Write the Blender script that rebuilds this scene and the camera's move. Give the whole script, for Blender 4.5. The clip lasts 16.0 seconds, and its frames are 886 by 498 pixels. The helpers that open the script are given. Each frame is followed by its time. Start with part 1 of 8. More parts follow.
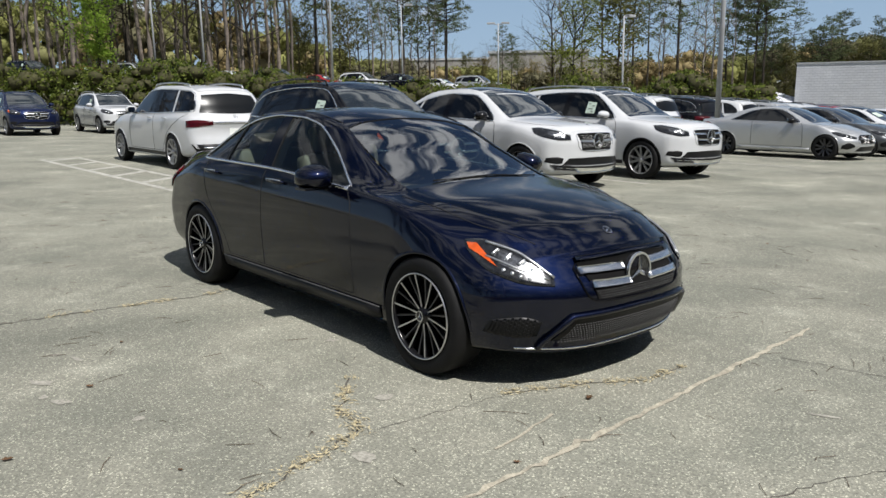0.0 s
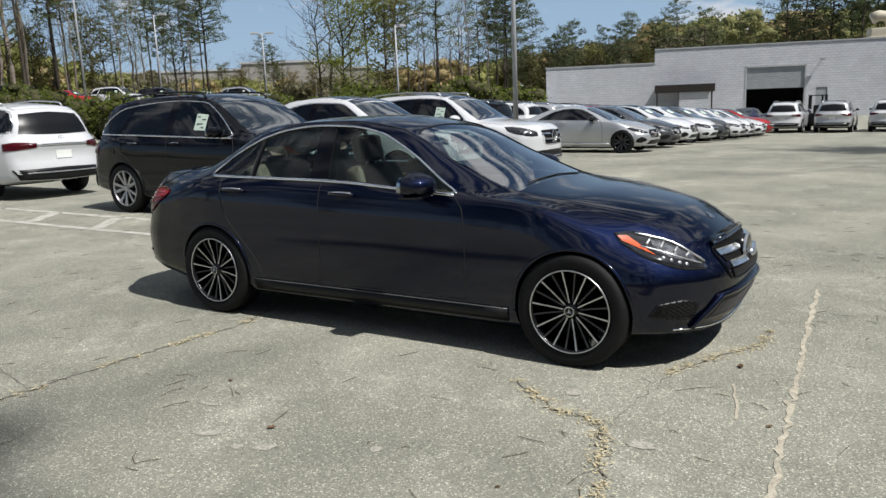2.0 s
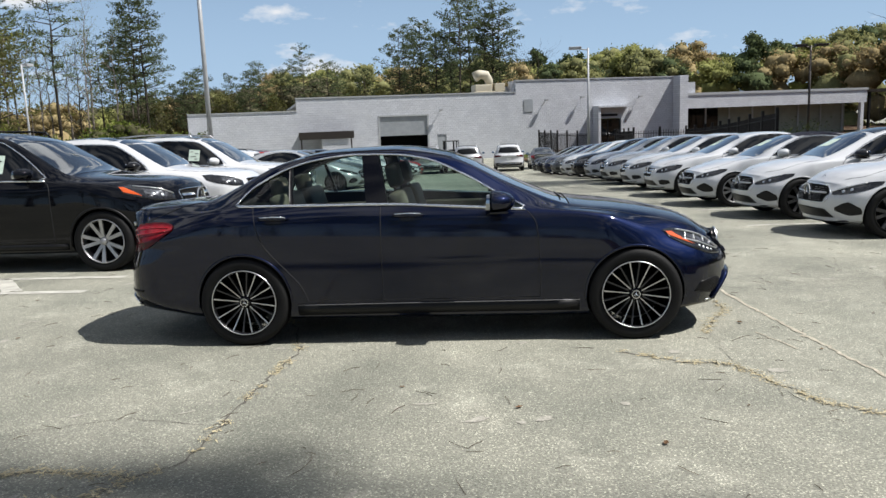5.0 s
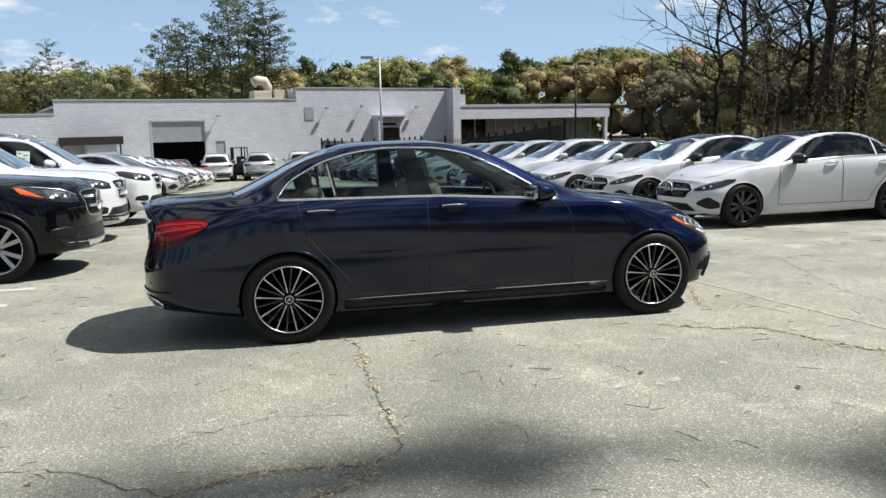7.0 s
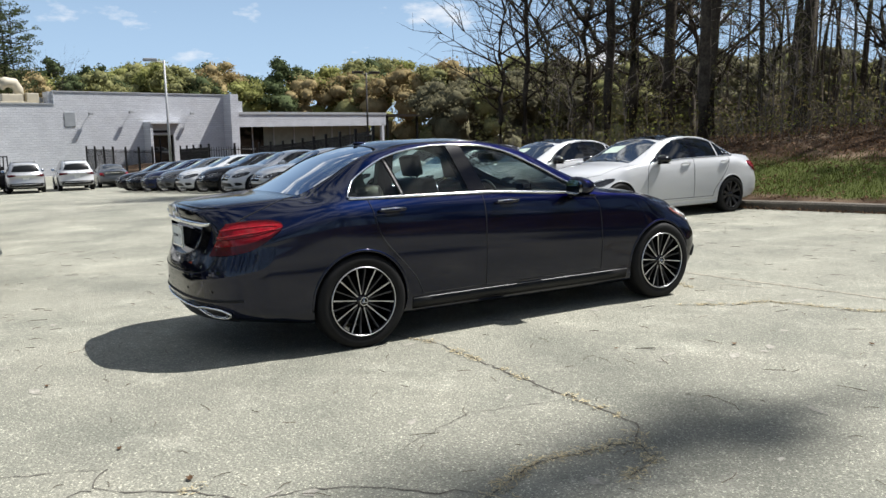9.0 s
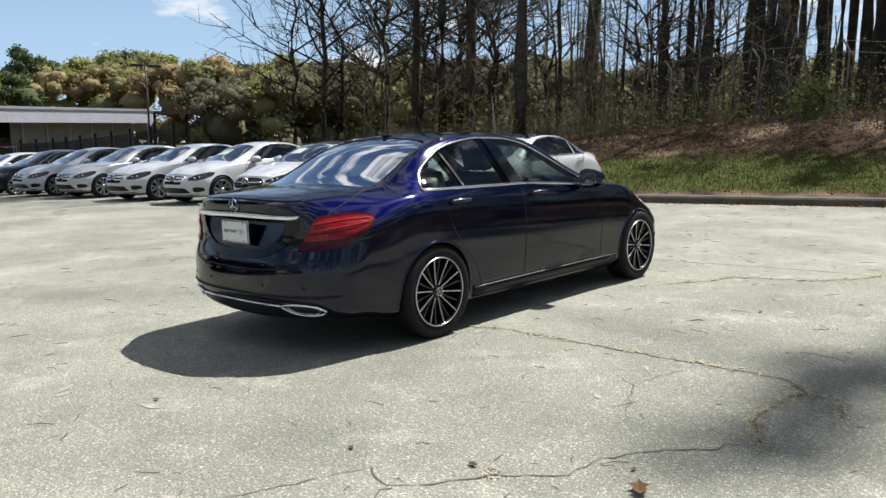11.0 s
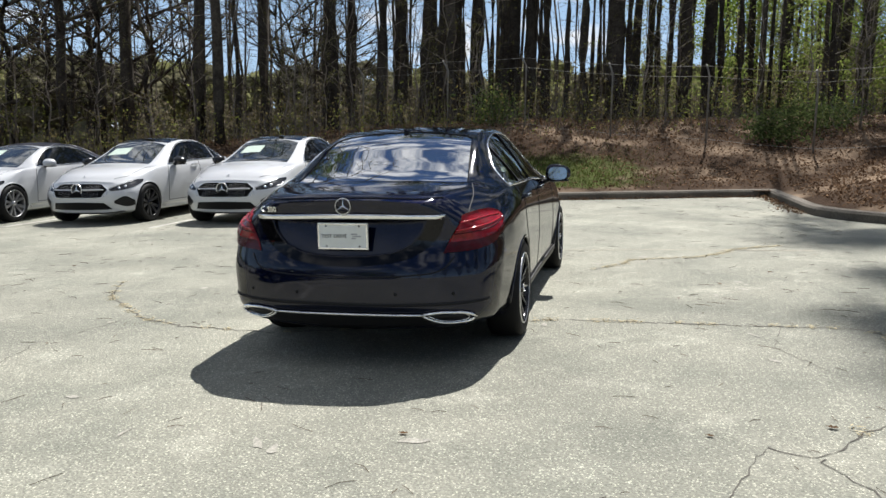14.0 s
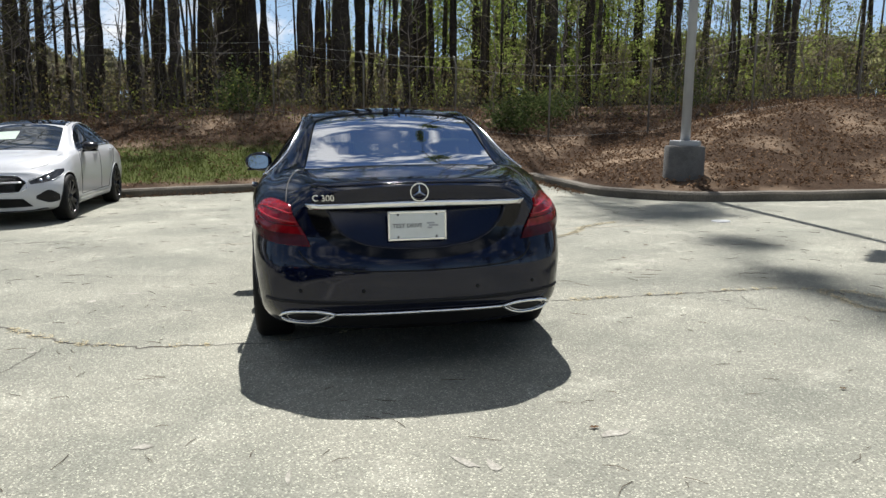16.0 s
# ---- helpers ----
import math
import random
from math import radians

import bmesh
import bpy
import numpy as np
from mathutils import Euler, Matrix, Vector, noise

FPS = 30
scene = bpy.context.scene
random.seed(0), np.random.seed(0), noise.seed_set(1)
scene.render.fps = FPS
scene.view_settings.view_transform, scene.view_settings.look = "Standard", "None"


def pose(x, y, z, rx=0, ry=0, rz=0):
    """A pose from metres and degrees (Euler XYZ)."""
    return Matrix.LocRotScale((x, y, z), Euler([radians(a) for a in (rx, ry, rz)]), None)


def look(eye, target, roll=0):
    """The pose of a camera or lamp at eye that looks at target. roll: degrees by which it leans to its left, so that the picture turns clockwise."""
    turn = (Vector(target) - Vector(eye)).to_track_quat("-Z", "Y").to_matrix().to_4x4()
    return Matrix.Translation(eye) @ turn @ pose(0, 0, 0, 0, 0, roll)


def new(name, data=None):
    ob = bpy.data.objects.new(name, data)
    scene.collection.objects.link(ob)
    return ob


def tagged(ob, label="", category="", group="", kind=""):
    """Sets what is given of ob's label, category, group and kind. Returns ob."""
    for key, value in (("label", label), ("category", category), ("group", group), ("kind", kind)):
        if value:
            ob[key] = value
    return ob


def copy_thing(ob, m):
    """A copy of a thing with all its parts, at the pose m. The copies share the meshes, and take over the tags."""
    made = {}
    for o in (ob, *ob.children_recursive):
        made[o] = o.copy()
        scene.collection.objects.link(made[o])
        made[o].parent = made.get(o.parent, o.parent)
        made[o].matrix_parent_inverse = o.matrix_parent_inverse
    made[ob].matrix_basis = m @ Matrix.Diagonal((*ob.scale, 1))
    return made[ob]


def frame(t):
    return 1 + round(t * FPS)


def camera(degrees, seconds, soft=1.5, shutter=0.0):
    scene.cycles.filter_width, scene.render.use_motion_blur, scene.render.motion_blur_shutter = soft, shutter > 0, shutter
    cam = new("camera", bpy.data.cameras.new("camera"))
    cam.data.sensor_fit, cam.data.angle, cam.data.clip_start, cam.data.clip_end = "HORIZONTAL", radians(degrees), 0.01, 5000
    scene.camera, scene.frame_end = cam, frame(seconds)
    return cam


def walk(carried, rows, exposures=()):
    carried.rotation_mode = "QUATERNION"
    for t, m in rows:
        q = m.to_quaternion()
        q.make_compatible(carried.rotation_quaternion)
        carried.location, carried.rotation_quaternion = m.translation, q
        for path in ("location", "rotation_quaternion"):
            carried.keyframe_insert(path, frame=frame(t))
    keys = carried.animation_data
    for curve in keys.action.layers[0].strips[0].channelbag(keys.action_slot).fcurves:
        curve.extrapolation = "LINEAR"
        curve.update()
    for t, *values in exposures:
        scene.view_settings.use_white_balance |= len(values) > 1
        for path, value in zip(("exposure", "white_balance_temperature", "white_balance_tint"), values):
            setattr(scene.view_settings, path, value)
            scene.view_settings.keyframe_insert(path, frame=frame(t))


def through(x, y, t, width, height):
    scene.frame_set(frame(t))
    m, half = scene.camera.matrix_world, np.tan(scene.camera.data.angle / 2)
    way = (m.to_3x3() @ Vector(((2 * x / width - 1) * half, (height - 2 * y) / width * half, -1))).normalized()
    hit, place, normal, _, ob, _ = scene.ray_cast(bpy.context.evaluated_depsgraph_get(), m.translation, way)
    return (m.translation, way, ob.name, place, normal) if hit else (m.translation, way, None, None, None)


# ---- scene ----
cam = camera(59.2, 16.0)
METRES, EYE, TILT, LEAN, TURN = 16.88, 1.563, 0.0, 0.0, 49.6
ROWS = [
    (0.0, 0.0, 0.0, 0.0, -0.19, -11.82, 0.92),
    (0.5, -0.0328, 0.0043, 0.0013, -4.25, -12.16, 1.2),
    (1.0, -0.0641, 0.0083, 0.0021, -8.66, -12.3, 1.61),
    (1.5, -0.0936, 0.0163, 0.0015, -13.35, -12.18, 2.1),
    (2.0, -0.1232, 0.0176, 0.0019, -18.27, -11.68, 2.47),
    (2.5, -0.1519, 0.018, 0.0027, -23.11, -11.04, 2.79),
    (3.0, -0.1824, 0.0255, 0.0036, -27.9, -10.5, 2.92),
    (3.5, -0.2108, 0.0304, 0.0046, -32.64, -10.06, 2.77),
    (4.0, -0.2401, 0.0417, 0.004, -37.16, -9.7, 2.51),
    (6.5, -0.3571, 0.1422, -0.0002, -58.91, -9.19, 1.44),
    (7.0, -0.373, 0.1678, -0.0009, -63.22, -9.19, 1.16),
    (7.5, -0.3836, 0.1984, -0.0017, -67.38, -9.06, 0.99),
    (8.0, -0.3975, 0.226, -0.0015, -71.46, -8.81, 0.9),
    (8.5, -0.4071, 0.2568, -0.0027, -75.82, -8.79, 0.96),
    (9.0, -0.4163, 0.2871, -0.0038, -80.45, -8.85, 0.88),
    (11.5, -0.4196, 0.4414, -0.0071, -102.02, -9.1, 0.04),
    (12.0, -0.4089, 0.4717, -0.0084, -106.67, -9.27, 0.01),
    (12.5, -0.3978, 0.502, -0.0089, -111.51, -9.31, -0.01),
    (13.0, -0.3823, 0.5291, -0.0106, -116.43, -9.26, -0.07),
    (13.5, -0.3645, 0.5565, -0.0107, -121.3, -8.87, -0.25),
    (14.0, -0.3461, 0.5802, -0.012, -126.28, -8.41, -0.53),
    (14.5, -0.3222, 0.6025, -0.0128, -131.54, -8.03, -0.89),
    (15.0, -0.2982, 0.6226, -0.0142, -137.19, -7.99, -1.12),
    (15.5, -0.2684, 0.6382, -0.0166, -143.23, -8.36, -1.1),
    (16.0, -0.241, 0.6523, -0.017, -149.46, -8.87, -0.86),
]
walk(cam, [(t, pose(4.629, -3.426, EYE, TILT, LEAN, TURN) @ pose(METRES * x, METRES * y, METRES * z, 90 + pitch, roll, yaw)) for t, x, y, z, yaw, pitch, roll in ROWS],
     exposures=[(0.0, 0.22), (3.5, 0.37), (7.0, 0.70), (12.5, 0.75), (16.0, 0.73)])

# ---- daylight ----
SUN_EL, SUN_AZ = 57.0, -6.0          # degrees; azimuth from +x towards +y
world = bpy.data.worlds.new("daylight")
scene.world = world
world.use_nodes = True
wn, wl = world.node_tree.nodes, world.node_tree.links
wn.clear()
sky = wn.new("ShaderNodeTexSky")
sky.sky_type, sky.sun_disc = "NISHITA", False
sky.sun_elevation, sky.sun_rotation = radians(SUN_EL), radians(90 - SUN_AZ)
sky.air_density, sky.dust_density, sky.ozone_density = 1.0, 0.0, 4.0
# small fair-weather clouds near the horizon, more of them overhead
geo = wn.new("ShaderNodeTexCoord")
mapn = wn.new("ShaderNodeMapping")
mapn.inputs["Scale"].default_value = (1.0, 1.0, 2.6)
mapn.inputs["Location"].default_value = (0.35, 0.1, 0.0)
noi = wn.new("ShaderNodeTexNoise")
noi.inputs["Scale"].default_value, noi.inputs["Detail"].default_value = 8.0, 9.0
noi.inputs["Roughness"].default_value = 0.57
rise = wn.new("ShaderNodeSeparateXYZ")
high = wn.new("ShaderNodeMapRange")
high.inputs["From Min"].default_value, high.inputs["From Max"].default_value = 0.12, 0.75
high.inputs["To Min"].default_value, high.inputs["To Max"].default_value = 0.0, 0.125
total = wn.new("ShaderNodeMath")
total.operation = "ADD"
ramp = wn.new("ShaderNodeValToRGB")
ramp.color_ramp.elements[0].position, ramp.color_ramp.elements[1].position = 0.58, 0.70
mixc = wn.new("ShaderNodeMixRGB")
mixc.inputs["Color2"].default_value = (9.5, 9.8, 10.3, 1)
bg = wn.new("ShaderNodeBackground")
bg.inputs["Strength"].default_value = 0.060
out = wn.new("ShaderNodeOutputWorld")
wl.new(geo.outputs["Generated"], mapn.inputs["Vector"])
wl.new(mapn.outputs["Vector"], noi.inputs["Vector"])
wl.new(geo.outputs["Generated"], rise.inputs[0])
wl.new(rise.outputs["Z"], high.inputs["Value"])
wl.new(noi.outputs["Fac"], total.inputs[0])
wl.new(high.outputs["Result"], total.inputs[1])
wl.new(total.outputs[0], ramp.inputs["Fac"])
wl.new(ramp.outputs["Color"], mixc.inputs["Fac"])
clear = wn.new("ShaderNodeMixRGB")
clear.blend_type, clear.inputs["Fac"].default_value, clear.inputs["Color2"].default_value = "MULTIPLY", 1.0, (0.58, 0.60, 0.66, 1)
wl.new(sky.outputs["Color"], clear.inputs["Color1"])
# pale haze towards the horizon
low = wn.new("ShaderNodeMapRange")
low.interpolation_type = "SMOOTHSTEP"
low.inputs["From Min"].default_value, low.inputs["From Max"].default_value = 0.0, 0.48
low.inputs["To Min"].default_value, low.inputs["To Max"].default_value = 0.80, 0.0
haze = wn.new("ShaderNodeMixRGB")
haze.inputs["Color2"].default_value = (5.3, 7.5, 10.3, 1)
wl.new(rise.outputs["Z"], low.inputs["Value"])
wl.new(low.outputs["Result"], haze.inputs["Fac"])
wl.new(clear.outputs["Color"], haze.inputs["Color1"])
wl.new(haze.outputs["Color"], mixc.inputs["Color1"])
wl.new(mixc.outputs["Color"], bg.inputs["Color"])
wl.new(bg.outputs["Background"], out.inputs["Surface"])

sun_data = bpy.data.lights.new("sun", "SUN")
sun_data.energy, sun_data.angle, sun_data.color = 5.0, radians(0.53), (0.99, 0.965, 0.93)
sun = new("sun", sun_data)
ce, ca = math.cos(radians(SUN_EL)), radians(SUN_AZ)
sun.matrix_world = look((ce * math.cos(ca) * 60, ce * math.sin(ca) * 60, math.sin(radians(SUN_EL)) * 60), (0, 0, 0))

# ---- materials ----
def material(name, color, rough=0.5, metal=0.0, var=0.0, scale=8.0, fine=0.0, fine_scale=120.0, bump=0.0, coat=0.0, spec=0.5,
             color2=None, emit=0.0, per_object=0.0, coat_rough=0.03):
    """A principled material with variation at two scales."""
    m = bpy.data.materials.new(name)
    m.use_nodes = True
    nt, ln = m.node_tree.nodes, m.node_tree.links
    b = nt["Principled BSDF"]
    b.inputs["Roughness"].default_value, b.inputs["Metallic"].default_value = rough, metal
    b.inputs["Specular IOR Level"].default_value = spec
    b.inputs["Coat Weight"].default_value, b.inputs["Coat Roughness"].default_value = coat, coat_rough
    c = (*color, 1)
    b.inputs["Base Color"].default_value = c
    if var or fine or bump:
        tc = nt.new("ShaderNodeTexCoord")
        n1 = nt.new("ShaderNodeTexNoise")
        n1.inputs["Scale"].default_value, n1.inputs["Detail"].default_value = scale, 5
        n2 = nt.new("ShaderNodeTexNoise")
        n2.inputs["Scale"].default_value, n2.inputs["Detail"].default_value = fine_scale, 3
        for n in (n1, n2):
            ln.new(tc.outputs["Object"], n.inputs["Vector"])
        r1 = nt.new("ShaderNodeValToRGB")
        r1.color_ramp.elements[0].position, r1.color_ramp.elements[1].position = 0.3, 0.72
        c2 = color2 or tuple(v * (1 - var) for v in color)
        r1.color_ramp.elements[0].color, r1.color_ramp.elements[1].color = (*c2, 1), c
        ln.new(n1.outputs["Fac"], r1.inputs["Fac"])
        mx = nt.new("ShaderNodeMixRGB")
        mx.blend_type = "MULTIPLY"
        mx.inputs["Fac"].default_value = fine
        ln.new(r1.outputs["Color"], mx.inputs["Color1"])
        r2 = nt.new("ShaderNodeValToRGB")
        r2.color_ramp.elements[0].position, r2.color_ramp.elements[1].position = 0.3, 0.65
        r2.color_ramp.elements[0].color = (0.25, 0.25, 0.25, 1)
        ln.new(n2.outputs["Fac"], r2.inputs["Fac"])
        ln.new(r2.outputs["Color"], mx.inputs["Color2"])
        last = mx.outputs["Color"]
        if per_object:
            oi = nt.new("ShaderNodeObjectInfo")
            hs = nt.new("ShaderNodeHueSaturation")
            mr = nt.new("ShaderNodeMapRange")
            mr.inputs["To Min"].default_value, mr.inputs["To Max"].default_value = 1 - per_object, 1 + per_object
            ln.new(oi.outputs["Random"], mr.inputs["Value"])
            ln.new(mr.outputs["Result"], hs.inputs["Value"])
            ln.new(last, hs.inputs["Color"])
            last = hs.outputs["Color"]
        ln.new(last, b.inputs["Base Color"])
        if bump:
            bp = nt.new("ShaderNodeBump")
            bp.inputs["Strength"].default_value, bp.inputs["Distance"].default_value = bump, 0.02
            ln.new(n2.outputs["Fac"], bp.inputs["Height"])
            ln.new(bp.outputs["Normal"], b.inputs["Normal"])
    if emit:
        b.inputs["Emission Color"].default_value, b.inputs["Emission Strength"].default_value = c, emit
    return m


def pane_material(name, tint, base=0.05, gloss=(0.9, 0.9, 0.9)):
    """Thin glass: lets tinted light through and mirrors more at a slant."""
    m = bpy.data.materials.new(name)
    m.use_nodes = True
    nt, ln = m.node_tree.nodes, m.node_tree.links
    nt.clear()
    o = nt.new("ShaderNodeOutputMaterial")
    tr = nt.new("ShaderNodeBsdfTransparent")
    tr.inputs["Color"].default_value = (*tint, 1)
    gl = nt.new("ShaderNodeBsdfGlossy")
    gl.inputs["Color"].default_value, gl.inputs["Roughness"].default_value = (*gloss, 1), 0.015
    lw = nt.new("ShaderNodeLayerWeight")
    lw.inputs["Blend"].default_value = 0.5
    pw = nt.new("ShaderNodeMath")
    pw.operation, pw.inputs[1].default_value = "POWER", 4.0
    ma = nt.new("ShaderNodeMath")
    ma.operation, ma.inputs[1].default_value, ma.inputs[2].default_value = "MULTIPLY_ADD", 0.9, base
    mix = nt.new("ShaderNodeMixShader")
    ln.new(lw.outputs["Facing"], pw.inputs[0])
    ln.new(pw.outputs[0], ma.inputs[0])
    ln.new(ma.outputs[0], mix.inputs["Fac"])
    ln.new(tr.outputs[0], mix.inputs[1])
    ln.new(gl.outputs[0], mix.inputs[2])
    ln.new(mix.outputs[0], o.inputs["Surface"])
    return m


def paint(name, color, metal=0.0, flake=0.0, spec=0.0):
    m = material(name, color, rough=0.35, metal=metal, spec=spec, var=0.05, scale=2.0, coat=1.0, fine=flake, fine_scale=900.0)
    m.node_tree.nodes["Principled BSDF"].inputs["Coat IOR"].default_value = 1.37 if max(color) < 0.06 else 1.5
    return m


M = {}
M["blue"] = material("deep_blue_metallic_paint", (0.0031, 0.0060, 0.0235), rough=0.52, metal=1.0, var=0.05, scale=2.0, coat=1.0, fine=0.25, fine_scale=900.0, coat_rough=0.07)
M["blue"].node_tree.nodes["Principled BSDF"].inputs["Coat IOR"].default_value = 1.48
M["blue"].node_tree.nodes["Principled BSDF"].inputs["Specular Tint"].default_value = (0.11, 0.12, 0.16, 1)
M["white"] = paint("polar_white_paint", (0.56, 0.57, 0.585), 0.0, 0.0, 0.2)
M["silver"] = paint("silver_paint", (0.55, 0.56, 0.57), 0.6, 0.15)
M["grey"] = paint("graphite_paint", (0.09, 0.095, 0.10), 0.5, 0.15)
M["black"] = paint("black_paint", (0.0028, 0.0032, 0.005), 0.2, 0.1)
M["navy"] = paint("navy_paint", (0.01, 0.016, 0.05), 0.4, 0.1)
M["red"] = paint("red_paint", (0.35, 0.02, 0.02), 0.2, 0.1)
M["tyre"] = material("tyre_rubber", (0.008, 0.008, 0.0085), 0.7, spec=0.25, var=0.4, scale=9, fine=0.4, bump=0.15)
M["silver_wheel"] = material("silver_wheel", (0.42, 0.42, 0.43), 0.35, 0.8, var=0.15, scale=20)
M["alloy"] = material("machined_alloy", (0.66, 0.66, 0.67), 0.33, 1.0, var=0.1, scale=20)
M["rim_black"] = material("gloss_black_rim", (0.008, 0.008, 0.009), 0.2, coat=0.3, spec=0.3, var=0.2)
M["rim_grey"] = material("dark_grey_spoke", (0.085, 0.085, 0.09), 0.35, 0.7, var=0.2)
M["mesh"] = material("black_plastic_mesh", (0.018, 0.018, 0.019), 0.5, spec=0.25, var=0.3, scale=40)
M["piano"] = material("piano_black", (0.003, 0.003, 0.004), 0.08, spec=0.3, var=0.1)
M["trim"] = material("black_trim", (0.009, 0.009, 0.010), 0.42, spec=0.25, var=0.3, scale=12)
M["well"] = material("wheel_well_liner", (0.008, 0.008, 0.008), 0.9, var=0.3, spec=0.1)
M["chrome"] = material("chrome", (0.90, 0.91, 0.92), 0.13, 1.0, var=0.04)
M["satin"] = material("satin_silver_trim", (0.86, 0.87, 0.88), 0.25, 1.0, var=0.05)
M["gap"] = material("panel_gap", (0.004, 0.004, 0.005), 0.8)
M["lens"] = material("headlamp_lens", (0.035, 0.037, 0.042), 0.15, 0.3, coat=0.6, spec=0.3, var=0.7, scale=22)
M["lamp_silver"] = material("lamp_reflector", (0.7, 0.71, 0.72), 0.3, 0.9, var=0.2, scale=30)
M["lamp_grey"] = material("lamp_reflector_cells", (0.30, 0.31, 0.33), 0.22, 0.8, var=0.9, scale=38, coat=0.5)
M["amber"] = material("amber_reflector", (0.62, 0.085, 0.006), 0.25, coat=1.0, var=0.3, scale=40)
M["tail"] = material("tail_lamp_red", (0.27, 0.004, 0.010), 0.16, coat=0.3, spec=0.2, var=0.55, scale=22)
M["tail_bright"] = material("tail_lamp_light_guide", (0.40, 0.008, 0.016), 0.12, coat=0.5, spec=0.3, var=0.3, scale=30)
M["tail_dark"] = material("tail_lamp_dark_red", (0.07, 0.002, 0.006), 0.2, coat=0.15, spec=0.2, var=0.5, scale=20)
M["glass"] = pane_material("car_glass", (0.60, 0.70, 0.67), 0.04, (0.75, 0.75, 0.75))
M["screen_glass"] = pane_material("windscreen_glass", (0.60, 0.68, 0.66), 0.27)
M["rear_glass"] = pane_material("rear_window_glass", (0.35, 0.42, 0.40), 0.60)
M["dark_glass"] = material("tinted_glass", (0.005, 0.006, 0.007), 0.03, spec=0.55, var=0.5, scale=2.5)
# parked screens: reflected sky and cabin put into a paler base colour
M["parked_screen"] = material("sky_toned_windscreen_glass", (0.035, 0.043, 0.045), 0.03, coat=1.0, spec=0.8, var=0.6, scale=2.0)
M["tail_glass"] = material("dark_tailgate_glass", (0.006, 0.007, 0.008), 0.3, coat=0.0, spec=0.3, var=0.3, scale=1.5)
M["mirror"] = material("mirror_glass", (0.34, 0.36, 0.38), 0.02, 1.0)
M["leather"] = material("beige_leather", (0.20, 0.165, 0.125), 0.55, var=0.15, scale=6, fine=0.15)
M["cabin"] = material("dark_cabin_plastic", (0.03, 0.029, 0.028), 0.7, var=0.3)
M["paper"] = material("white_paper", (0.78, 0.80, 0.76), 0.7, var=0.08, scale=20)
M["sticker"] = material("pale_green_paper", (0.50, 0.60, 0.52), 0.7, var=0.15, scale=25)
M["ink"] = material("printed_ink", (0.03, 0.03, 0.035), 0.7)
M["concrete"] = material("concrete", (0.36, 0.34, 0.31), 0.9, var=0.35, scale=4, fine=0.35, fine_scale=60, bump=0.4)
# lamp foot: worn concrete, its colour darkened for the side away from the sun
M["foot"] = material("backlit_dark_concrete", (0.15, 0.145, 0.135), 0.92, var=0.4, scale=5, fine=0.4, fine_scale=60, bump=0.4)
M["wire"] = material("galvanised_wire", (0.30, 0.29, 0.27), 0.7, 0.3, var=0.4)
M["sill"] = material("dull_sill_strip", (0.16, 0.16, 0.165), 0.5, 0.6, var=0.2)
M["kerb"] = material("weathered_kerb", (0.19, 0.165, 0.13), 0.92, var=0.5, scale=1.6, fine=0.5, fine_scale=45, bump=0.5)
M["galv"] = material("galvanised_steel", (0.45, 0.46, 0.47), 0.45, 0.6, var=0.2, scale=5)
M["pole_white"] = material("painted_pole", (0.40, 0.41, 0.42), 0.5, 0.1, var=0.2, scale=3)
M["pole_dark"] = material("bronze_pole", (0.04, 0.033, 0.028), 0.5, 0.4, var=0.2)
M["iron"] = material("black_iron", (0.012, 0.012, 0.013), 0.5, 0.4, var=0.3)
M["line"] = material("worn_paint_line", (0.60, 0.585, 0.52), 0.85, var=0.45, scale=5, fine=0.5, fine_scale=60)
M["cloth"] = material("dark_blue_roof_cloth", (0.012, 0.014, 0.026), 0.85, spec=0.2, var=0.2, scale=20, fine=0.3, fine_scale=300)
M["block"] = material("white_painted_block", (0.68, 0.695, 0.73), 0.85, var=0.12, scale=0.8, fine=0.25, fine_scale=30, bump=0.3, per_object=0.05)


def add_courses(m, w, h):
    """Block joints over a wall whose face runs along x and z."""
    nt, ln = m.node_tree.nodes, m.node_tree.links
    b = nt["Principled BSDF"]
    src = b.inputs["Base Color"].links[0].from_socket
    tc, sp, cb, br = nt.new("ShaderNodeTexCoord"), nt.new("ShaderNodeSeparateXYZ"), nt.new("ShaderNodeCombineXYZ"), nt.new("ShaderNodeTexBrick")
    ln.new(tc.outputs["Object"], sp.inputs[0])
    ln.new(sp.outputs["X"], cb.inputs["X"])
    ln.new(sp.outputs["Z"], cb.inputs["Y"])
    ln.new(cb.outputs[0], br.inputs["Vector"])
    br.inputs["Scale"].default_value, br.inputs["Brick Width"].default_value, br.inputs["Row Height"].default_value = 1.0, w, h
    br.inputs["Mortar Size"].default_value = 0.012
    br.inputs["Color1"].default_value, br.inputs["Color2"].default_value, br.inputs["Mortar"].default_value = (1, 1, 1, 1), (0.90, 0.90, 0.915, 1), (0.70, 0.71, 0.73, 1)
    mx = nt.new("ShaderNodeMixRGB")
    mx.blend_type, mx.inputs["Fac"].default_value = "MULTIPLY", 1.0
    ln.new(src, mx.inputs["Color1"])
    ln.new(br.outputs["Color"], mx.inputs["Color2"])
    ln.new(mx.outputs["Color"], b.inputs["Base Color"])
    bp = nt.new("ShaderNodeBump")
    bp.inputs["Strength"].default_value, bp.inputs["Distance"].default_value, bp.invert = 0.9, 0.03, True
    ln.new(br.outputs["Fac"], bp.inputs["Height"])
    if b.inputs["Normal"].links:
        ln.new(b.inputs["Normal"].links[0].from_socket, bp.inputs["Normal"])
    ln.new(bp.outputs["Normal"], b.inputs["Normal"])


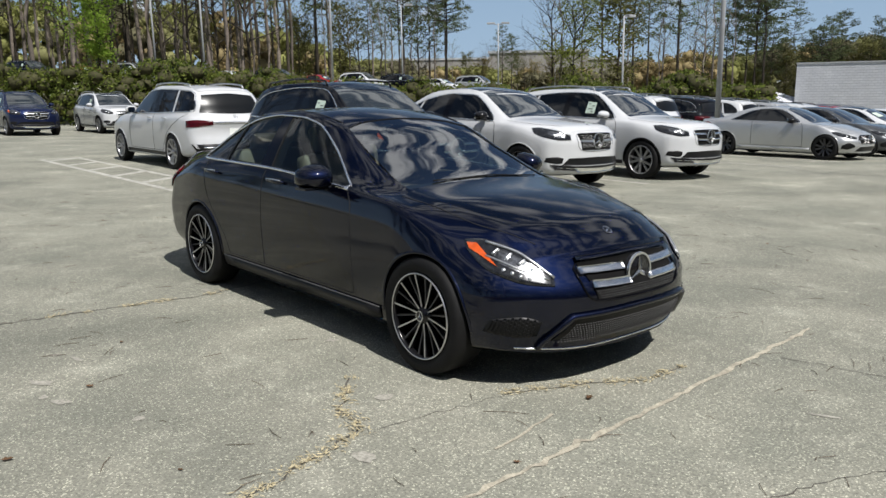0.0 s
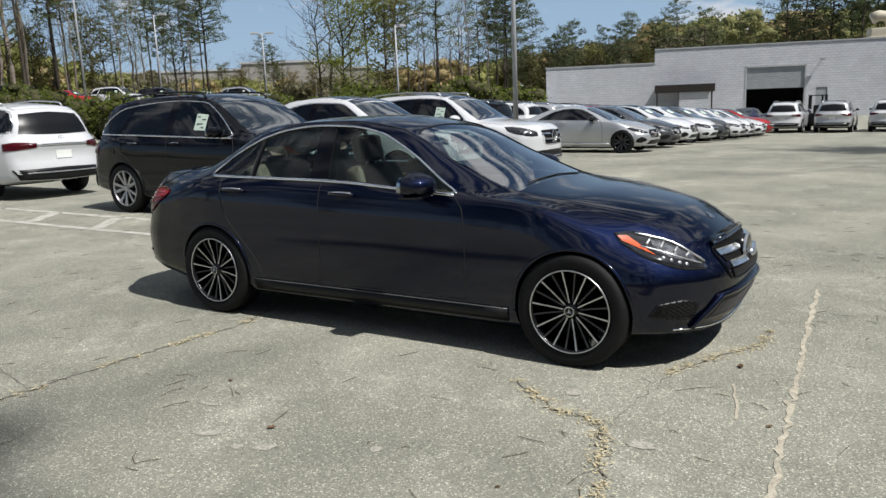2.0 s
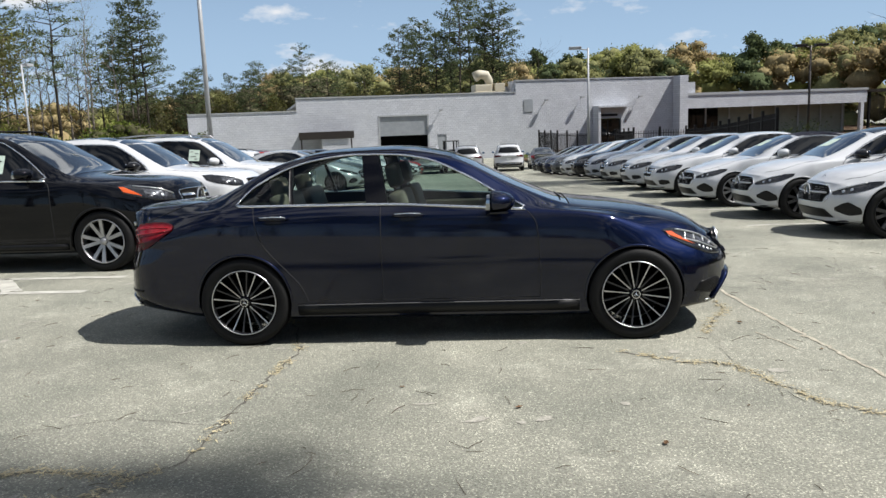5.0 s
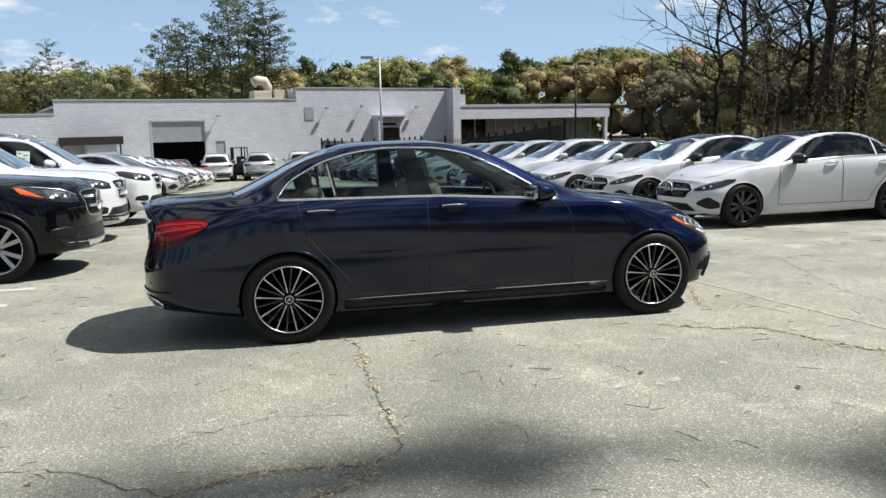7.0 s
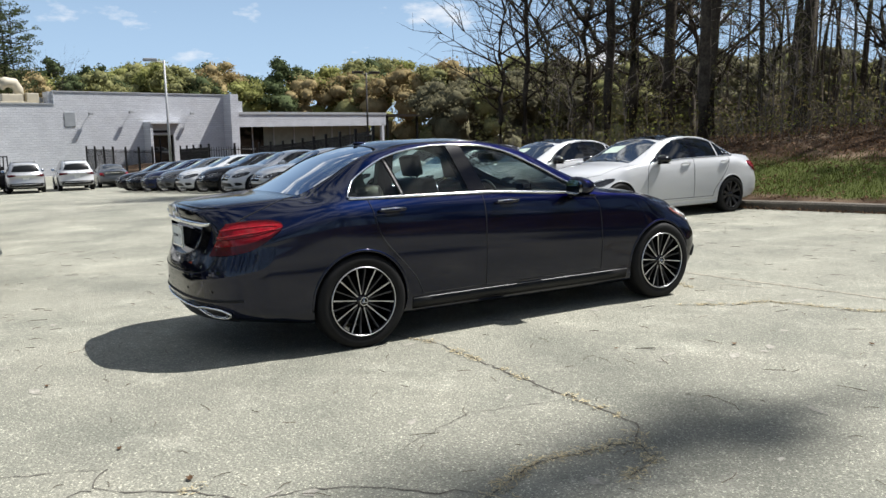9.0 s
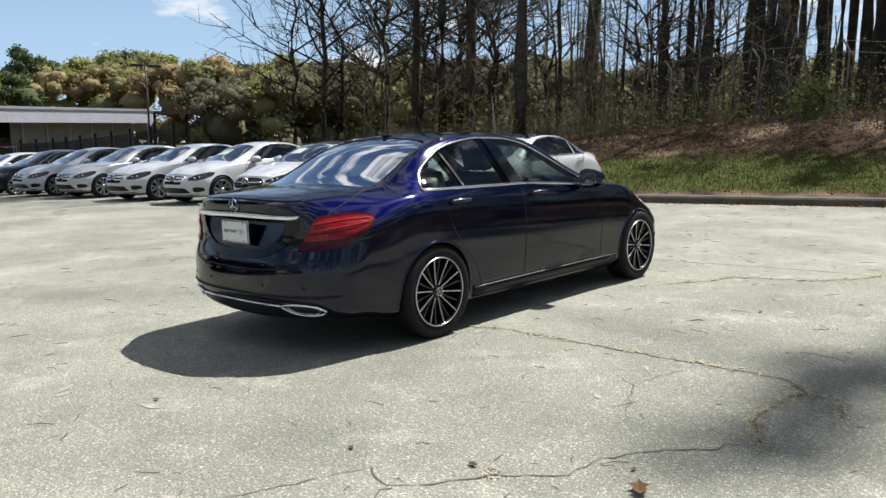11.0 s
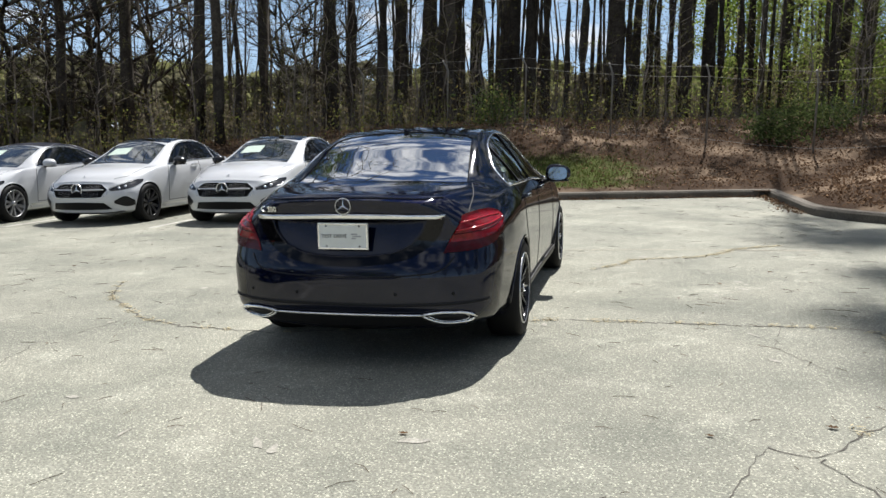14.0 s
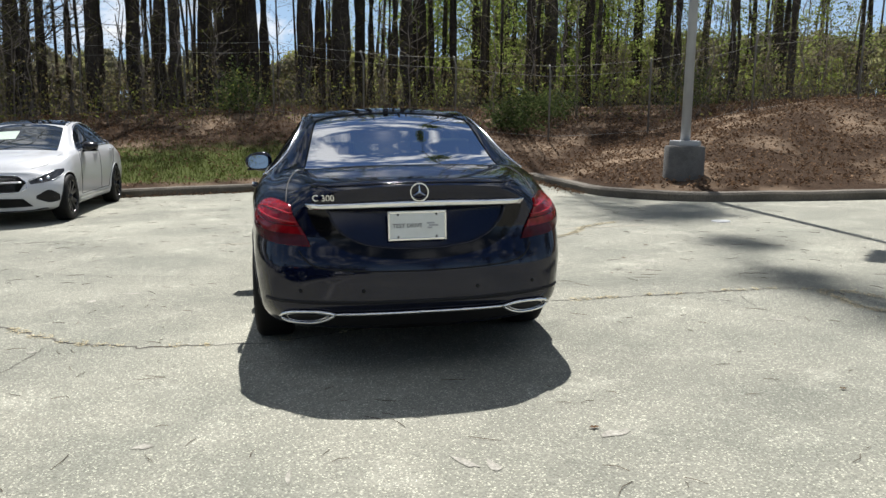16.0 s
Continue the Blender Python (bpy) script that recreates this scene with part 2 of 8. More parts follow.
add_courses(M["block"], 0.41, 0.205)
M["beige"] = material("beige_painted_steel", (0.52, 0.47, 0.36), 0.6, var=0.2, scale=2)
M["rear_wall"] = material("grey_green_render", (0.34, 0.36, 0.30), 0.85, var=0.2, scale=1.5, fine=0.2, fine_scale=20)
M["cap"] = material("metal_coping", (0.5, 0.51, 0.52), 0.5, 0.3, var=0.15)
M["steel_door"] = material("grey_roller_door", (0.34, 0.36, 0.38), 0.5, 0.1, var=0.15, scale=2)
M["dark_room"] = material("dark_interior", (0.02, 0.02, 0.022), 0.9, var=0.3)
M["bark"] = material("pine_bark", (0.092, 0.078, 0.062), 0.95, spec=0.1, var=0.55, scale=2.5, fine=0.6, fine_scale=14, bump=0.8, per_object=0.3)
M["bark_pale"] = material("pale_bark", (0.24, 0.20, 0.165), 0.95, var=0.45, scale=2.5, fine=0.5, fine_scale=14, bump=0.6, per_object=0.3)

# ---- helpers for meshes ----
def mesh(name, verts, faces, mats, parent=None, label="", smooth=False, m=None):
    me = bpy.data.meshes.new(name)
    me.from_pydata([tuple(v) for v in verts], [], faces)
    for mt in (mats if isinstance(mats, (list, tuple)) else [mats]):
        me.materials.append(mt)
    if smooth:
        me.polygons.foreach_set("use_smooth", [True] * len(me.polygons))
    me.update()
    ob = new(name, me)
    if parent is not None:
        ob.parent = parent
    if label:
        ob["label"] = label
    if m is not None:
        ob.matrix_basis = m
    return ob


def joined(*bits):
    """Several (verts, faces) as one."""
    V, F = [], []
    for v, f in bits:
        n = len(V)
        V += [tuple(p) for p in v]
        F += [tuple(i + n for i in q) for q in f]
    return V, F


def moved(bit, m):
    return [tuple(m @ Vector(p)) for p in bit[0]], bit[1]


def box(x0, x1, y0, y1, z0, z1, b=0.0):
    """A box; b bevels its upright and flat edges."""
    if b <= 0:
        V = [(x, y, z) for z in (z0, z1) for x, y in ((x0, y0), (x1, y0), (x1, y1), (x0, y1))]
        return V, [(3, 2, 1, 0), (4, 5, 6, 7), (0, 1, 5, 4), (1, 2, 6, 5), (2, 3, 7, 6), (3, 0, 4, 7)]
    bm = bmesh.new()
    bmesh.ops.create_cube(bm, size=1)
    for v in bm.verts:
        v.co = Vector(((x0 + x1) / 2 + v.co.x * (x1 - x0), (y0 + y1) / 2 + v.co.y * (y1 - y0), (z0 + z1) / 2 + v.co.z * (z1 - z0)))
    bmesh.ops.bevel(bm, geom=bm.edges[:], offset=b, segments=2, affect="EDGES", profile=0.6)
    bm.verts.index_update()
    r = [tuple(v.co) for v in bm.verts], [tuple(v.index for v in f.verts) for f in bm.faces]
    bm.free()
    return r


def lathe(profile, n=32, axis="y"):
    """(radius, along) points turned round an axis."""
    V, F = [], []
    k = len(profile)
    for i in range(n):
        a = 2 * math.pi * i / n
        c, s = math.cos(a), math.sin(a)
        for r, h in profile:
            V.append({"y": (r * c, h, r * s), "z": (r * c, r * s, h), "x": (h, r * c, r * s)}[axis])
    for i in range(n):
        j = (i + 1) % n
        for q in range(k - 1):
            F.append((i * k + q, i * k + q + 1, j * k + q + 1, j * k + q))
    return V, F


def sweep(pts, radius, sides=6, closed=False, flat=1.0):
    """A tube along points; radius a number or one per point."""
    P = [Vector(p) for p in pts]
    n = len(P)
    R = radius if isinstance(radius, (list, tuple)) else [radius] * n
    V, F = [], []
    up = Vector((0, 0, 1))
    for i, p in enumerate(P):
        a = P[(i + 1) % n] if (closed or i < n - 1) else p
        b = P[i - 1] if (closed or i > 0) else p
        t = (a - b).normalized()
        u = t.cross(up)
        if u.length < 1e-3:
            u = t.cross(Vector((1, 0, 0)))
        u.normalize()
        w = u.cross(t)
        for s in range(sides):
            g = 2 * math.pi * s / sides
            V.append(tuple(p + (u * math.cos(g) * flat + w * math.sin(g)) * R[i]))
    for i in range(n if closed else n - 1):
        j = (i + 1) % n
        for s in range(sides):
            s2 = (s + 1) % sides
            F.append((i * sides + s, i * sides + s2, j * sides + s2, j * sides + s))
    if not closed:
        F.append(tuple(range(sides - 1, -1, -1)))
        F.append(tuple((n - 1) * sides + s for s in range(sides)))
    return V, F


def empty(name, label, category, group="", m=None):
    ob = new(name)
    ob.empty_display_size = 0.3
    tagged(ob, label, category, group)
    if m is not None:
        ob.matrix_basis = m
    return ob


def smooth01(a, b, x):
    t = min(1.0, max(0.0, (x - a) / (b - a)))
    return t * t * (3 - 2 * t)


# ---- lie of the land ----
SLOPE, DIP = -0.029, 0.024          # fall of the lot; shallow hollow where the sedan stands


def fall(y):
    """The lot's even fall, steeper towards the workshop."""
    return SLOPE * max(-40.0, min(56.0, y)) - 0.50 * smooth01(17, 44, y)


def gz(x, y):
    """Height of the paved lot: it falls gently towards the building; a terrace lies beyond the hedge."""
    z = fall(y)
    far = smooth01(44, 56, -x + 0.25 * max(0, y - 20)) * (1.0 - smooth01(60, 90, y + 0.6 * x + 20))
    return z + 2.6 * far - DIP * math.exp(-(x / 3.2) ** 4 - ((y + 0.2) / 1.35) ** 2)


def on_ground(x, y, rz=0.0):
    """A pose on the sloping lot."""
    return Matrix.Translation((x, y, gz(x, y))) @ Matrix.Rotation(math.atan(SLOPE), 4, "X") @ Matrix.Rotation(radians(rz), 4, "Z")


def kerb_x(y):
    return 9.95 - 0.205 * max(-6, min(8, y)) - 0.1 * max(0, y - 8)


def bank_depth(x, y):
    """How far inside the planted bank a place lies; negative on the lot."""
    a = x - kerb_x(y)
    qx, qy, r = x - 5.0 - 0.1 * min(0, y + 6), -4.5 - y, 2.2
    b = r - math.hypot(r - qx, r - qy) if qx < r and qy < r else min(qx, qy)
    return max(a, b)


def bank_z(x, y):
    d = max(0.0, bank_depth(x, y))
    top = 1.75 - 1.1 * smooth01(2, 22, y)
    rise = top * smooth01(-1.5, 9.5, d) - top * smooth01(-1.5, 9.5, 0)
    return fall(y) + 0.13 + rise + 0.012 * max(0, d - 9) * (1 - smooth01(4, 22, y)) \
        + (0.10 * noise.noise((x * 0.35, y * 0.35, 0)) + 0.05 * noise.noise((x * 1.1, y * 1.1, 4))) * smooth01(0.3, 2, d)


# asphalt material: blotches, fine stone, pale scuffs
def asphalt():
    m = material("weathered_asphalt", (0.310, 0.309, 0.272), 0.92, var=0.0, scale=0.5, fine=0.40, fine_scale=75.0, bump=0.6, color2=(0.212, 0.213, 0.188))
    nt, ln = m.node_tree.nodes, m.node_tree.links
    b = nt["Principled BSDF"]
    src = b.inputs["Base Color"].links[0].from_socket
    tc = nt.new("ShaderNodeTexCoord")
    n3 = nt.new("ShaderNodeTexNoise")
    n3.inputs["Scale"].default_value, n3.inputs["Detail"].default_value, n3.inputs["Roughness"].default_value = 1.7, 9, 0.72
    ln.new(tc.outputs["Object"], n3.inputs["Vector"])
    r3 = nt.new("ShaderNodeValToRGB")
    r3.color_ramp.elements[0].position, r3.color_ramp.elements[1].position = 0.54, 0.74
    r3.color_ramp.elements[1].color = (0.6, 0.6, 0.6, 1)
    ln.new(n3.outputs["Fac"], r3.inputs["Fac"])
    mx = nt.new("ShaderNodeMixRGB")
    mx.inputs["Color2"].default_value = (0.43, 0.425, 0.38, 1)
    ln.new(r3.outputs["Color"], mx.inputs["Fac"])
    ln.new(src, mx.inputs["Color1"])
    # single light and dark stones of the worn surface
    n4 = nt.new("ShaderNodeTexVoronoi")
    n4.inputs["Scale"].default_value = 150.0
    ln.new(tc.outputs["Object"], n4.inputs["Vector"])
    sp = nt.new("ShaderNodeSeparateColor")
    ln.new(n4.outputs["Color"], sp.inputs["Color"])
    r4 = nt.new("ShaderNodeValToRGB")
    for p, v in ((0.30, 0.95), (0.86, 1.04), (0.93, 1.9)):
        r4.color_ramp.elements.new(p).color = (v, v * 0.99, v * 0.95, 1)
    r4.color_ramp.elements[0].color, r4.color_ramp.elements[-1].color = (0.62, 0.62, 0.60, 1), (2.5, 2.45, 2.3, 1)
    ln.new(sp.outputs["Red"], r4.inputs["Fac"])
    m4 = nt.new("ShaderNodeMixRGB")
    m4.blend_type, m4.inputs["Fac"].default_value = "MULTIPLY", 0.82
    ln.new(mx.outputs["Color"], m4.inputs["Color1"])
    ln.new(r4.outputs["Color"], m4.inputs["Color2"])
    # broad darker and yellower stains
    n5 = nt.new("ShaderNodeTexNoise")
    n5.inputs["Scale"].default_value, n5.inputs["Detail"].default_value, n5.inputs["Roughness"].default_value = 0.75, 7, 0.62
    ln.new(tc.outputs["Object"], n5.inputs["Vector"])
    r5 = nt.new("ShaderNodeValToRGB")
    r5.color_ramp.elements[0].position, r5.color_ramp.elements[1].position = 0.36, 0.62
    r5.color_ramp.elements[0].color, r5.color_ramp.elements[1].color = (0.76, 0.775, 0.74, 1), (1.12, 1.11, 1.06, 1)
    ln.new(n5.outputs["Fac"], r5.inputs["Fac"])
    m5 = nt.new("ShaderNodeMixRGB")
    m5.blend_type, m5.inputs["Fac"].default_value = "MULTIPLY", 1.0
    ln.new(m4.outputs["Color"], m5.inputs["Color1"])
    ln.new(r5.outputs["Color"], m5.inputs["Color2"])
    ln.new(m5.outputs["Color"], b.inputs["Base Color"])
    return m


M["asphalt"] = asphalt()


def axis_steps(lo, hi, fine_lo, fine_hi, step):
    a = list(np.arange(fine_lo, fine_hi + 1e-6, step))
    s, v = step, fine_hi
    while v < hi:
        s = s * 1.25 if v > 100 or s < 2 else s
        v += s
        a.append(v)
    s, v = step, fine_lo
    while v > lo:
        s = s * 1.25 if v < -100 or s < 2 else s
        v -= s
        a.insert(0, v)
    return a


def build_ground():
    X, Y = axis_steps(-2500, 2500, -6, 6, 0.3), axis_steps(-2500, 2500, -5, 5, 0.25)
    V = [(x, y, gz(x, y)) for x in X for y in Y]
    n = len(Y)
    F = [(i * n + j, (i + 1) * n + j, (i + 1) * n + j + 1, i * n + j + 1) for i in range(len(X) - 1) for j in range(n - 1)]
    tagged(mesh("ground", V, F, M["asphalt"], smooth=True), "weathered grey asphalt lot with pale scuffs", "ground", kind="structure")


build_ground()


def bank_material():
    m = material("leaf_litter_bank", (0.070, 0.047, 0.032), 0.95, spec=0.05, var=0.0, scale=3.0, fine=0.75, fine_scale=22, bump=0.9, color2=(0.045, 0.026, 0.015))
    nt, ln = m.node_tree.nodes, m.node_tree.links
    b = nt["Principled BSDF"]
    src = b.inputs["Base Color"].links[0].from_socket
    tc = nt.new("ShaderNodeTexCoord")
    n3 = nt.new("ShaderNodeTexNoise")
    n3.inputs["Scale"].default_value, n3.inputs["Detail"].default_value = 26, 5
    ln.new(tc.outputs["Object"], n3.inputs["Vector"])
    r3 = nt.new("ShaderNodeValToRGB")
    r3.color_ramp.elements[0].color, r3.color_ramp.elements[1].color = (0.030, 0.038, 0.012, 1), (0.085, 0.102, 0.028, 1)
    r3.color_ramp.elements[0].position, r3.color_ramp.elements[1].position = 0.3, 0.7
    ln.new(n3.outputs["Fac"], r3.inputs["Fac"])
    at = nt.new("ShaderNodeAttribute")
    at.attribute_name = "lawn"
    mx = nt.new("ShaderNodeMixRGB")
    n4 = nt.new("ShaderNodeTexNoise")
    n4.inputs["Scale"].default_value, n4.inputs["Detail"].default_value = 1.6, 6
    ln.new(tc.outputs["Object"], n4.inputs["Vector"])
    ad = nt.new("ShaderNodeMath")
    ad.operation = "ADD"
    ln.new(at.outputs["Fac"], ad.inputs[0])
    ln.new(n4.outputs["Fac"], ad.inputs[1])
    sb = nt.new("ShaderNodeMapRange")
    sb.inputs["From Min"].default_value, sb.inputs["From Max"].default_value = 0.85, 1.15
    ln.new(ad.outputs[0], sb.inputs["Value"])
    ln.new(sb.outputs["Result"], mx.inputs["Fac"])
    # bare tan soil between the drifts of litter
    n5 = nt.new("ShaderNodeTexNoise")
    n5.inputs["Scale"].default_value, n5.inputs["Detail"].default_value = 0.55, 7
    ln.new(tc.outputs["Object"], n5.inputs["Vector"])
    r5 = nt.new("ShaderNodeValToRGB")
    r5.color_ramp.elements[0].position, r5.color_ramp.elements[1].position = 0.50, 0.66
    ln.new(n5.outputs["Fac"], r5.inputs["Fac"])
    soil = nt.new("ShaderNodeMixRGB")
    soil.inputs["Color2"].default_value = (0.205, 0.150, 0.104, 1)
    ln.new(r5.outputs["Color"], soil.inputs["Fac"])
    ln.new(src, soil.inputs["Color1"])
    src = soil.outputs["Color"]
    ln.new(src, mx.inputs["Color1"])
    ln.new(r3.outputs["Color"], mx.inputs["Color2"])
    ln.new(mx.outputs["Color"], b.inputs["Base Color"])
    return m


M["bank"] = bank_material()


def lawn_at(x, y):
    """Where grass grows on the bank: a strip behind the kerb near the parked cars."""
    d = bank_depth(x, y)
    return 0.82 * smooth01(0.2, 0.9, d) * (1 - smooth01(2.4, 5.2, d)) * smooth01(-3.4, -0.6, y - 0.1 * d)


def build_bank():
    X, Y = axis_steps(3.0, 140, 4.4, 24, 0.4), axis_steps(-120, 120, -16, 24, 0.4)
    V, F, L, keep = [], [], [], {}
    for x in X:
        for y in Y:
            d = bank_depth(x, y)
            if d < 0:
                e = 0.05
                g = Vector((bank_depth(x + e, y) - d, bank_depth(x, y + e) - d))
                if g.length > 0 and d > -1.2:
                    g.normalize()
                    x2, y2 = x - d * g.x, y - d * g.y
                else:
                    x2, y2 = x, y
            else:
                x2, y2 = x, y
            V.append((x2, y2, bank_z(x2, y2)))
            L.append(lawn_at(x2, y2))
            keep[len(V) - 1] = d
    n = len(Y)
    for i in range(len(X) - 1):
        for j in range(n - 1):
            q = (i * n + j, (i + 1) * n + j, (i + 1) * n + j + 1, i * n + j + 1)
            if max(keep[k] for k in q) > 0.001:
                F.append(q)
    ob = mesh("bank", V, F, M["bank"], smooth=True)
    at = ob.data.attributes.new("lawn", "FLOAT", "POINT")
    at.data.foreach_set("value", L)
    tagged(ob, "sloping bank with grass strip and brown leaf litter", "ground", kind="structure")


build_bank()


def build_kerb():
    pts = [(kerb_x(y), y) for y in np.arange(30, -4.4, -0.6)] + [(10.85, -4.5)]
    pts += [(x, -4.5) for x in np.arange(10.3, 7.3, -0.6)]
    r, cx, cy = 2.2, 7.2, -6.7
    pts += [(cx - r * math.sin(a), cy + r * math.cos(a)) for a in np.linspace(0.0, math.pi / 2, 9)]
    pts += [(5.0 + 0.1 * min(0, y + 6), y) for y in np.arange(-7.3, -22, -0.7)]
    V, F = [], []
    prof = [(-0.02, -0.05), (-0.02, 0.11), (0.01, 0.145), (0.14, 0.155), (0.17, 0.14), (0.17, -0.02)]
    k = len(prof)
    for i, p in enumerate(pts):
        a, b = Vector(pts[min(i + 1, len(pts) - 1)]), Vector(pts[max(i - 1, 0)])
        t = (a - b).normalized()
        nrm = Vector((-t.y, t.x))
        wob = 0.012 * noise.noise((p[0], p[1], 3))
        for o, h in prof:
            q = Vector(p) + nrm * (o - 0.10)
            V.append((q.x, q.y, fall(q.y) + h + wob))
    for i in range(len(pts) - 1):
        for j in range(k - 1):
            F.append((i * k + j, i * k + j + 1, (i + 1) * k + j + 1, (i + 1) * k + j))
    tagged(mesh("kerb", V, F, M["kerb"]), "weathered tan concrete kerb along the bank", "kerb", kind="structure")


build_kerb()

# ---- vehicles ----
from mathutils.bvhtree import BVHTree


def curve(pairs, x):
    """Smooth value at x through (x, value) pairs in falling or rising order of x (monotone cubic)."""
    P = sorted(pairs)
    X, Y = [p[0] for p in P], [p[1] for p in P]
    n = len(X)
    if x <= X[0]:
        return Y[0]
    if x >= X[-1]:
        return Y[-1]
    D = [(Y[i + 1] - Y[i]) / (X[i + 1] - X[i]) for i in range(n - 1)]
    T = [D[0]] + [0.0 if D[i - 1] * D[i] <= 0 else 2 * D[i - 1] * D[i] / (D[i - 1] + D[i]) for i in range(1, n - 1)] + [D[-1]]
    for i in range(n - 1):
        if x <= X[i + 1]:
            h = X[i + 1] - X[i]
            s = (x - X[i]) / h
            return ((1 + 2 * s) * (1 - s) ** 2 * Y[i] + s * (1 - s) ** 2 * h * T[i] + s * s * (3 - 2 * s) * Y[i + 1] + s * s * (s - 1) * h * T[i + 1])
    return Y[-1]


SEDAN = {
    "front": 2.21, "rear": -2.46, "wheel": 1.42, "radius": 0.33, "track": 0.775,
    "top": [(2.21, .722), (2.10, .797), (1.97, .852), (1.5, .937), (1.02, .99), (0.55, 1.168), (0.1, 1.374), (-0.35, 1.438), (-0.8, 1.429), (-1.15, 1.368), (-1.55, 1.19), (-1.85, 1.072), (-2.1, 1.056), (-2.35, 1.036), (-2.46, 1.005)],
    "shoulder": [(2.21, .63), (1.85, .80), (1.3, .905), (.7, .945), (0, .966), (-1.0, .998), (-1.6, 1.004), (-2.0, .965), (-2.46, .88)],
    "wide": [(2.24, .86), (1.9, .895), (1.42, .905), (.9, .892), (0, .888), (-.9, .895), (-1.42, .905), (-1.9, .89), (-2.46, .85)],
    "belt": [(2.24, .80), (1.9, .83), (1.3, .855), (.6, .845), (-.6, .845), (-1.3, .84), (-1.9, .80), (-2.46, .70)],
    "edge": [(2.24, .60), (1.5, .68), (1.0, .70), (.55, .645), (.1, .57), (-.4, .565), (-1.0, .56), (-1.5, .60), (-1.85, .645), (-2.46, .52)],
    "drop": [(2.24, .03), (1.1, .035), (.9, .05), (.1, .055), (-1.0, .055), (-1.6, .05), (-1.9, .018), (-2.46, .03)],
    "bottom": [(2.24, .22), (1.9, .175), (1, .165), (-1, .175), (-1.9, .20), (-2.46, .27)],
    "bow": (0.42, 0.29), "lean": (0.15, 0.06),
}
SUV = {
    "front": 2.38, "rear": -2.56, "wheel": 1.497, "radius": 0.375, "track": 0.83,
    "top": [(2.38, 1.01), (2.27, 1.075), (2.1, 1.105), (1.5, 1.155), (1.08, 1.195), (0.6, 1.465), (0.2, 1.685), (-0.3, 1.765), (-1.2, 1.755), (-1.8, 1.71), (-2.12, 1.62), (-2.3, 1.42), (-2.42, 1.16), (-2.56, 1.02)],
    "shoulder": [(2.38, .92), (1.9, 1.035), (1.3, 1.085), (.6, 1.09), (-1.0, 1.13), (-1.9, 1.16), (-2.3, 1.12), (-2.56, .98)],
    "wide": [(2.38, .92), (1.95, .965), (1.5, .975), (.9, .955), (-.9, .955), (-1.5, .975), (-2.0, .955), (-2.56, .90)],
    "belt": [(2.38, .86), (1.9, .90), (1.3, .92), (.6, .905), (-.8, .905), (-1.7, .90), (-2.56, .84)],
    "edge": [(2.38, .62), (1.5, .72), (1.05, .76), (.6, .72), (.15, .66), (-.4, .655), (-1.2, .645), (-1.9, .64), (-2.3, .68), (-2.56, .70)],
    "drop": [(2.38, .03), (1.1, .04), (.6, .06), (-1.0, .055), (-2.0, .06), (-2.56, .03)],
    "bottom": [(2.38, .30), (1.9, .24), (1, .22), (-1, .22), (-1.9, .27), (-2.56, .36)],
    "bow": (0.31, 0.22), "lean": (0.10, 0.05),
}


def varied(base, **over):
    c = dict(base)
    c.update(over)
    return c


def stretched(base, sx=1.0, sz=1.0, sy=1.0):
    """The same car drawn longer, higher or wider."""
    c = dict(base)
    for k in ("front", "rear", "wheel"):
        c[k] = base[k] * sx
    for k in ("top", "shoulder"):
        c[k] = [(x * sx, z * sz) for x, z in base[k]]
    for k in ("wide", "belt", "edge"):
        c[k] = [(x * sx, y * sy) for x, y in base[k]]
    for k in ("drop", "bottom"):
        c[k] = [(x * sx, z) for x, z in base[k]]
    return c


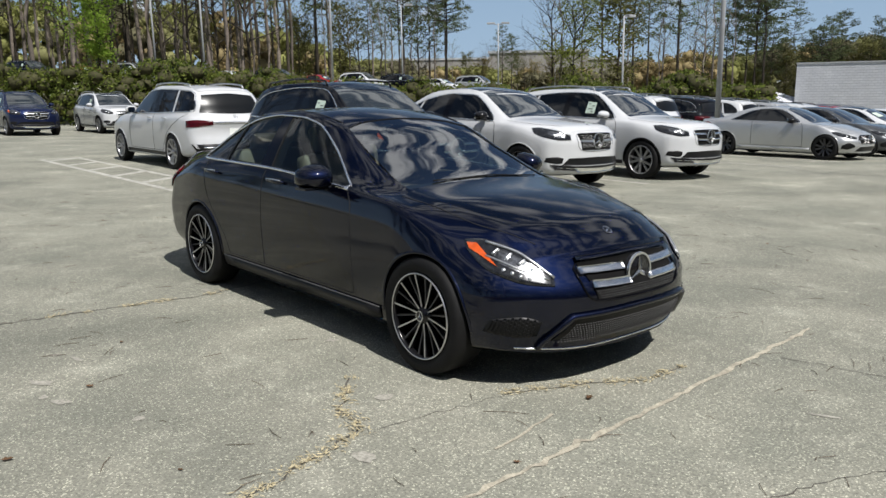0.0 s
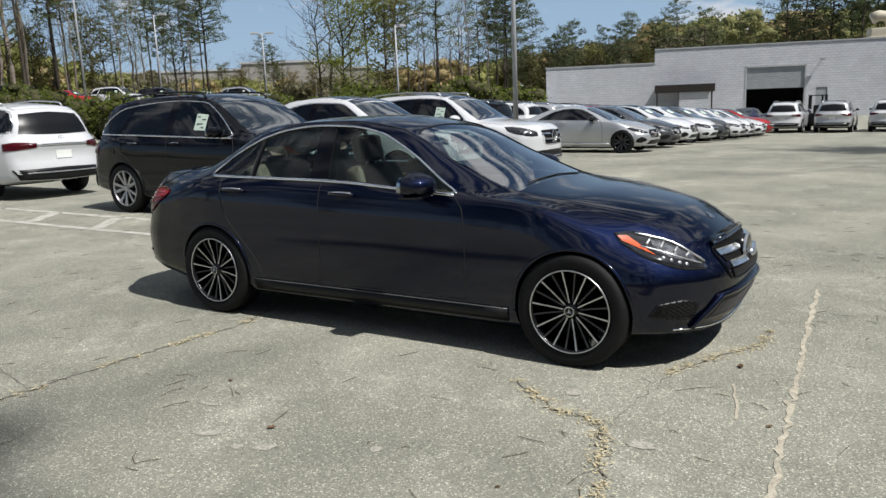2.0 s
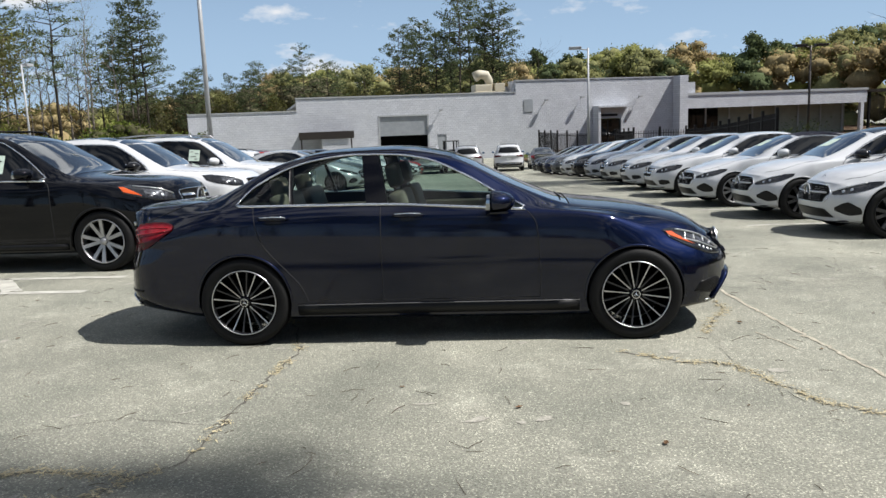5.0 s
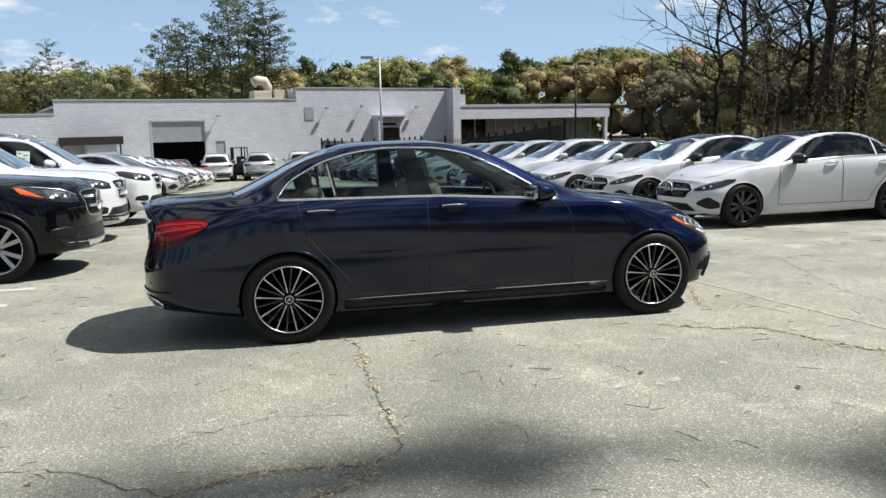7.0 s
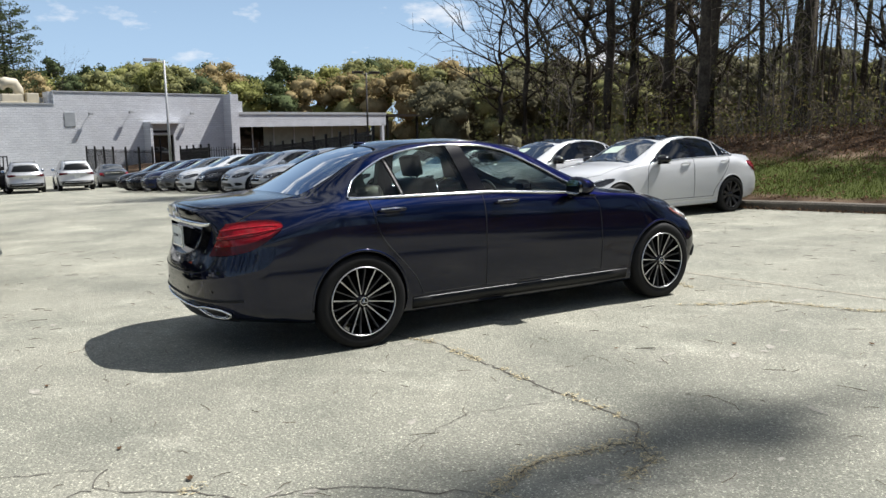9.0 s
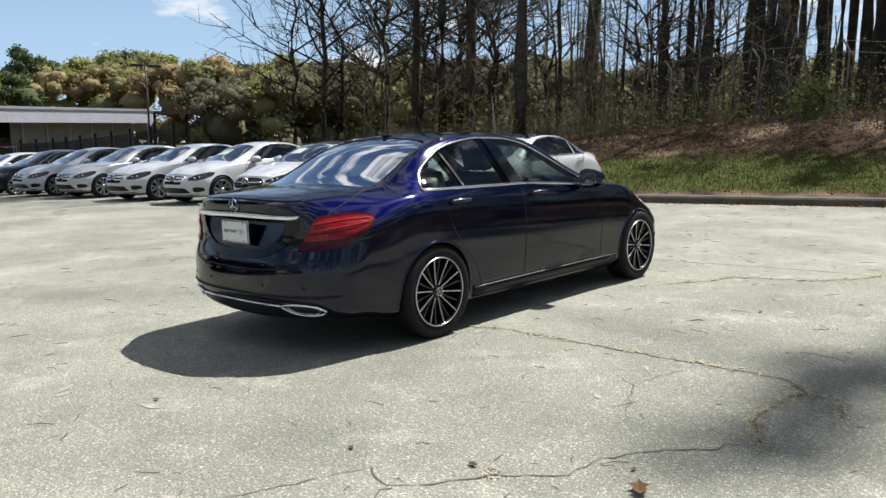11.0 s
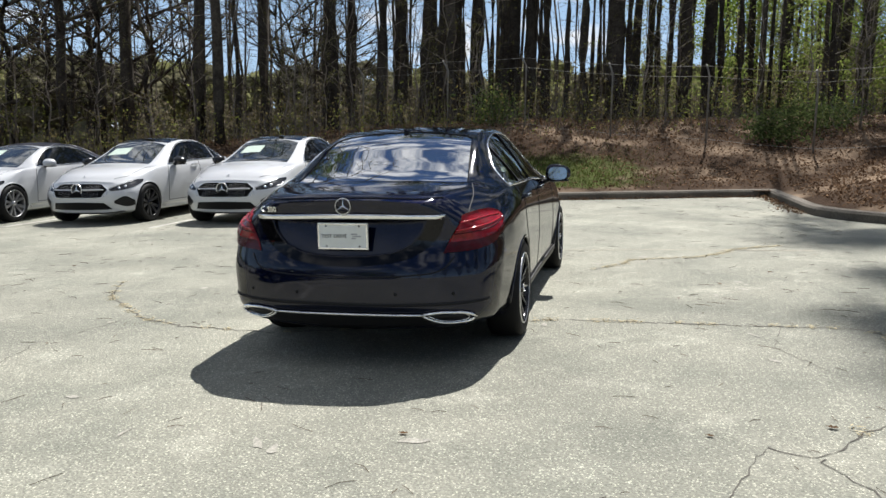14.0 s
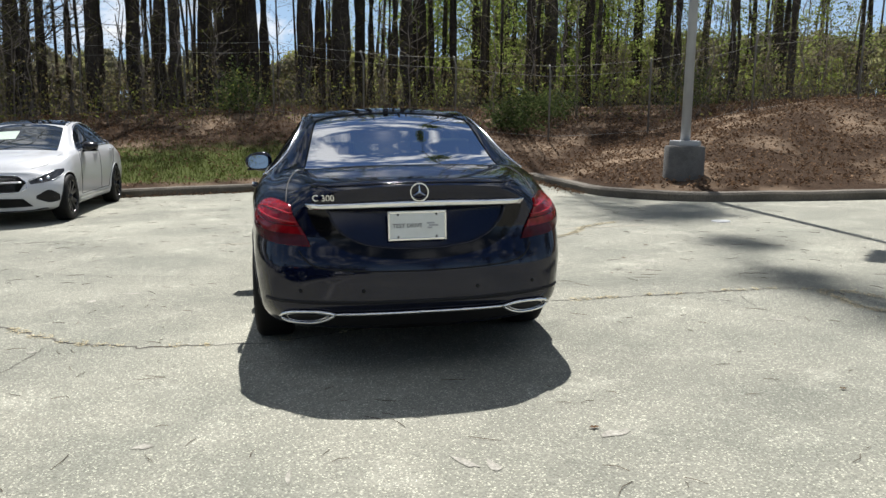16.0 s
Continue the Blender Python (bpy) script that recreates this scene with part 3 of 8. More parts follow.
def half_section(c, x, k, inset=0.0):
    """Points (y, z) of one half of the body at x, bottom middle to top middle."""
    zb, zs, zt = curve(c["bottom"], x), curve(c["shoulder"], x), curve(c["top"], x)
    w, yb, ye = curve(c["wide"], x), curve(c["belt"], x), curve(c["edge"], x)
    for d, r, cutin in ((x - c["rear"], 0.16, 0.12), (c["front"] - x, 0.10, 0.06)):
        if d < r:
            q = 1 - cutin * (1 - math.sqrt(max(0.0, 1 - (1 - d / r) ** 2)))
            w, yb, ye = w * q, yb * q, ye * q
    zr = zt - curve(c["drop"], x)
    zr = max(zr, zs + 0.006)
    zt = max(zt, zr + 0.006)
    span = zs - zb
    P = [(0, zb - 0.02), (w - 0.16, zb), (w - 0.045, zb + 0.05), (w - 0.02, zb + 0.16), (w, zb + span * 0.52), (w - 0.004, zs - 0.16), (w - 0.018, zs - 0.075),
         (yb, zs), (ye + (yb - ye) * 0.50, zs + (zr - zs) * 0.54), (ye, zr), (ye * 0.86, zr + (zt - zr) * 0.42), (ye * 0.45, zr + (zt - zr) * 0.86), (0, zt)]
    if inset:
        P = [(max(0.0, y - inset * (1 if 0 < i < 12 else 0)), z + (inset * 6 if i < 4 else (inset * 0.3 if i < 6 else -inset * 0.7))) for i, (y, z) in enumerate(P)]
        for i in range(1, len(P)):
            if P[i][1] <= P[i - 1][1] + 0.002:
                P[i] = (P[i][0], P[i - 1][1] + 0.002)
    out = []
    n = len(P)
    for i in range(n - 1):
        p0, p1, p2, p3 = P[max(i - 1, 0)], P[i], P[i + 1], P[min(i + 2, n - 1)]
        if i == 0:
            p0 = (-p2[0], p2[1])
        if i == n - 2:
            p3 = (-p1[0], p1[1])
        for s in range(k):
            t = s / k
            q = []
            for a in (0, 1):
                m1, m2 = (p2[a] - p0[a]) * 0.42, (p3[a] - p1[a]) * 0.42
                q.append((2 * t ** 3 - 3 * t * t + 1) * p1[a] + (t ** 3 - 2 * t * t + t) * m1 + (3 * t * t - 2 * t ** 3) * p2[a] + (t ** 3 - t * t) * m2)
            out.append((max(q[0], 0.0), q[1]))
    out.append(P[-1])
    out[0] = P[0]
    return out


def bent(c, v):
    """Rounds the nose and tail in plan and leans them back."""
    x, y, z = v
    f, r = c["front"], c["rear"]
    ay = abs(y) / 0.9
    if x > 0.9:
        s = smooth01(0.9, f, x)
        hood = curve(c["top"], f)
        x -= s * (c["bow"][0] * ay ** 3.0 + c["lean"][0] * smooth01(hood - 0.22, hood + 0.03, z) + 0.07 * (1 - smooth01(0.2, 0.40, z)))
    elif x < -1.2:
        s = smooth01(0, -1.2 - r, -1.2 - x)
        x += s * (c["bow"][1] * ay ** 3.2 + c["lean"][1] * smooth01(0.55, 0.78, z) - .035 * smooth01(.86, 1.0, z) * (1 - min(1, ay) ** 2) + 0.08 * (1 - smooth01(0.24, 0.40, z)))
    return (x, y, z)


def loft(c, n=72, k=3, x0=None, x1=None, inset=0.0, across=10):
    x0, x1 = (c["rear"] if x0 is None else x0), (c["front"] if x1 is None else x1)
    xs = []
    for i in range(n):
        t = i / (n - 1)
        xs.append(x0 + (x1 - x0) * (t - 0.12 * math.sin(2 * math.pi * t)))
    secs = [half_section(c, x, k, inset) for x in xs]
    m = len(secs[0]) - 1
    V, F = [], []
    ring = 2 * m
    for x, s in zip(xs, secs):
        V += [(x, y, z) for y, z in s] + [(x, -y, z) for y, z in s[m - 1:0:-1]]
    for i in range(n - 1):
        for j in range(ring):
            j2 = (j + 1) % ring
            F.append((i * ring + j, i * ring + j2, (i + 1) * ring + j2, (i + 1) * ring + j))
    for end in (0, n - 1):
        s, base = secs[end], end * ring
        rows = []
        for j in range(m + 1):
            if j in (0, m):
                rows.append([base + j])
                continue
            row = [base + j]
            for q in range(1, across):
                f = 1 - 2 * q / across
                V.append((xs[end], s[j][0] * f, s[j][1]))
                row.append(len(V) - 1)
            row.append(base + ring - j)
            rows.append(row)
        for j in range(m):
            a, b = rows[j], rows[j + 1]
            quads = []
            if len(a) == 1:
                quads = [(a[0], b[q], b[q + 1]) for q in range(across)]
            elif len(b) == 1:
                quads = [(a[q], b[0], a[q + 1]) for q in range(across)]
            else:
                quads = [(a[q], b[q], b[q + 1], a[q + 1]) for q in range(across)]
            F += quads if end == 0 else [tuple(reversed(q)) for q in quads]
    return [bent(c, v) for v in V], F


def carve(ob, bit, mat):
    """Takes a solid away from a mesh object for good."""
    cutter = mesh("cutter", bit[0], bit[1], mat, ob.parent)
    bm = bmesh.new()
    bm.from_mesh(cutter.data)
    bmesh.ops.recalc_face_normals(bm, faces=bm.faces[:])
    bm.to_mesh(cutter.data)
    bm.free()
    md = ob.modifiers.new("carve", "BOOLEAN")
    md.operation, md.solver, md.object = "DIFFERENCE", "EXACT", cutter
    md.material_mode = "TRANSFER"
    bpy.context.view_layer.update()
    dg = bpy.context.evaluated_depsgraph_get()
    me = bpy.data.meshes.new_from_object(ob.evaluated_get(dg))
    ob.modifiers.remove(md)
    old = ob.data
    ob.data = me
    bpy.data.meshes.remove(old)
    cm = cutter.data
    bpy.data.objects.remove(cutter)
    bpy.data.meshes.remove(cm)


def polyline(pts, n):
    """n points evenly along a smooth line through pts."""
    P = [Vector(p) for p in pts]
    if len(P) == 2:
        return [P[0].lerp(P[1], i / (n - 1)) for i in range(n)]
    fine = []
    for i in range(len(P) - 1):
        p0, p1, p2, p3 = P[max(i - 1, 0)], P[i], P[i + 1], P[min(i + 2, len(P) - 1)]
        for s in range(12):
            t = s / 12
            m1, m2 = (p2 - p0) * 0.4, (p3 - p1) * 0.4
            fine.append((2 * t ** 3 - 3 * t * t + 1) * p1 + (t ** 3 - 2 * t * t + t) * m1 + (3 * t * t - 2 * t ** 3) * p2 + (t ** 3 - t * t) * m2)
    fine.append(P[-1])
    L = [0.0]
    for a, b in zip(fine, fine[1:]):
        L.append(L[-1] + (b - a).length)
    out, j = [], 0
    for i in range(n):
        d = L[-1] * i / (n - 1)
        while j < len(L) - 2 and L[j + 1] < d:
            j += 1
        out.append(fine[j].lerp(fine[j + 1], (d - L[j]) / max(L[j + 1] - L[j], 1e-9)))
    return out


def onto(tree, p, d, off):
    """The place where a line through p along d meets the body from outside, lifted off by off."""
    d = Vector(d).normalized()
    hit, nrm, _, _ = tree.ray_cast(Vector(p) - d * 4, d)
    if hit is None:
        hit, nrm, _, _ = tree.find_nearest(Vector(p))
    if nrm.dot(d) > 0:
        nrm = -nrm
    return hit + nrm * off, nrm


def patch(tree, A, B, d, n=16, m=6, off=0.004, thick=0.0):
    """A sheet that lies on the body between two lines A and B seen along d."""
    A, B = polyline(A, n), polyline(B, n)
    V, N, F = [], [], []
    for i in range(n):
        for j in range(m):
            p, nr = onto(tree, A[i].lerp(B[i], j / (m - 1)), d, off)
            V.append(p)
            N.append(nr)
    for i in range(n - 1):
        for j in range(m - 1):
            F.append((i * m + j, i * m + j + 1, (i + 1) * m + j + 1, (i + 1) * m + j))
    q = F[len(F) // 2]
    nf = (V[q[1]] - V[q[0]]).cross(V[q[2]] - V[q[1]])
    if nf.dot(N[q[0]]) < 0:
        F = [tuple(reversed(f)) for f in F]
    if thick:
        rim = [i * m for i in range(n)] + [(n - 1) * m + j for j in range(1, m)] + [i * m + m - 1 for i in range(n - 2, -1, -1)] + [j for j in range(m - 2, 0, -1)]
        base = len(V)
        V += [V[i] - N[i] * thick for i in rim]
        r = len(rim)
        F += [(rim[i], rim[(i + 1) % r], base + (i + 1) % r, base + i) for i in range(r)]
    return [tuple(v) for v in V], F


def bead(tree, pts, d, radius, off=0.0, n=24, sides=6, closed=False, flat=1.0):
    """A thin rod that follows the body."""
    line = [onto(tree, p, d, off)[0] for p in polyline(pts, n)]
    return sweep(line, radius, sides, closed, flat)


def star(size, depth=0.006):
    """Three-pointed badge in a ring, in the y-z plane, facing +x."""
    ringv = lathe([(size, 0), (size * 0.985, depth), (size * 0.87, depth), (size * 0.85, 0)], 28, "x")
    V, F = [(depth * 1.6, 0, 0)], []
    for i in range(6):
        a = math.pi / 2 + math.pi * i / 3
        r = size * (0.9 if i % 2 == 0 else 0.14)
        V.append((depth * (0.4 if i % 2 == 0 else 0.9), r * math.cos(a), r * math.sin(a)))
    V.append((0, 0, 0))
    F = [(0, 1 + i, 1 + (i + 1) % 6) for i in range(6)]
    return joined(ringv, (V[:7], F))


def wheel_parts(root, x, y, side, c, style, name="wheel"):
    """A wheel: tyre, rim, spokes and hub."""
    R = c["radius"]
    rim = R * 0.735
    w = 0.115
    prof = [(rim * 0.97, -w + 0.02), (rim + 0.012, -w + 0.008), (R * 0.90, -w), (R * 0.975, -w * 0.86), (R, -w * 0.62), (R, w * 0.62), (R * 0.975, w * 0.86), (R * 0.90, w), (rim + 0.012, w - 0.008), (rim * 0.97, w - 0.02)]
    k = 48 if style == "multi" else 26
    wh = mesh(name, *lathe(prof, k), M["tyre"], root, "black tyre on an alloy rim", True)
    wh.matrix_basis = Matrix.Translation((x, y, R)) @ Matrix.Rotation(0 if side > 0 else math.pi, 4, "Z")
    barrel = lathe([(rim * 1.0, w - 0.012), (rim * 0.985, w - 0.004), (rim * 0.955, w - 0.004), (rim * 0.94, w - 0.02), (rim * 0.90, -w * 0.3), (rim * 0.9, -w)], k)
    if style == "multi":
        mesh("rim", *barrel, M["rim_black"], wh, "gloss black rim barrel", True)
        mesh("rim_lip", *lathe([(rim * 0.995, w - 0.009), (rim * 0.99, w - 0.0015), (rim * 0.968, w - 0.0015), (rim * 0.962, w - 0.008)], 48), M["alloy"], wh, "machined silver rim edge", True)
        for i in range(20):
            a0 = 2 * math.pi * (i + 0.4) / 20
            bright = i % 2 == 0
            V, F = [], []
            layers = ((.0038, 0.0, -.004), (.0068, -.004, -.040)) if bright else ((.0045, -.012, -.045),)
            for li, (hw, d0, d1) in enumerate(layers):
                base = len(V)
                for r, f in ((.040, 1.0), (rim * .5, .8), (rim * .955, 1.15)):
                    dish = w - .010 - .024 * (1 - (r / rim) ** 2)
                    for sgn in (-1, 1):
                        for dd in (d0, d1):
                            ca, sa = math.cos(a0), math.sin(a0)
                            V.append((r * ca - sgn * hw * f * sa, dish + dd, r * sa + sgn * hw * f * ca))
                for q in range(2):
                    b0, b1 = base + q * 4, base + (q + 1) * 4
                    F += [(b0, b0 + 2, b1 + 2, b1), (b0 + 1, b1 + 1, b1 + 3, b0 + 3), (b0, b1, b1 + 1, b0 + 1), (b0 + 2, b0 + 3, b1 + 3, b1 + 2)]
            sp = mesh("spoke", V, F, [M["alloy"], M["rim_black"]] if bright else M["rim_grey"], wh, "machined silver spoke" if bright else "dark grey spoke")
            if bright:
                for q in range(8, 16):
                    sp.data.polygons[q].material_index = 1
        mesh("brake_disc", *lathe([(0.05, 0.0), (rim * 0.72, 0.0), (rim * 0.72, 0.012), (0.05, 0.012)], 32), M["well"], wh, "dark brake disc", True)
    else:
        dark = style == "dark"
        mesh("rim", *barrel, M["rim_black"] if dark else M["silver_wheel"], wh, "black rim barrel" if dark else "silver alloy rim", True)
        V, F = [], []
        for i in range(10):
            a0 = 2 * math.pi * (i // 2) / 5 + (0.16 if i % 2 else -0.16)
            base = len(V)
            for r, a, f in ((0.04, a0, 1.0), (rim * 0.96, a0 + (0.10 if i % 2 else -0.10), 1.2)):
                dish = w - 0.012 - 0.03 * (1 - (r / rim) ** 2)
                for sgn in (-1, 1):
                    for dd in (0.0, -0.03):
                        px, pz = r * math.cos(a) - sgn * 0.019 * f * math.sin(a), r * math.sin(a) + sgn * 0.019 * f * math.cos(a)
                        V.append((px, dish + dd, pz))
            b0, b1 = base, base + 4
            F += [(b0, b0 + 2, b1 + 2, b1), (b0 + 1, b1 + 1, b1 + 3, b0 + 3), (b0, b1, b1 + 1, b0 + 1), (b0 + 2, b0 + 3, b1 + 3, b1 + 2)]
        mesh("spoke", V, F, M["rim_grey"] if dark else M["silver_wheel"], wh, "black alloy spokes" if dark else "silver alloy spokes")
        mesh("rim_back", *lathe([(0.02, 0.0), (rim * 0.93, 0.0), (rim * 0.93, 0.01)], 32), M["well"], wh, "dark brake and hub behind the spokes", True)
    if style == "multi":
        hb = star(.030, .003)
        mesh("hub_badge", *moved(hb, Matrix.Translation((0, w - .012, 0)) @ Matrix.Rotation(math.pi / 2, 4, "Z")), M["chrome"], wh, "round hub badge")
    mesh("hub_cap", *lathe([(0.001, w - 0.012), (0.030, w - 0.014), (0.036, w - 0.022), (0.05, w - 0.035), (0.058, w - 0.06)], 20), M["rim_black"] if style != "five" else M["silver_wheel"], wh, "hub cap with badge", True)
    return wh


def mirror_part(root, tree, x, y, z, s, mat, scale=1.0):
    """A door mirror on a short arm; s is its side."""
    bm = bmesh.new()
    bmesh.ops.create_uvsphere(bm, u_segments=20, v_segments=12, radius=1)
    for v in bm.verts:
        X, Y, Z = (math.copysign(abs(q) ** 0.8, q) for q in v.co)
        if X < 0:
            X *= 0.30
        v.co = Vector((X * 0.115 * (1 - 0.20 * Y) + 0.02, s * Y * 0.093, Z * 0.066 * (1 - 0.20 * Y) * (1 - 0.15 * max(X, 0)))) * scale
    if s < 0:
        bmesh.ops.reverse_faces(bm, faces=bm.faces[:])
    bm.verts.index_update()
    V, F = [tuple(v.co) for v in bm.verts], [tuple(q.index for q in f.verts) for f in bm.faces]
    bm.free()
    ob = mesh("door_mirror", V, F, mat, root, "", True)
    ob.matrix_basis = Matrix.Translation((x, y, z))
    k = scale
    outline = [(s * k * .068 * math.copysign(abs(math.cos(a)) ** .6, math.cos(a)), k * .047 * math.copysign(abs(math.sin(a)) ** .6, math.sin(a))) for a in np.linspace(0, 2 * math.pi, 25)[:-1]]
    n = len(outline)
    gv = [(-.020 * k + .10 * z1 - .012, y1, z1) for y1, z1 in outline] + [(-.008 * k, y1, z1) for y1, z1 in outline]
    gf = [tuple(range(n)), tuple(range(2 * n - 1, n - 1, -1))] + [(i, n + i, n + (i + 1) % n, (i + 1) % n) for i in range(n)]
    mesh("mirror_glass", gv, gf, M["mirror"], ob, "silvered mirror glass")
    lo, hi = sorted((-s * .075 * k, s * .08 * k))
    mesh("mirror_strip", *box(-0.01 * k, 0.095 * k, lo, hi, -0.060 * k, -0.048 * k, 0.004), M["rim_black"], ob, "black lower mirror edge")
    mesh("mirror_arm", *sweep([(.03, -s * .05 * k, -.045 * k), (.035, -s * .10 * k, -.058 * k), (.04, -s * .17 * k, -.062 * k)], [.018, .022, .026], 8, flat=1.3), M["trim"], ob, "black mirror arm", True)
    return ob

def letters(name, text, size, mat, parent, m, label="", depth=0.002):
    cu = bpy.data.curves.new(name, "FONT")
    cu.body, cu.size, cu.extrude, cu.align_x, cu.align_y = text, size, depth, "CENTER", "CENTER"
    tmp = new("lettering", cu)
    bpy.context.view_layer.update()
    me = bpy.data.meshes.new_from_object(tmp.evaluated_get(bpy.context.evaluated_depsgraph_get()))
    bpy.data.objects.remove(tmp)
    bpy.data.curves.remove(cu)
    me.materials.clear()
    me.materials.append(mat)
    ob = new(name, me)
    ob.parent, ob.matrix_basis = parent, m
    if label:
        ob["label"] = label
    return ob


def finish_body(ob, angle=32):
    bm = bmesh.new()
    bm.from_mesh(ob.data)
    bmesh.ops.recalc_face_normals(bm, faces=bm.faces[:])
    bm.to_mesh(ob.data)
    bm.free()
    ob.data.polygons.foreach_set("use_smooth", [True] * len(ob.data.polygons))
    ob.data.set_sharp_from_angle(angle=radians(angle))
    ob.data.update()


def arch_cutter(c, r, inner=0.52):
    """Round bars that open the wheel arches."""
    bits, n = [], 44
    for x in (c["wheel"], -c["wheel"]):
        for s in (1, -1):
            V = [(x + r * math.cos(2 * math.pi * i / n), s * y, c["radius"] + .005 + r * math.sin(2 * math.pi * i / n)) for y in (inner, 1.3) for i in range(n)]
            F = [(i, (i + 1) % n, n + (i + 1) % n, n + i) for i in range(n)] + [tuple(range(n)), tuple(range(2 * n - 1, n - 1, -1))]
            bits.append((V, F))
    return bits


def prism_y(top, bottom, n=18, half=1.3):
    """A bar across the car whose outline lies between two lines in x-z."""
    A, B = polyline([(x, 0, z) for x, z in top], n), polyline([(x, 0, z) for x, z in bottom], n)
    loop = A + B[::-1]
    k = len(loop)
    V = [(p.x, half, p.z) for p in loop] + [(p.x, -half, p.z) for p in loop]
    F = [(i, (i + 1) % k, k + (i + 1) % k, k + i) for i in range(k)]
    for i in range(n - 1):
        F.append((i + 1, i, k - 1 - i, k - 2 - i))
        F.append((k + i, k + i + 1, 2 * k - 2 - i, 2 * k - 1 - i))
    return V, F


def prism_z(loop, z0, z1):
    k = len(loop)
    V = [(x, y, z1) for x, y in loop] + [(x, y, z0) for x, y in loop]
    return V, [(i, (i + 1) % k, k + (i + 1) % k, k + i) for i in range(k)] + [tuple(range(k - 1, -1, -1)), tuple(range(k, 2 * k))]


SEDAN_DLO = {"arch": [(-1.465, 1.036), (-1.40, 1.122), (-1.28, 1.203), (-1.08, 1.298), (-.85, 1.352), (-.6, 1.375), (-.31, 1.368), (-.04, 1.322), (.13, 1.25), (.31, 1.157), (.47, 1.062), (.66, .966)],
             "sill": [(-1.465, 1.030), (-.42, 1.020), (.25, .984), (.66, .956)], "cuts": [(-1.45, -1.06, -1.445, -1.10), (-1.03, -.49, -1.075, -.545), (-.34, .63, -.43, .63)]}
COUPE_DLO = {"arch": [(-1.28, 1.0), (-1.05, 1.13), (-.75, 1.255), (-.3, 1.32), (.02, 1.30), (.38, 1.16), (.72, .965)],
             "sill": [(-1.28, .99), (.72, .953)], "cuts": [(-1.26, -.62, -1.26, -.55), (-.58, .70, -.50, .70)]}
SUV_DLO = {"arch": [(-2.14, 1.22), (-1.98, 1.42), (-1.6, 1.585), (-.5, 1.66), (.1, 1.63), (.42, 1.46), (.80, 1.15)],
           "sill": [(-2.14, 1.20), (.80, 1.125)], "cuts": [(-2.10, -1.60, -2.08, -1.42), (-1.50, -.62, -1.36, -.54), (-.46, .76, -.38, .76)]}
GLS_DLO = {"arch": [(-2.22, 1.22), (-2.16, 1.50), (-1.8, 1.62), (-.5, 1.66), (.1, 1.63), (.42, 1.46), (.80, 1.15)],
           "sill": [(-2.22, 1.20), (.80, 1.125)], "cuts": [(-2.20, -1.52, -2.20, -1.44), (-1.44, -.62, -1.36, -.54), (-.46, .76, -.38, .76)]}


def glass_lines(dlo, cut, s, pad=0.0):
    b0, b1, t0, t1 = cut
    n = 9
    A = [(t0 + (t1 - t0) * i / (n - 1), s, curve(dlo["arch"], t0 + (t1 - t0) * i / (n - 1)) - pad) for i in range(n)]
    B = [(b0 + (b1 - b0) * i / (n - 1), s, curve(dlo["sill"], b0 + (b1 - b0) * i / (n - 1)) + pad) for i in range(n)]
    B = [(x, y, min(z, a[2] - 0.004)) for (x, y, z), a in zip(B, A)]
    return A, B


def dlo_loop(dlo, s):
    x0, x1 = dlo["sill"][0][0], dlo["sill"][-1][0]
    n = 26
    xs = [x0 + (x1 - x0) * i / (n - 1) for i in range(n)]
    return [(x, s, curve(dlo["arch"], x)) for x in xs] + [(x, s, curve(dlo["sill"], x)) for x in xs[::-1][1:-1]]


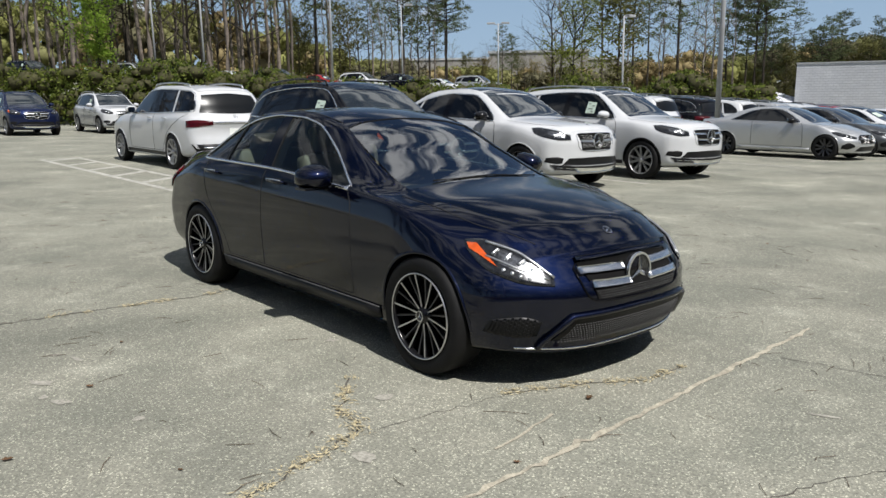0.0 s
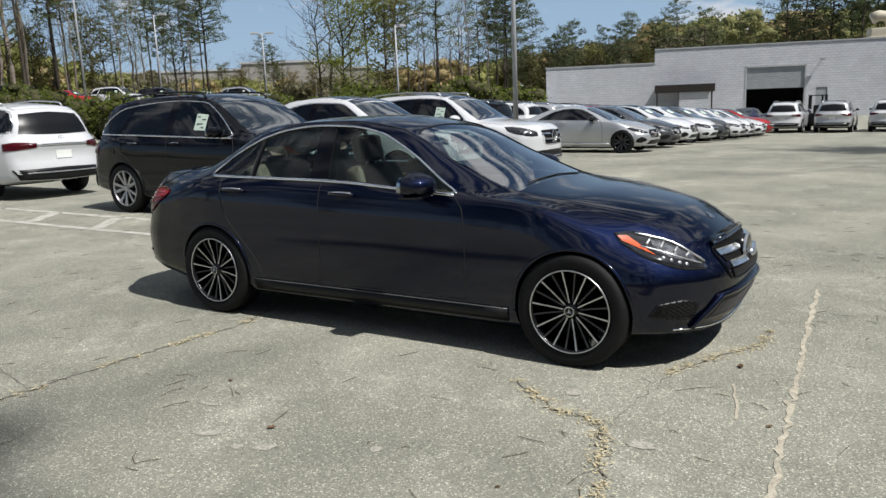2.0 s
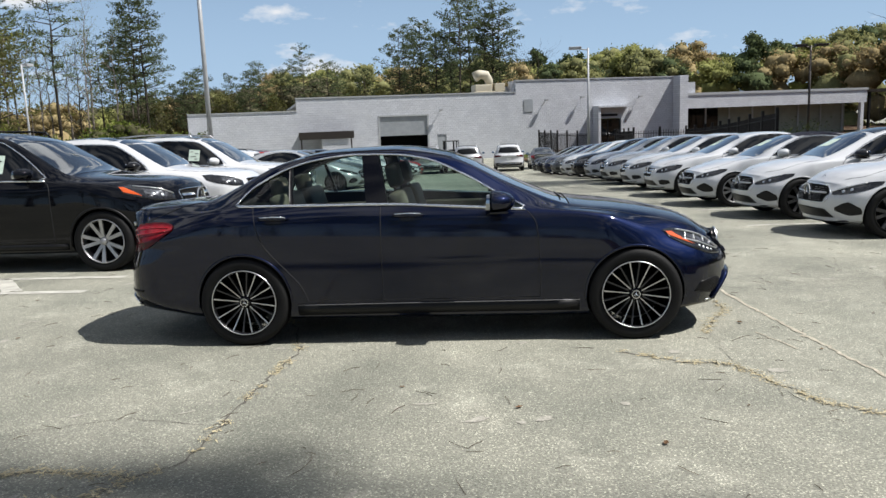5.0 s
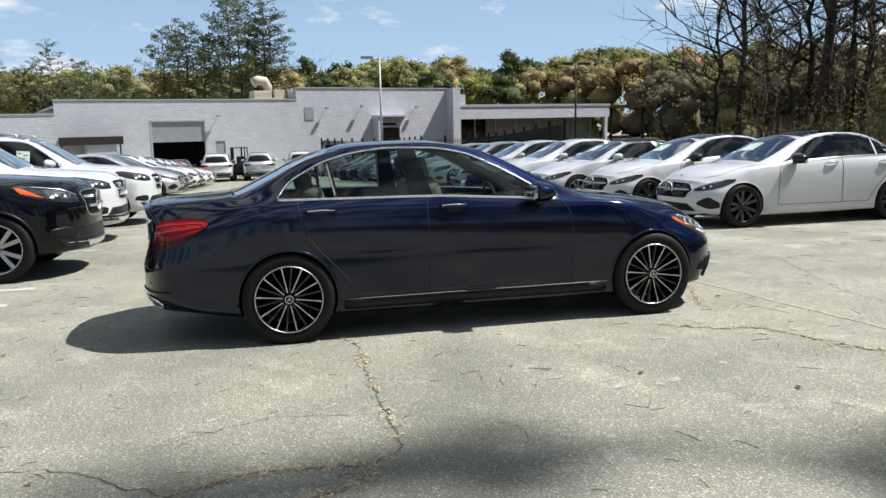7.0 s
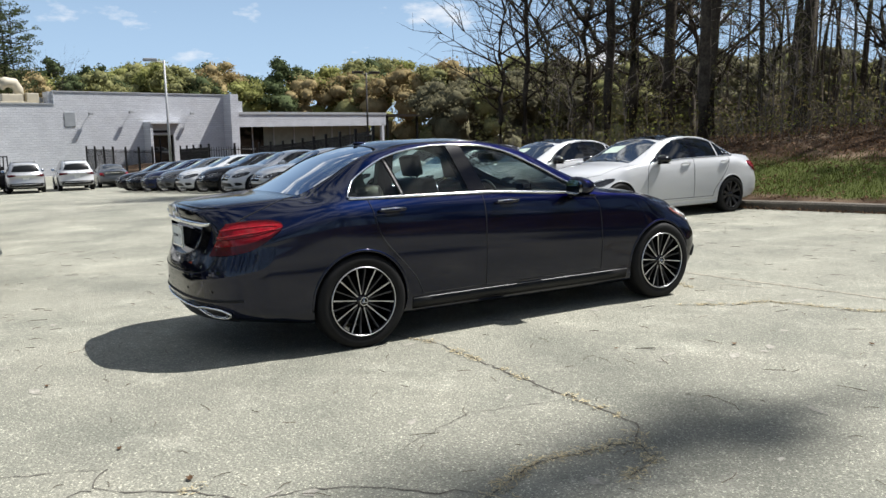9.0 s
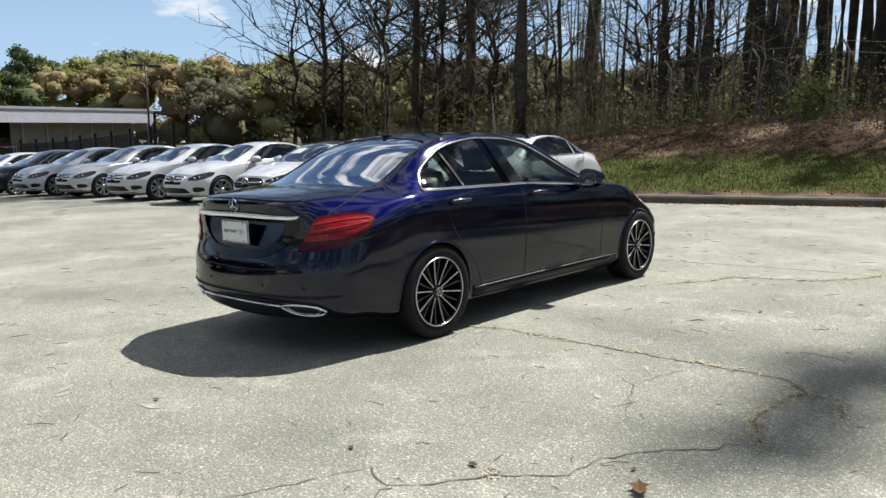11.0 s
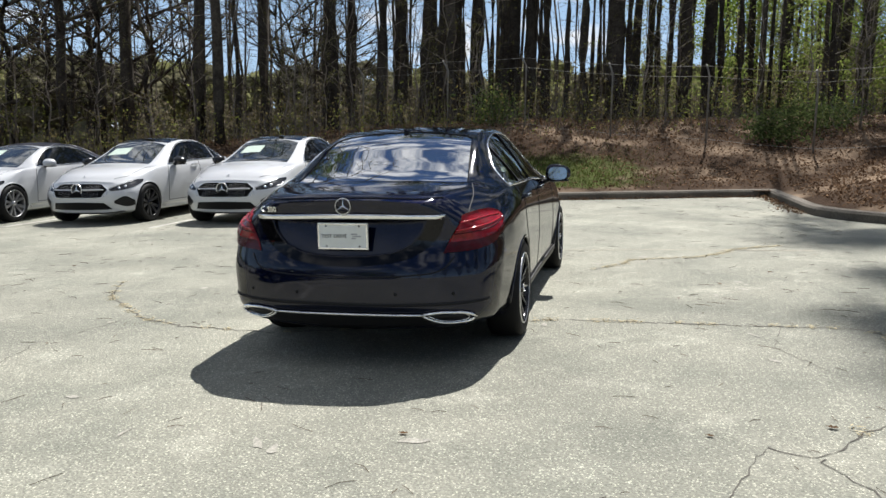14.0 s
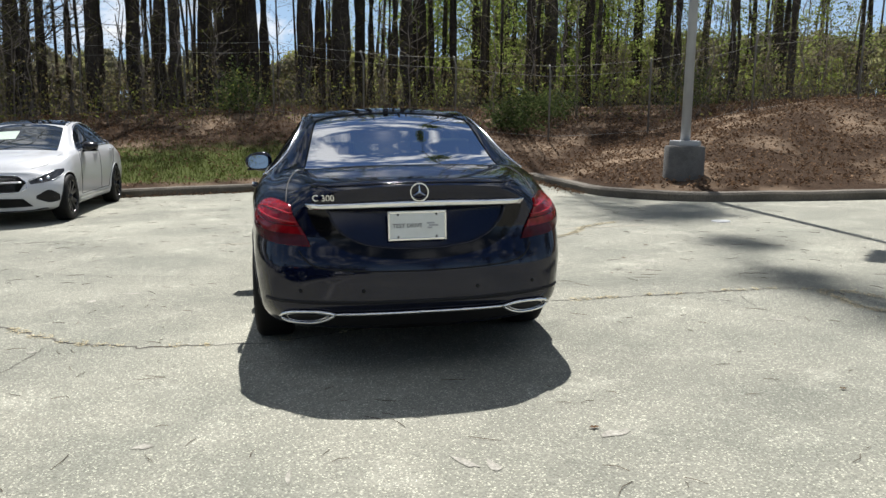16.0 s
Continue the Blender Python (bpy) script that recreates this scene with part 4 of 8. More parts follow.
def car(name, label, category, c, colour, dlo, m, wheels="five", group="", suv=False, coupe=False, grille="bars", hero=False, rails=False, badge=True, roof_dark=False, arch_trim=False, cloth_top=False, sticker=False):
    """One vehicle with its parts, standing at the pose m."""
    root = empty(name, label, category, group, m)
    k = 4 if hero else 2
    V, F = loft(c, 110 if hero else 52, k, across=16 if hero else 10)
    tree = BVHTree.FromPolygons([Vector(v) for v in V], F)
    pm = M[colour]
    body = mesh("body", V, F, [pm, M["well"], M["cabin"]], root, "", True)
    R = c["radius"]
    for bit in arch_cutter(c, R * (1.06 if hero else 1.085)):
        carve(body, bit, M["well"])
    W = c["wheel"]
    if hero:
        cav = loft(c, 40, 2, -1.80, 1.02, 0.055)
        carve(body, cav, M["cabin"])
        for cut in dlo["cuts"][1:]:
            A, B = glass_lines(dlo, cut, 0, 0.0)
            if cut is dlo["cuts"][1]:
                A0, B0 = glass_lines(dlo, dlo["cuts"][0], 0, 0.0)
                A, B = A0 + A, B0 + B
            carve(body, prism_y([(p[0], p[2]) for p in A], [(p[0], p[2]) for p in B]), M["trim"])
        carve(body, prism_z([(.985, .62), (.985, -.62), (.60, -.60), (.20, -.525), (.15, -.40), (.12, 0), (.15, .40), (.20, .525), (.60, .60)], 0.90, 1.7), M["trim"])
        carve(body, prism_z([(-1.06, .44), (-1.03, 0), (-1.06, -.44), (-1.12, -.50), (-1.74, -.585), (-1.78, -.50), (-1.80, 0), (-1.78, .50), (-1.74, .585), (-1.12, .50)], 1.0, 1.7), M["trim"])
    finish_body(body, 56)
    g_side = M["glass"] if hero else M["dark_glass"]
    g_scr = M["screen_glass"] if hero else M["parked_screen"]
    off = -0.006 if hero else 0.003
    for s in (1, -1):
        for cut in dlo["cuts"]:
            A, B = glass_lines(dlo, cut, s, -0.004 if hero else 0.012)
            mesh("side_window", *patch(tree, A, B, (0, -s, 0), 14, 6, off), g_side, root, "tinted side window glass", True)
        mesh("window_trim", *bead(tree, dlo_loop(dlo, s), (0, -s, 0), 0.008, 0.003, 90 if hero else 50, 5, True), M["trim"] if colour in ("grey",) else M["chrome"], root, "bright window surround", True)
        if not cloth_top:
            sl = dlo["sill"]
            belt = [(x, s, curve(sl, x) - .002) for x in np.linspace(sl[0][0] + .01, sl[-1][0] - .01, 14)]
            mesh("belt_strip", *bead(tree, belt, (0, -s, 0), 0.0115, 0.001, 40, 6), M["trim"] if colour in ("grey",) else M["chrome"], root, "bright belt line strip", True)
        # black pillar between the doors
        a, b = dlo["cuts"][-2], dlo["cuts"][-1]
        n = 5
        pa = [(a[3] + (a[1] - a[3]) * i / 4 - 0.004, s, (1 - i / 4) * curve(dlo["arch"], a[3]) + i / 4 * curve(dlo["sill"], a[1])) for i in range(n)]
        pb = [(b[2] + (b[0] - b[2]) * i / 4 + 0.004, s, (1 - i / 4) * curve(dlo["arch"], b[2]) + i / 4 * curve(dlo["sill"], b[0])) for i in range(n)]
        mesh("pillar_cover", *patch(tree, pa, pb, (0, -s, 0), 8, 4, 0.003), M["piano"], root, "gloss black pillar cover", True)
        if hero:
            q, r2 = dlo["cuts"][0], dlo["cuts"][1]
            pa = [(q[3], s, curve(dlo["arch"], q[3])), (q[1], s, curve(dlo["sill"], q[1]))]
            pb = [(r2[2], s, curve(dlo["arch"], r2[2])), (r2[0], s, curve(dlo["sill"], r2[0]))]
            mesh("quarter_bar", *patch(tree, pa, pb, (0, -s, 0), 8, 3, 0.002, 0.02), M["trim"], root, "black quarter window bar", True)
    z_c, z_t = curve(c["top"], 1.0 * W / 1.42), 1.5
    kx = W / 1.42
    ys = c["edge"][2][1]
    sc_b = [(0.98 * kx, y, 0) for y in (.62, .3, 0, -.3, -.62)]
    sc_t = [(0.20 * kx, .525, 0), (.14 * kx, .3, 0), (.12 * kx, 0, 0), (.14 * kx, -.3, 0), (.20 * kx, -.525, 0)]
    f = c["edge"][4][1] / 0.57
    sc_b, sc_t = [[(x, y * f, z) for x, y, z in q] for q in (sc_b, sc_t)]
    mesh("windscreen", *patch(tree, sc_t, sc_b, (0, 0, -1), 16, 12, off), g_scr, root, "curved windscreen glass", True)
    if not suv:
        rw_t = [(-1.11, .49, 0), (-1.05, .3, 0), (-1.03, 0, 0), (-1.05, -.3, 0), (-1.11, -.49, 0)]
        rw_b = [(-1.75, .58, 0), (-1.78, .3, 0), (-1.80, 0, 0), (-1.78, -.3, 0), (-1.75, -.58, 0)]
        mesh("rear_window", *patch(tree, [(x * kx, y, z) for x, y, z in rw_t], [(x * kx, y, z) for x, y, z in rw_b], (0, 0, -1), 16, 10, off), M["cloth"] if cloth_top else M["rear_glass"] if hero else g_scr, root, "sloping rear window glass", True)
    else:
        zt = curve(c["top"], -2.0)
        rt = [(-3, .56, zt - .17), (-3, 0, zt - .13), (-3, -.56, zt - .17)]
        rb = [(-3, .68, 1.20), (-3, 0, 1.18), (-3, -.68, 1.20)]
        mesh("rear_window", *patch(tree, rt, rb, (1, 0, 0), 20, 12, 0.008), M["tail_glass"], root, "dark tailgate window", True)
        mesh("roof_spoiler", *patch(tree, [(-2.0, .60, 0), (-2.0, 0, 0), (-2.0, -.60, 0)], [(-2.16, .58, 0), (-2.2, 0, 0), (-2.16, -.58, 0)], (0, 0, -1), 12, 4, 0.02, 0.03), pm, root, "", True)
    if roof_dark or cloth_top:
        x0, x1 = -1.02 * kx, 0.10 * kx
        if suv:
            x0 = -1.75
        e = c["edge"][4][1] - 0.02
        if cloth_top:
            for s in (1, -1):
                xs = (0.0, -.4, -.8, -1.2, -1.55)
                hi = [(x, s, curve(c["top"], x) - .035) for x in xs]
                lo = [(x, s, min(curve(dlo["arch"], max(x, -1.27)) + .016, curve(c["top"], x) - .045)) for x in xs]
                mesh("roof_side", *patch(tree, hi, lo, (0, -s, 0), 16, 4, 0.005), M["cloth"], root, "dark cloth roof side", True)
        mesh("roof_panel", *patch(tree, [(x1, e, 0), (x1, 0, 0), (x1, -e, 0)], [(x0, e - .03, 0), (x0, 0, 0), (x0, -e + .03, 0)], (0, 0, -1), 14, 12, 0.004), M["cloth"] if cloth_top else M["dark_glass"], root, "black cloth roof" if cloth_top else "dark glass roof panel", True)
    # shut lines, handles, sill strip, mirrors
    zs = lambda x: curve(c["sill_z"], x) if "sill_z" in c else curve(dlo["sill"], x)
    for s in (1, -1):
        d = (0, -s, 0)
        lines = []
        b1, b2 = dlo["cuts"][-1][0], dlo["cuts"][-1][1]
        low = c["bottom"][2][1] + 0.16
        lines.append([(b1 - .05, s, zs(b1) - .01), (b1 - .05, s, 0.62), (b1 - .055, s, low)])
        lines.append([(b2 + .03, s, zs(b2) - .01), (b2 + .095, s, zs(b2) - .10), (b2 + .115, s, 0.62), (b2 + .115, s, low)])
        if not coupe:
            r0 = -W + R * 1.30
            lines.append([(dlo["cuts"][-3][0] + .12 if len(dlo["cuts"]) > 2 else -1.0, s, zs(-1.3) - .01), (-W + .16, s, R + .43), (r0 - .02, s, R + .14), (r0 + .05, s, low)])
        lines.append([(b2 + .115, s, low), (-W + R * 1.30 + .05, s, low)])
        for ln in lines:
            mesh("shut_line", *bead(tree, ln, d, 0.0035 if hero else 0.005, -0.0005, 26, 5), M["gap"], root, "dark door shut line")
        hz = zs(0) - (0.072 if not suv else 0.10)
        for hx in ((b1 + .15,) if coupe else (b1 + .15, (-1.17 if not suv else -1.22))):
            hp, hn = onto(tree, (hx, s, hz), d, 0.022)
            cup = mesh("door_handle", *sweep([hp + Vector((-.11, -s * .02, 0)), hp + Vector((-.09, 0, 0.004)), hp + Vector((0, s * .006, 0.006)), hp + Vector((.09, 0, 0.004)), hp + Vector((.11, -s * .02, 0))], [.008, .012, .014, .012, .008], 8), pm, root, "body-coloured door handle", True)
            mesh("handle_strip", *sweep([hp + Vector((-.095, s * .006, .014)), hp + Vector((0, s * .011, .018)), hp + Vector((.095, s * .006, .014))], .005, 6), M["chrome"], cup, "chrome handle strip", True)
            if hero:
                # no hollow here: a dark patch stands in for the cup's shade
                mesh("handle_cup", *patch(tree, [(hx - .07, s, hz + .03), (hx + .07, s, hz + .03)], [(hx - .05, s, hz - .035), (hx + .05, s, hz - .035)], d, 6, 4, 0.002), M["rim_black"], root, "dark handle recess", True)
        x0, x1 = -W + R * 1.2, W - R * 1.2
        zb = c["bottom"][2][1]
        mesh("sill_cover", *patch(tree, [(x0, s, zb + .13), (x1, s, zb + .13)], [(x0, s, zb + .06), (x1, s, zb + .06)], d, 14, 3, 0.010, 0.02), M["trim"] if (suv or hero) else pm, root, "lower sill cover", True)
        if hero:
            mesh("sill_strip", *bead(tree, [(x0, s, zb + .135), (x1, s, zb + .135)], d, 0.004, 0.010, 16, 6), M["sill"], root, "dull silver sill strip", True)
        mxx = b2 - 0.20
        my = onto(tree, (mxx, s, zs(b2) + 0.01), d, 0)[0].y
        mirror_part(root, tree, mxx - .02, my + s * 0.132, zs(b2) + (0.06 if not suv else .09), s, pm if not wheels == "dark" else M["rim_black"], 1.2)
        if arch_trim:
            for xw in (W, -W):
                arc = [(xw + R * 1.10 * math.cos(a), s, R + R * 1.10 * math.sin(a)) for a in np.linspace(-0.15, math.pi + 0.15, 24)]
                mesh("arch_trim", *bead(tree, arc, d, 0.016, 0.0, 30, 6), M["trim"], root, "black wheel arch trim", True)
        else:
            for xw in (W, -W):
                lr = R * (1.068 if hero else 1.09)
                arc = [(xw + lr * math.cos(a), s, R + lr * math.sin(a)) for a in np.linspace(-0.1, math.pi + 0.1, 24)]
                mesh("arch_lip", *bead(tree, arc, d, 0.011, -0.003, 30, 6), pm, root, "", True)
        for xw in (W, -W):
            if hero:
                rr = R * 1.09
                arc = np.linspace(-.12, math.pi + .12, 22)
                LV = [(xw + rr * math.cos(a), s * y, R + .005 + rr * math.sin(a)) for y in (.50, .80) for a in arc] + [(xw, s * .50, R)]
                LF = [(i, i + 1, 22 + i + 1, 22 + i) for i in range(21)] + [(i, i + 1, 44) for i in range(21)]
                mesh("wheel_liner", LV, LF, M["well"], root, "black wheel arch liner", True)
            wheel_parts(root, xw, s * (curve(c["wide"], xw) - 0.112), s, c, wheels)
        if rails:
            rr = [(x * 1.0, s * (curve(c["edge"], x) - .05), curve(c["top"], x) - .02 + h) for x, h in ((0.05, -.01), (-.05, .045), (-.9, .055), (-1.75, .045), (-1.85, -.01))]
            mesh("roof_rail", *sweep(polyline(rr, 20), 0.017, 6), M["rim_black"] if colour != "white" else M["alloy"], root, "roof rail", True)
    front_face(root, tree, c, pm, grille, hero, suv)
    rear_face(root, tree, c, pm, hero, suv)
    if category == "car" and (name == "small_sedan" or name == "convertible"):
        mesh("screen_sticker", *patch(tree, [(.36 * kx, -.42, 0), (.36 * kx, -.06, 0)], [(.60 * kx, -.45, 0), (.60 * kx, -.06, 0)], (0, 0, -1), 5, 4, .006), M["sticker"], root, "pale green paper sticker behind the screen", True)
    if sticker:
        s = -1
        mesh("window_sticker", *patch(tree, [(.02, s, 1.47), (.24, s, 1.45)], [(.01, s, 1.24), (.24, s, 1.23)], (0, -s, 0), 5, 4, 0.006), M["sticker"], root, "pale green paper window sticker", True)
        for sx, sz, sw in ((.05, 1.43, .05), (.14, 1.39, .07), (.05, 1.33, .12), (.14, 1.28, .06)):
            mesh("sticker_bar", *patch(tree, [(sx, s, sz), (sx + sw, s, sz)], [(sx, s, sz - .016), (sx + sw, s, sz - .016)], (0, -s, 0), 3, 2, 0.009), M["ink"], root, "dark printed bar")
    return root, tree


def front_face(root, tree, c, pm, grille, hero, suv):
    f = c["front"]
    h = curve(c["top"], f) - 0.69          # how much higher than the sedan's nose
    d = (-1, 0, 0)
    q = 1.10 if suv else 1.0
    X = f + 0.3
    # headlamps wrap round the corner
    for s in (1, -1):
        dd = (-1, -0.75 * s, 0)
        A = [(f - .60, s * .855 * q, .712 + h), (f - .42, s * .80 * q, .716 + h), (f - .22, s * .65 * q, .672 + h), (f - .12, s * .51 * q, .605 + h)]
        B = [(f - .55, s * .87 * q, .645 + h), (f - .40, s * .84 * q, .588 + h), (f - .22, s * .69 * q, .536 + h), (f - .12, s * .50 * q, .535 + h)]
        if hero:
            A = [(1.745, s * .845, .770), (1.85, s * .79, .774), (1.975, s * .68, .726), (2.07, s * .545, .615)]
            B = [(1.77, s * .855, .726), (1.875, s * .825, .645), (1.995, s * .70, .584), (2.075, s * .545, .568)]
        if grille == "diamond" and not suv:
            A = [(f - .62, s * .86, .738), (f - .42, s * .80, .725), (f - .24, s * .66, .668), (f - .16, s * .50, .608)]
            B = [(f - .60, s * .865, .700), (f - .42, s * .83, .625), (f - .24, s * .68, .572), (f - .16, s * .52, .560)]
        if suv:
            B = [(x, y, z - .01) for x, y, z in B]
        lamp = mesh("headlight", *patch(tree, A, B, dd, 22, 8, 0.006, 0.03), M["lens"], root, "clear headlamp with amber corner", True)
        if hero or pm is M["black"]:
            mesh("lamp_amber", *patch(tree, [(A[0][0] + .015, A[0][1], A[0][2] - .014), (A[0][0] + .075, A[0][1] - s * .02, A[0][2] - .016)], [(B[0][0] + .02, B[0][1] - s * .002, B[0][2] + .002), (B[1][0] + .055, B[1][1] - s * .03, B[1][2] + .008)], dd, 8, 5, 0.009), M["amber"], lamp, "amber side reflector", True)
        mesh("lamp_bar", *bead(tree, [(x - .0, y, z - .012) for x, y, z in A[1:]], dd, 0.0075, 0.010, 16, 6), M["lamp_silver"], lamp, "bright daytime lamp bar", True)
        for t in (0.25, 0.4, 0.55, 0.7) if hero else (0.45, 0.7):
            i = t * 2
            a, b = polyline(A[1:], 9), polyline(B[1:], 9)
            p = a[int(t * 8)].lerp(b[int(t * 8)], 0.78 if hero else 0.55)
            o, nr = onto(tree, p, dd, 0.008)
            v, fc = lathe([(0.001, 0.004), (0.008, 0.003), (0.011, 0.0)] if hero else [(0.001, 0.006), (0.016, 0.004), (0.022, 0.0)], 12, "x")
            rot = Vector((1, 0, 0)).rotation_difference(nr).to_matrix().to_4x4()
            mesh("lamp_cell", *moved((v, fc), Matrix.Translation(o) @ rot), M["lamp_silver"], lamp, "bright lamp cell", True)
        if hero or suv:
            a, b = polyline(A[1:], 12), polyline(B[1:], 12)
            mesh("lamp_reflector", *patch(tree, [a[i].lerp(b[i], .22) for i in range(2, 10)], [a[i].lerp(b[i], .66) for i in range(2, 10)], dd, 16, 5, .0085), M["lamp_grey"], lamp, "grey reflectors behind the lens", True)
        if hero:
            a, b = polyline(A[1:], 12), polyline(B[1:], 12)
            for i6 in (2, 4, 6, 8):
                mesh("lamp_fin", *bead(tree, [a[i6].lerp(b[i6], .20), a[i6 - 1].lerp(b[i6 - 1], .46)], dd, .0075, .010, 5, 6), M["lamp_silver"], lamp, "bright upright lamp fin", True)
            mesh("lamp_wave", *bead(tree, [a[i6].lerp(b[i6], .58) for i6 in range(0, 11)], dd, 0.005, 0.010, 14, 6), M["lamp_silver"], lamp, "bright lower lamp bar", True)
    # grille
    zt, zb, w1, w2, w3 = .640 + h, .45 + h, .385 * q, .415 * q, .33 * q
    big = grille == "diamond" and not suv
    if suv:
        zt, zb = .635 + h, .36 + h
    if big:
        zt, zb, w1, w2, w3 = .650 + h, .430 + h, .38, .50, .42
    zm = zt - .07
    A = [(X, y, zt - .01 * (y / w1) ** 2) for y in np.linspace(w1, -w1, 7)]
    B = [(X, y, zb) for y in np.linspace(w3, -w3, 7)]
    if big:
        zm = (zt + zb) / 2 + .01
        W = [(X, y, zm) for y in np.linspace(w2, -w2, 7)]
        gr = mesh("grille", *patch(tree, A, W, d, 20, 5, 0.006, 0.02), M["well"], root, "black studded grille with one bright bar", True)
        mesh("grille_lower", *patch(tree, W, B, d, 20, 5, 0.006, 0.02), M["well"], gr, "", True)
    else:
        gr = mesh("grille", *patch(tree, A, B, d, 20, 8, 0.006, 0.02), M["well"], root, "black grille with bright louvres", True)
    loop = [(X, w1, zt - .01), (X, w1 * .5, zt), (X, -w1 * .5, zt), (X, -w1, zt - .01), (X, -w2, zm), (X, -w3, zb), (X, w3, zb), (X, w2, zm), (X, w1, zt - .01)]
    mesh("grille_frame", *bead(tree, loop, d, 0.006, 0.004, 60, 6), M["piano"] if hero else M["chrome"], gr, "grille frame", True)
    zc = (zt + zb) / 2 + .005
    ptc, nrc = onto(tree, (X, 0, zc), d, 0.02)
    if grille == "diamond":
        V, F = [], []
        for i in range(-12, 13):
            for j in range(-4, 5):
                y, z = i * .03 + (j % 2) * .015, zc + j * .022
                if abs(y) > w1 - (.0 if big else .03) or abs(y) < .10 or z > zt - .02 or z < zb + .02:
                    continue
                p, _ = onto(tree, (X, y, z), d, 0.009)
                b = len(V)
                V += [p + Vector((0, -.006, 0)), p + Vector((0, 0, -.005)), p + Vector((0, .006, 0)), p + Vector((0, 0, .005)), p + Vector((.006, 0, 0))]
                F += [(b, b + 1, b + 4), (b + 1, b + 2, b + 4), (b + 2, b + 3, b + 4), (b + 3, b, b + 4)]
        mesh("grille_studs", V, F, M["alloy"], gr, "silver grille studs")["kind"] = "stuff"
        bars = (0.0,)
    else:
        bars = (.036, -.030) if not suv else (.05, -.05)
    for dz in bars:
        for s in (1, -1):
            y0, y1 = .085 * q, (w2 if dz > 0 else (w2 + w3) / 2) - .012
            zz, th = zc + dz, .45 if big else 1.0
            mesh("grille_bar", *patch(tree, [(X, s * y0, zz + .018 * th), (X, s * y1, zz + .023 * th)], [(X, s * y0, zz - .016 * th), (X, s * y1, zz - .009 * th)], d, 12, 4, 0.022, 0.02), M["satin"] if grille != "diamond" else M["alloy"], gr, "bright grille louvre", True)
    if suv:
        q = 1.3
    b = star(.104 * q, .012)
    mesh("badge", *moved(b, Matrix.Translation(ptc)), M["satin"], gr, "round three-pointed chrome badge")
    mesh("badge_back", *moved(lathe([(0.0005, .002), (.092 * q, .002), (.094 * q, -.03)], 24, "x"), Matrix.Translation(ptc)), M["rim_black"], gr, "dark badge plate", True)
    if hero:
        # fine grille mesh
        V, F = [], []
        for i in range(-26, 27):
            for j in range(10):
                y, z = i * .0155 + (j % 2) * .008, zb + .012 + j * .011
                if abs(y) > (w3 + (w2 - w3) * (z - zb) / .15) - .012 or z > zc - .045:
                    continue
                p, _ = onto(tree, (X, y, z), d, 0.008)
                bI = len(V)
                V += [p + Vector((0, -.006, 0)), p + Vector((0, 0, -.004)), p + Vector((0, .006, 0)), p + Vector((0, 0, .004)), p + Vector((.005, 0, 0))]
                F += [(bI, bI + 1, bI + 4), (bI + 1, bI + 2, bI + 4), (bI + 2, bI + 3, bI + 4), (bI + 3, bI, bI + 4)]
        mesh("grille_mesh", V, F, M["trim"], gr, "fine black grille mesh")
    # lower intakes
    hl = h * 0.55 - (0.02 if big else 0)
    A = [(X, .46 * q, .375 + hl), (X, 0, .385 + hl), (X, -.46 * q, .375 + hl)]
    B = [(X, .55 * q, .262 + hl), (X, 0, .255 + hl), (X, -.55 * q, .262 + hl)]
    lo = mesh("lower_intake", *patch(tree, A, B, d, 20, 5, 0.004, 0.02), M["trim"], root, "black lower air intake", True)
    if hero:
        V, F = [], []
        for i in range(-32, 33):
            for j in range(8):
                y, z = i * .0165 + (j % 2) * .008, .27 + j * .0135
                if abs(y) > .55 - (z - .26) * .75 - .015 or z > .372:
                    continue
                p, _ = onto(tree, (X, y, z), d, 0.006)
                bI = len(V)
                V += [p + Vector((0, -.0065, 0)), p + Vector((0, 0, -.005)), p + Vector((0, .0065, 0)), p + Vector((0, 0, .005)), p + Vector((.006, 0, 0))]
                F += [(bI, bI + 1, bI + 4), (bI + 1, bI + 2, bI + 4), (bI + 2, bI + 3, bI + 4), (bI + 3, bI, bI + 4)]
        mesh("intake_mesh", V, F, M["mesh"], lo, "fine black intake mesh")
    if hero:
        fr = [(X, .60, .235), (X, .575, .30), (X, .50, .395), (X, .44, .412), (X, 0, .418), (X, -.44, .412), (X, -.50, .395), (X, -.575, .30), (X, -.60, .235)]
        mesh("intake_frame", *bead(tree, fr, d, .017, .004, 60, 8, flat=1.5), pm, root, "", True)
        mesh("grille_shade", *patch(tree, [(X, w1, zt + .018), (X, 0, zt + .024), (X, -w1, zt + .018)], [(X, w1, zt - .004), (X, 0, zt + .002), (X, -w1, zt - .004)], d, 18, 3, .024, .03), pm, root, "", True)
    if suv:
        q = 1.10
        gd = mesh("front_guard", *patch(tree, [(X, .86, .45), (X, .4, .42), (X, -.4, .42), (X, -.86, .45)], [(X, .80, .36), (X, 0, .34), (X, -.80, .36)], d, 22, 5, .010, .02), M["trim"], root, "black lower bumper guard", True)
        mesh("skid_plate", *patch(tree, [(X, .52, .40), (X, 0, .385), (X, -.52, .40)], [(X, .45, .33), (X, 0, .32), (X, -.45, .33)], d, 16, 4, .022, .015), M["chrome"], gd, "bright skid plate", True)
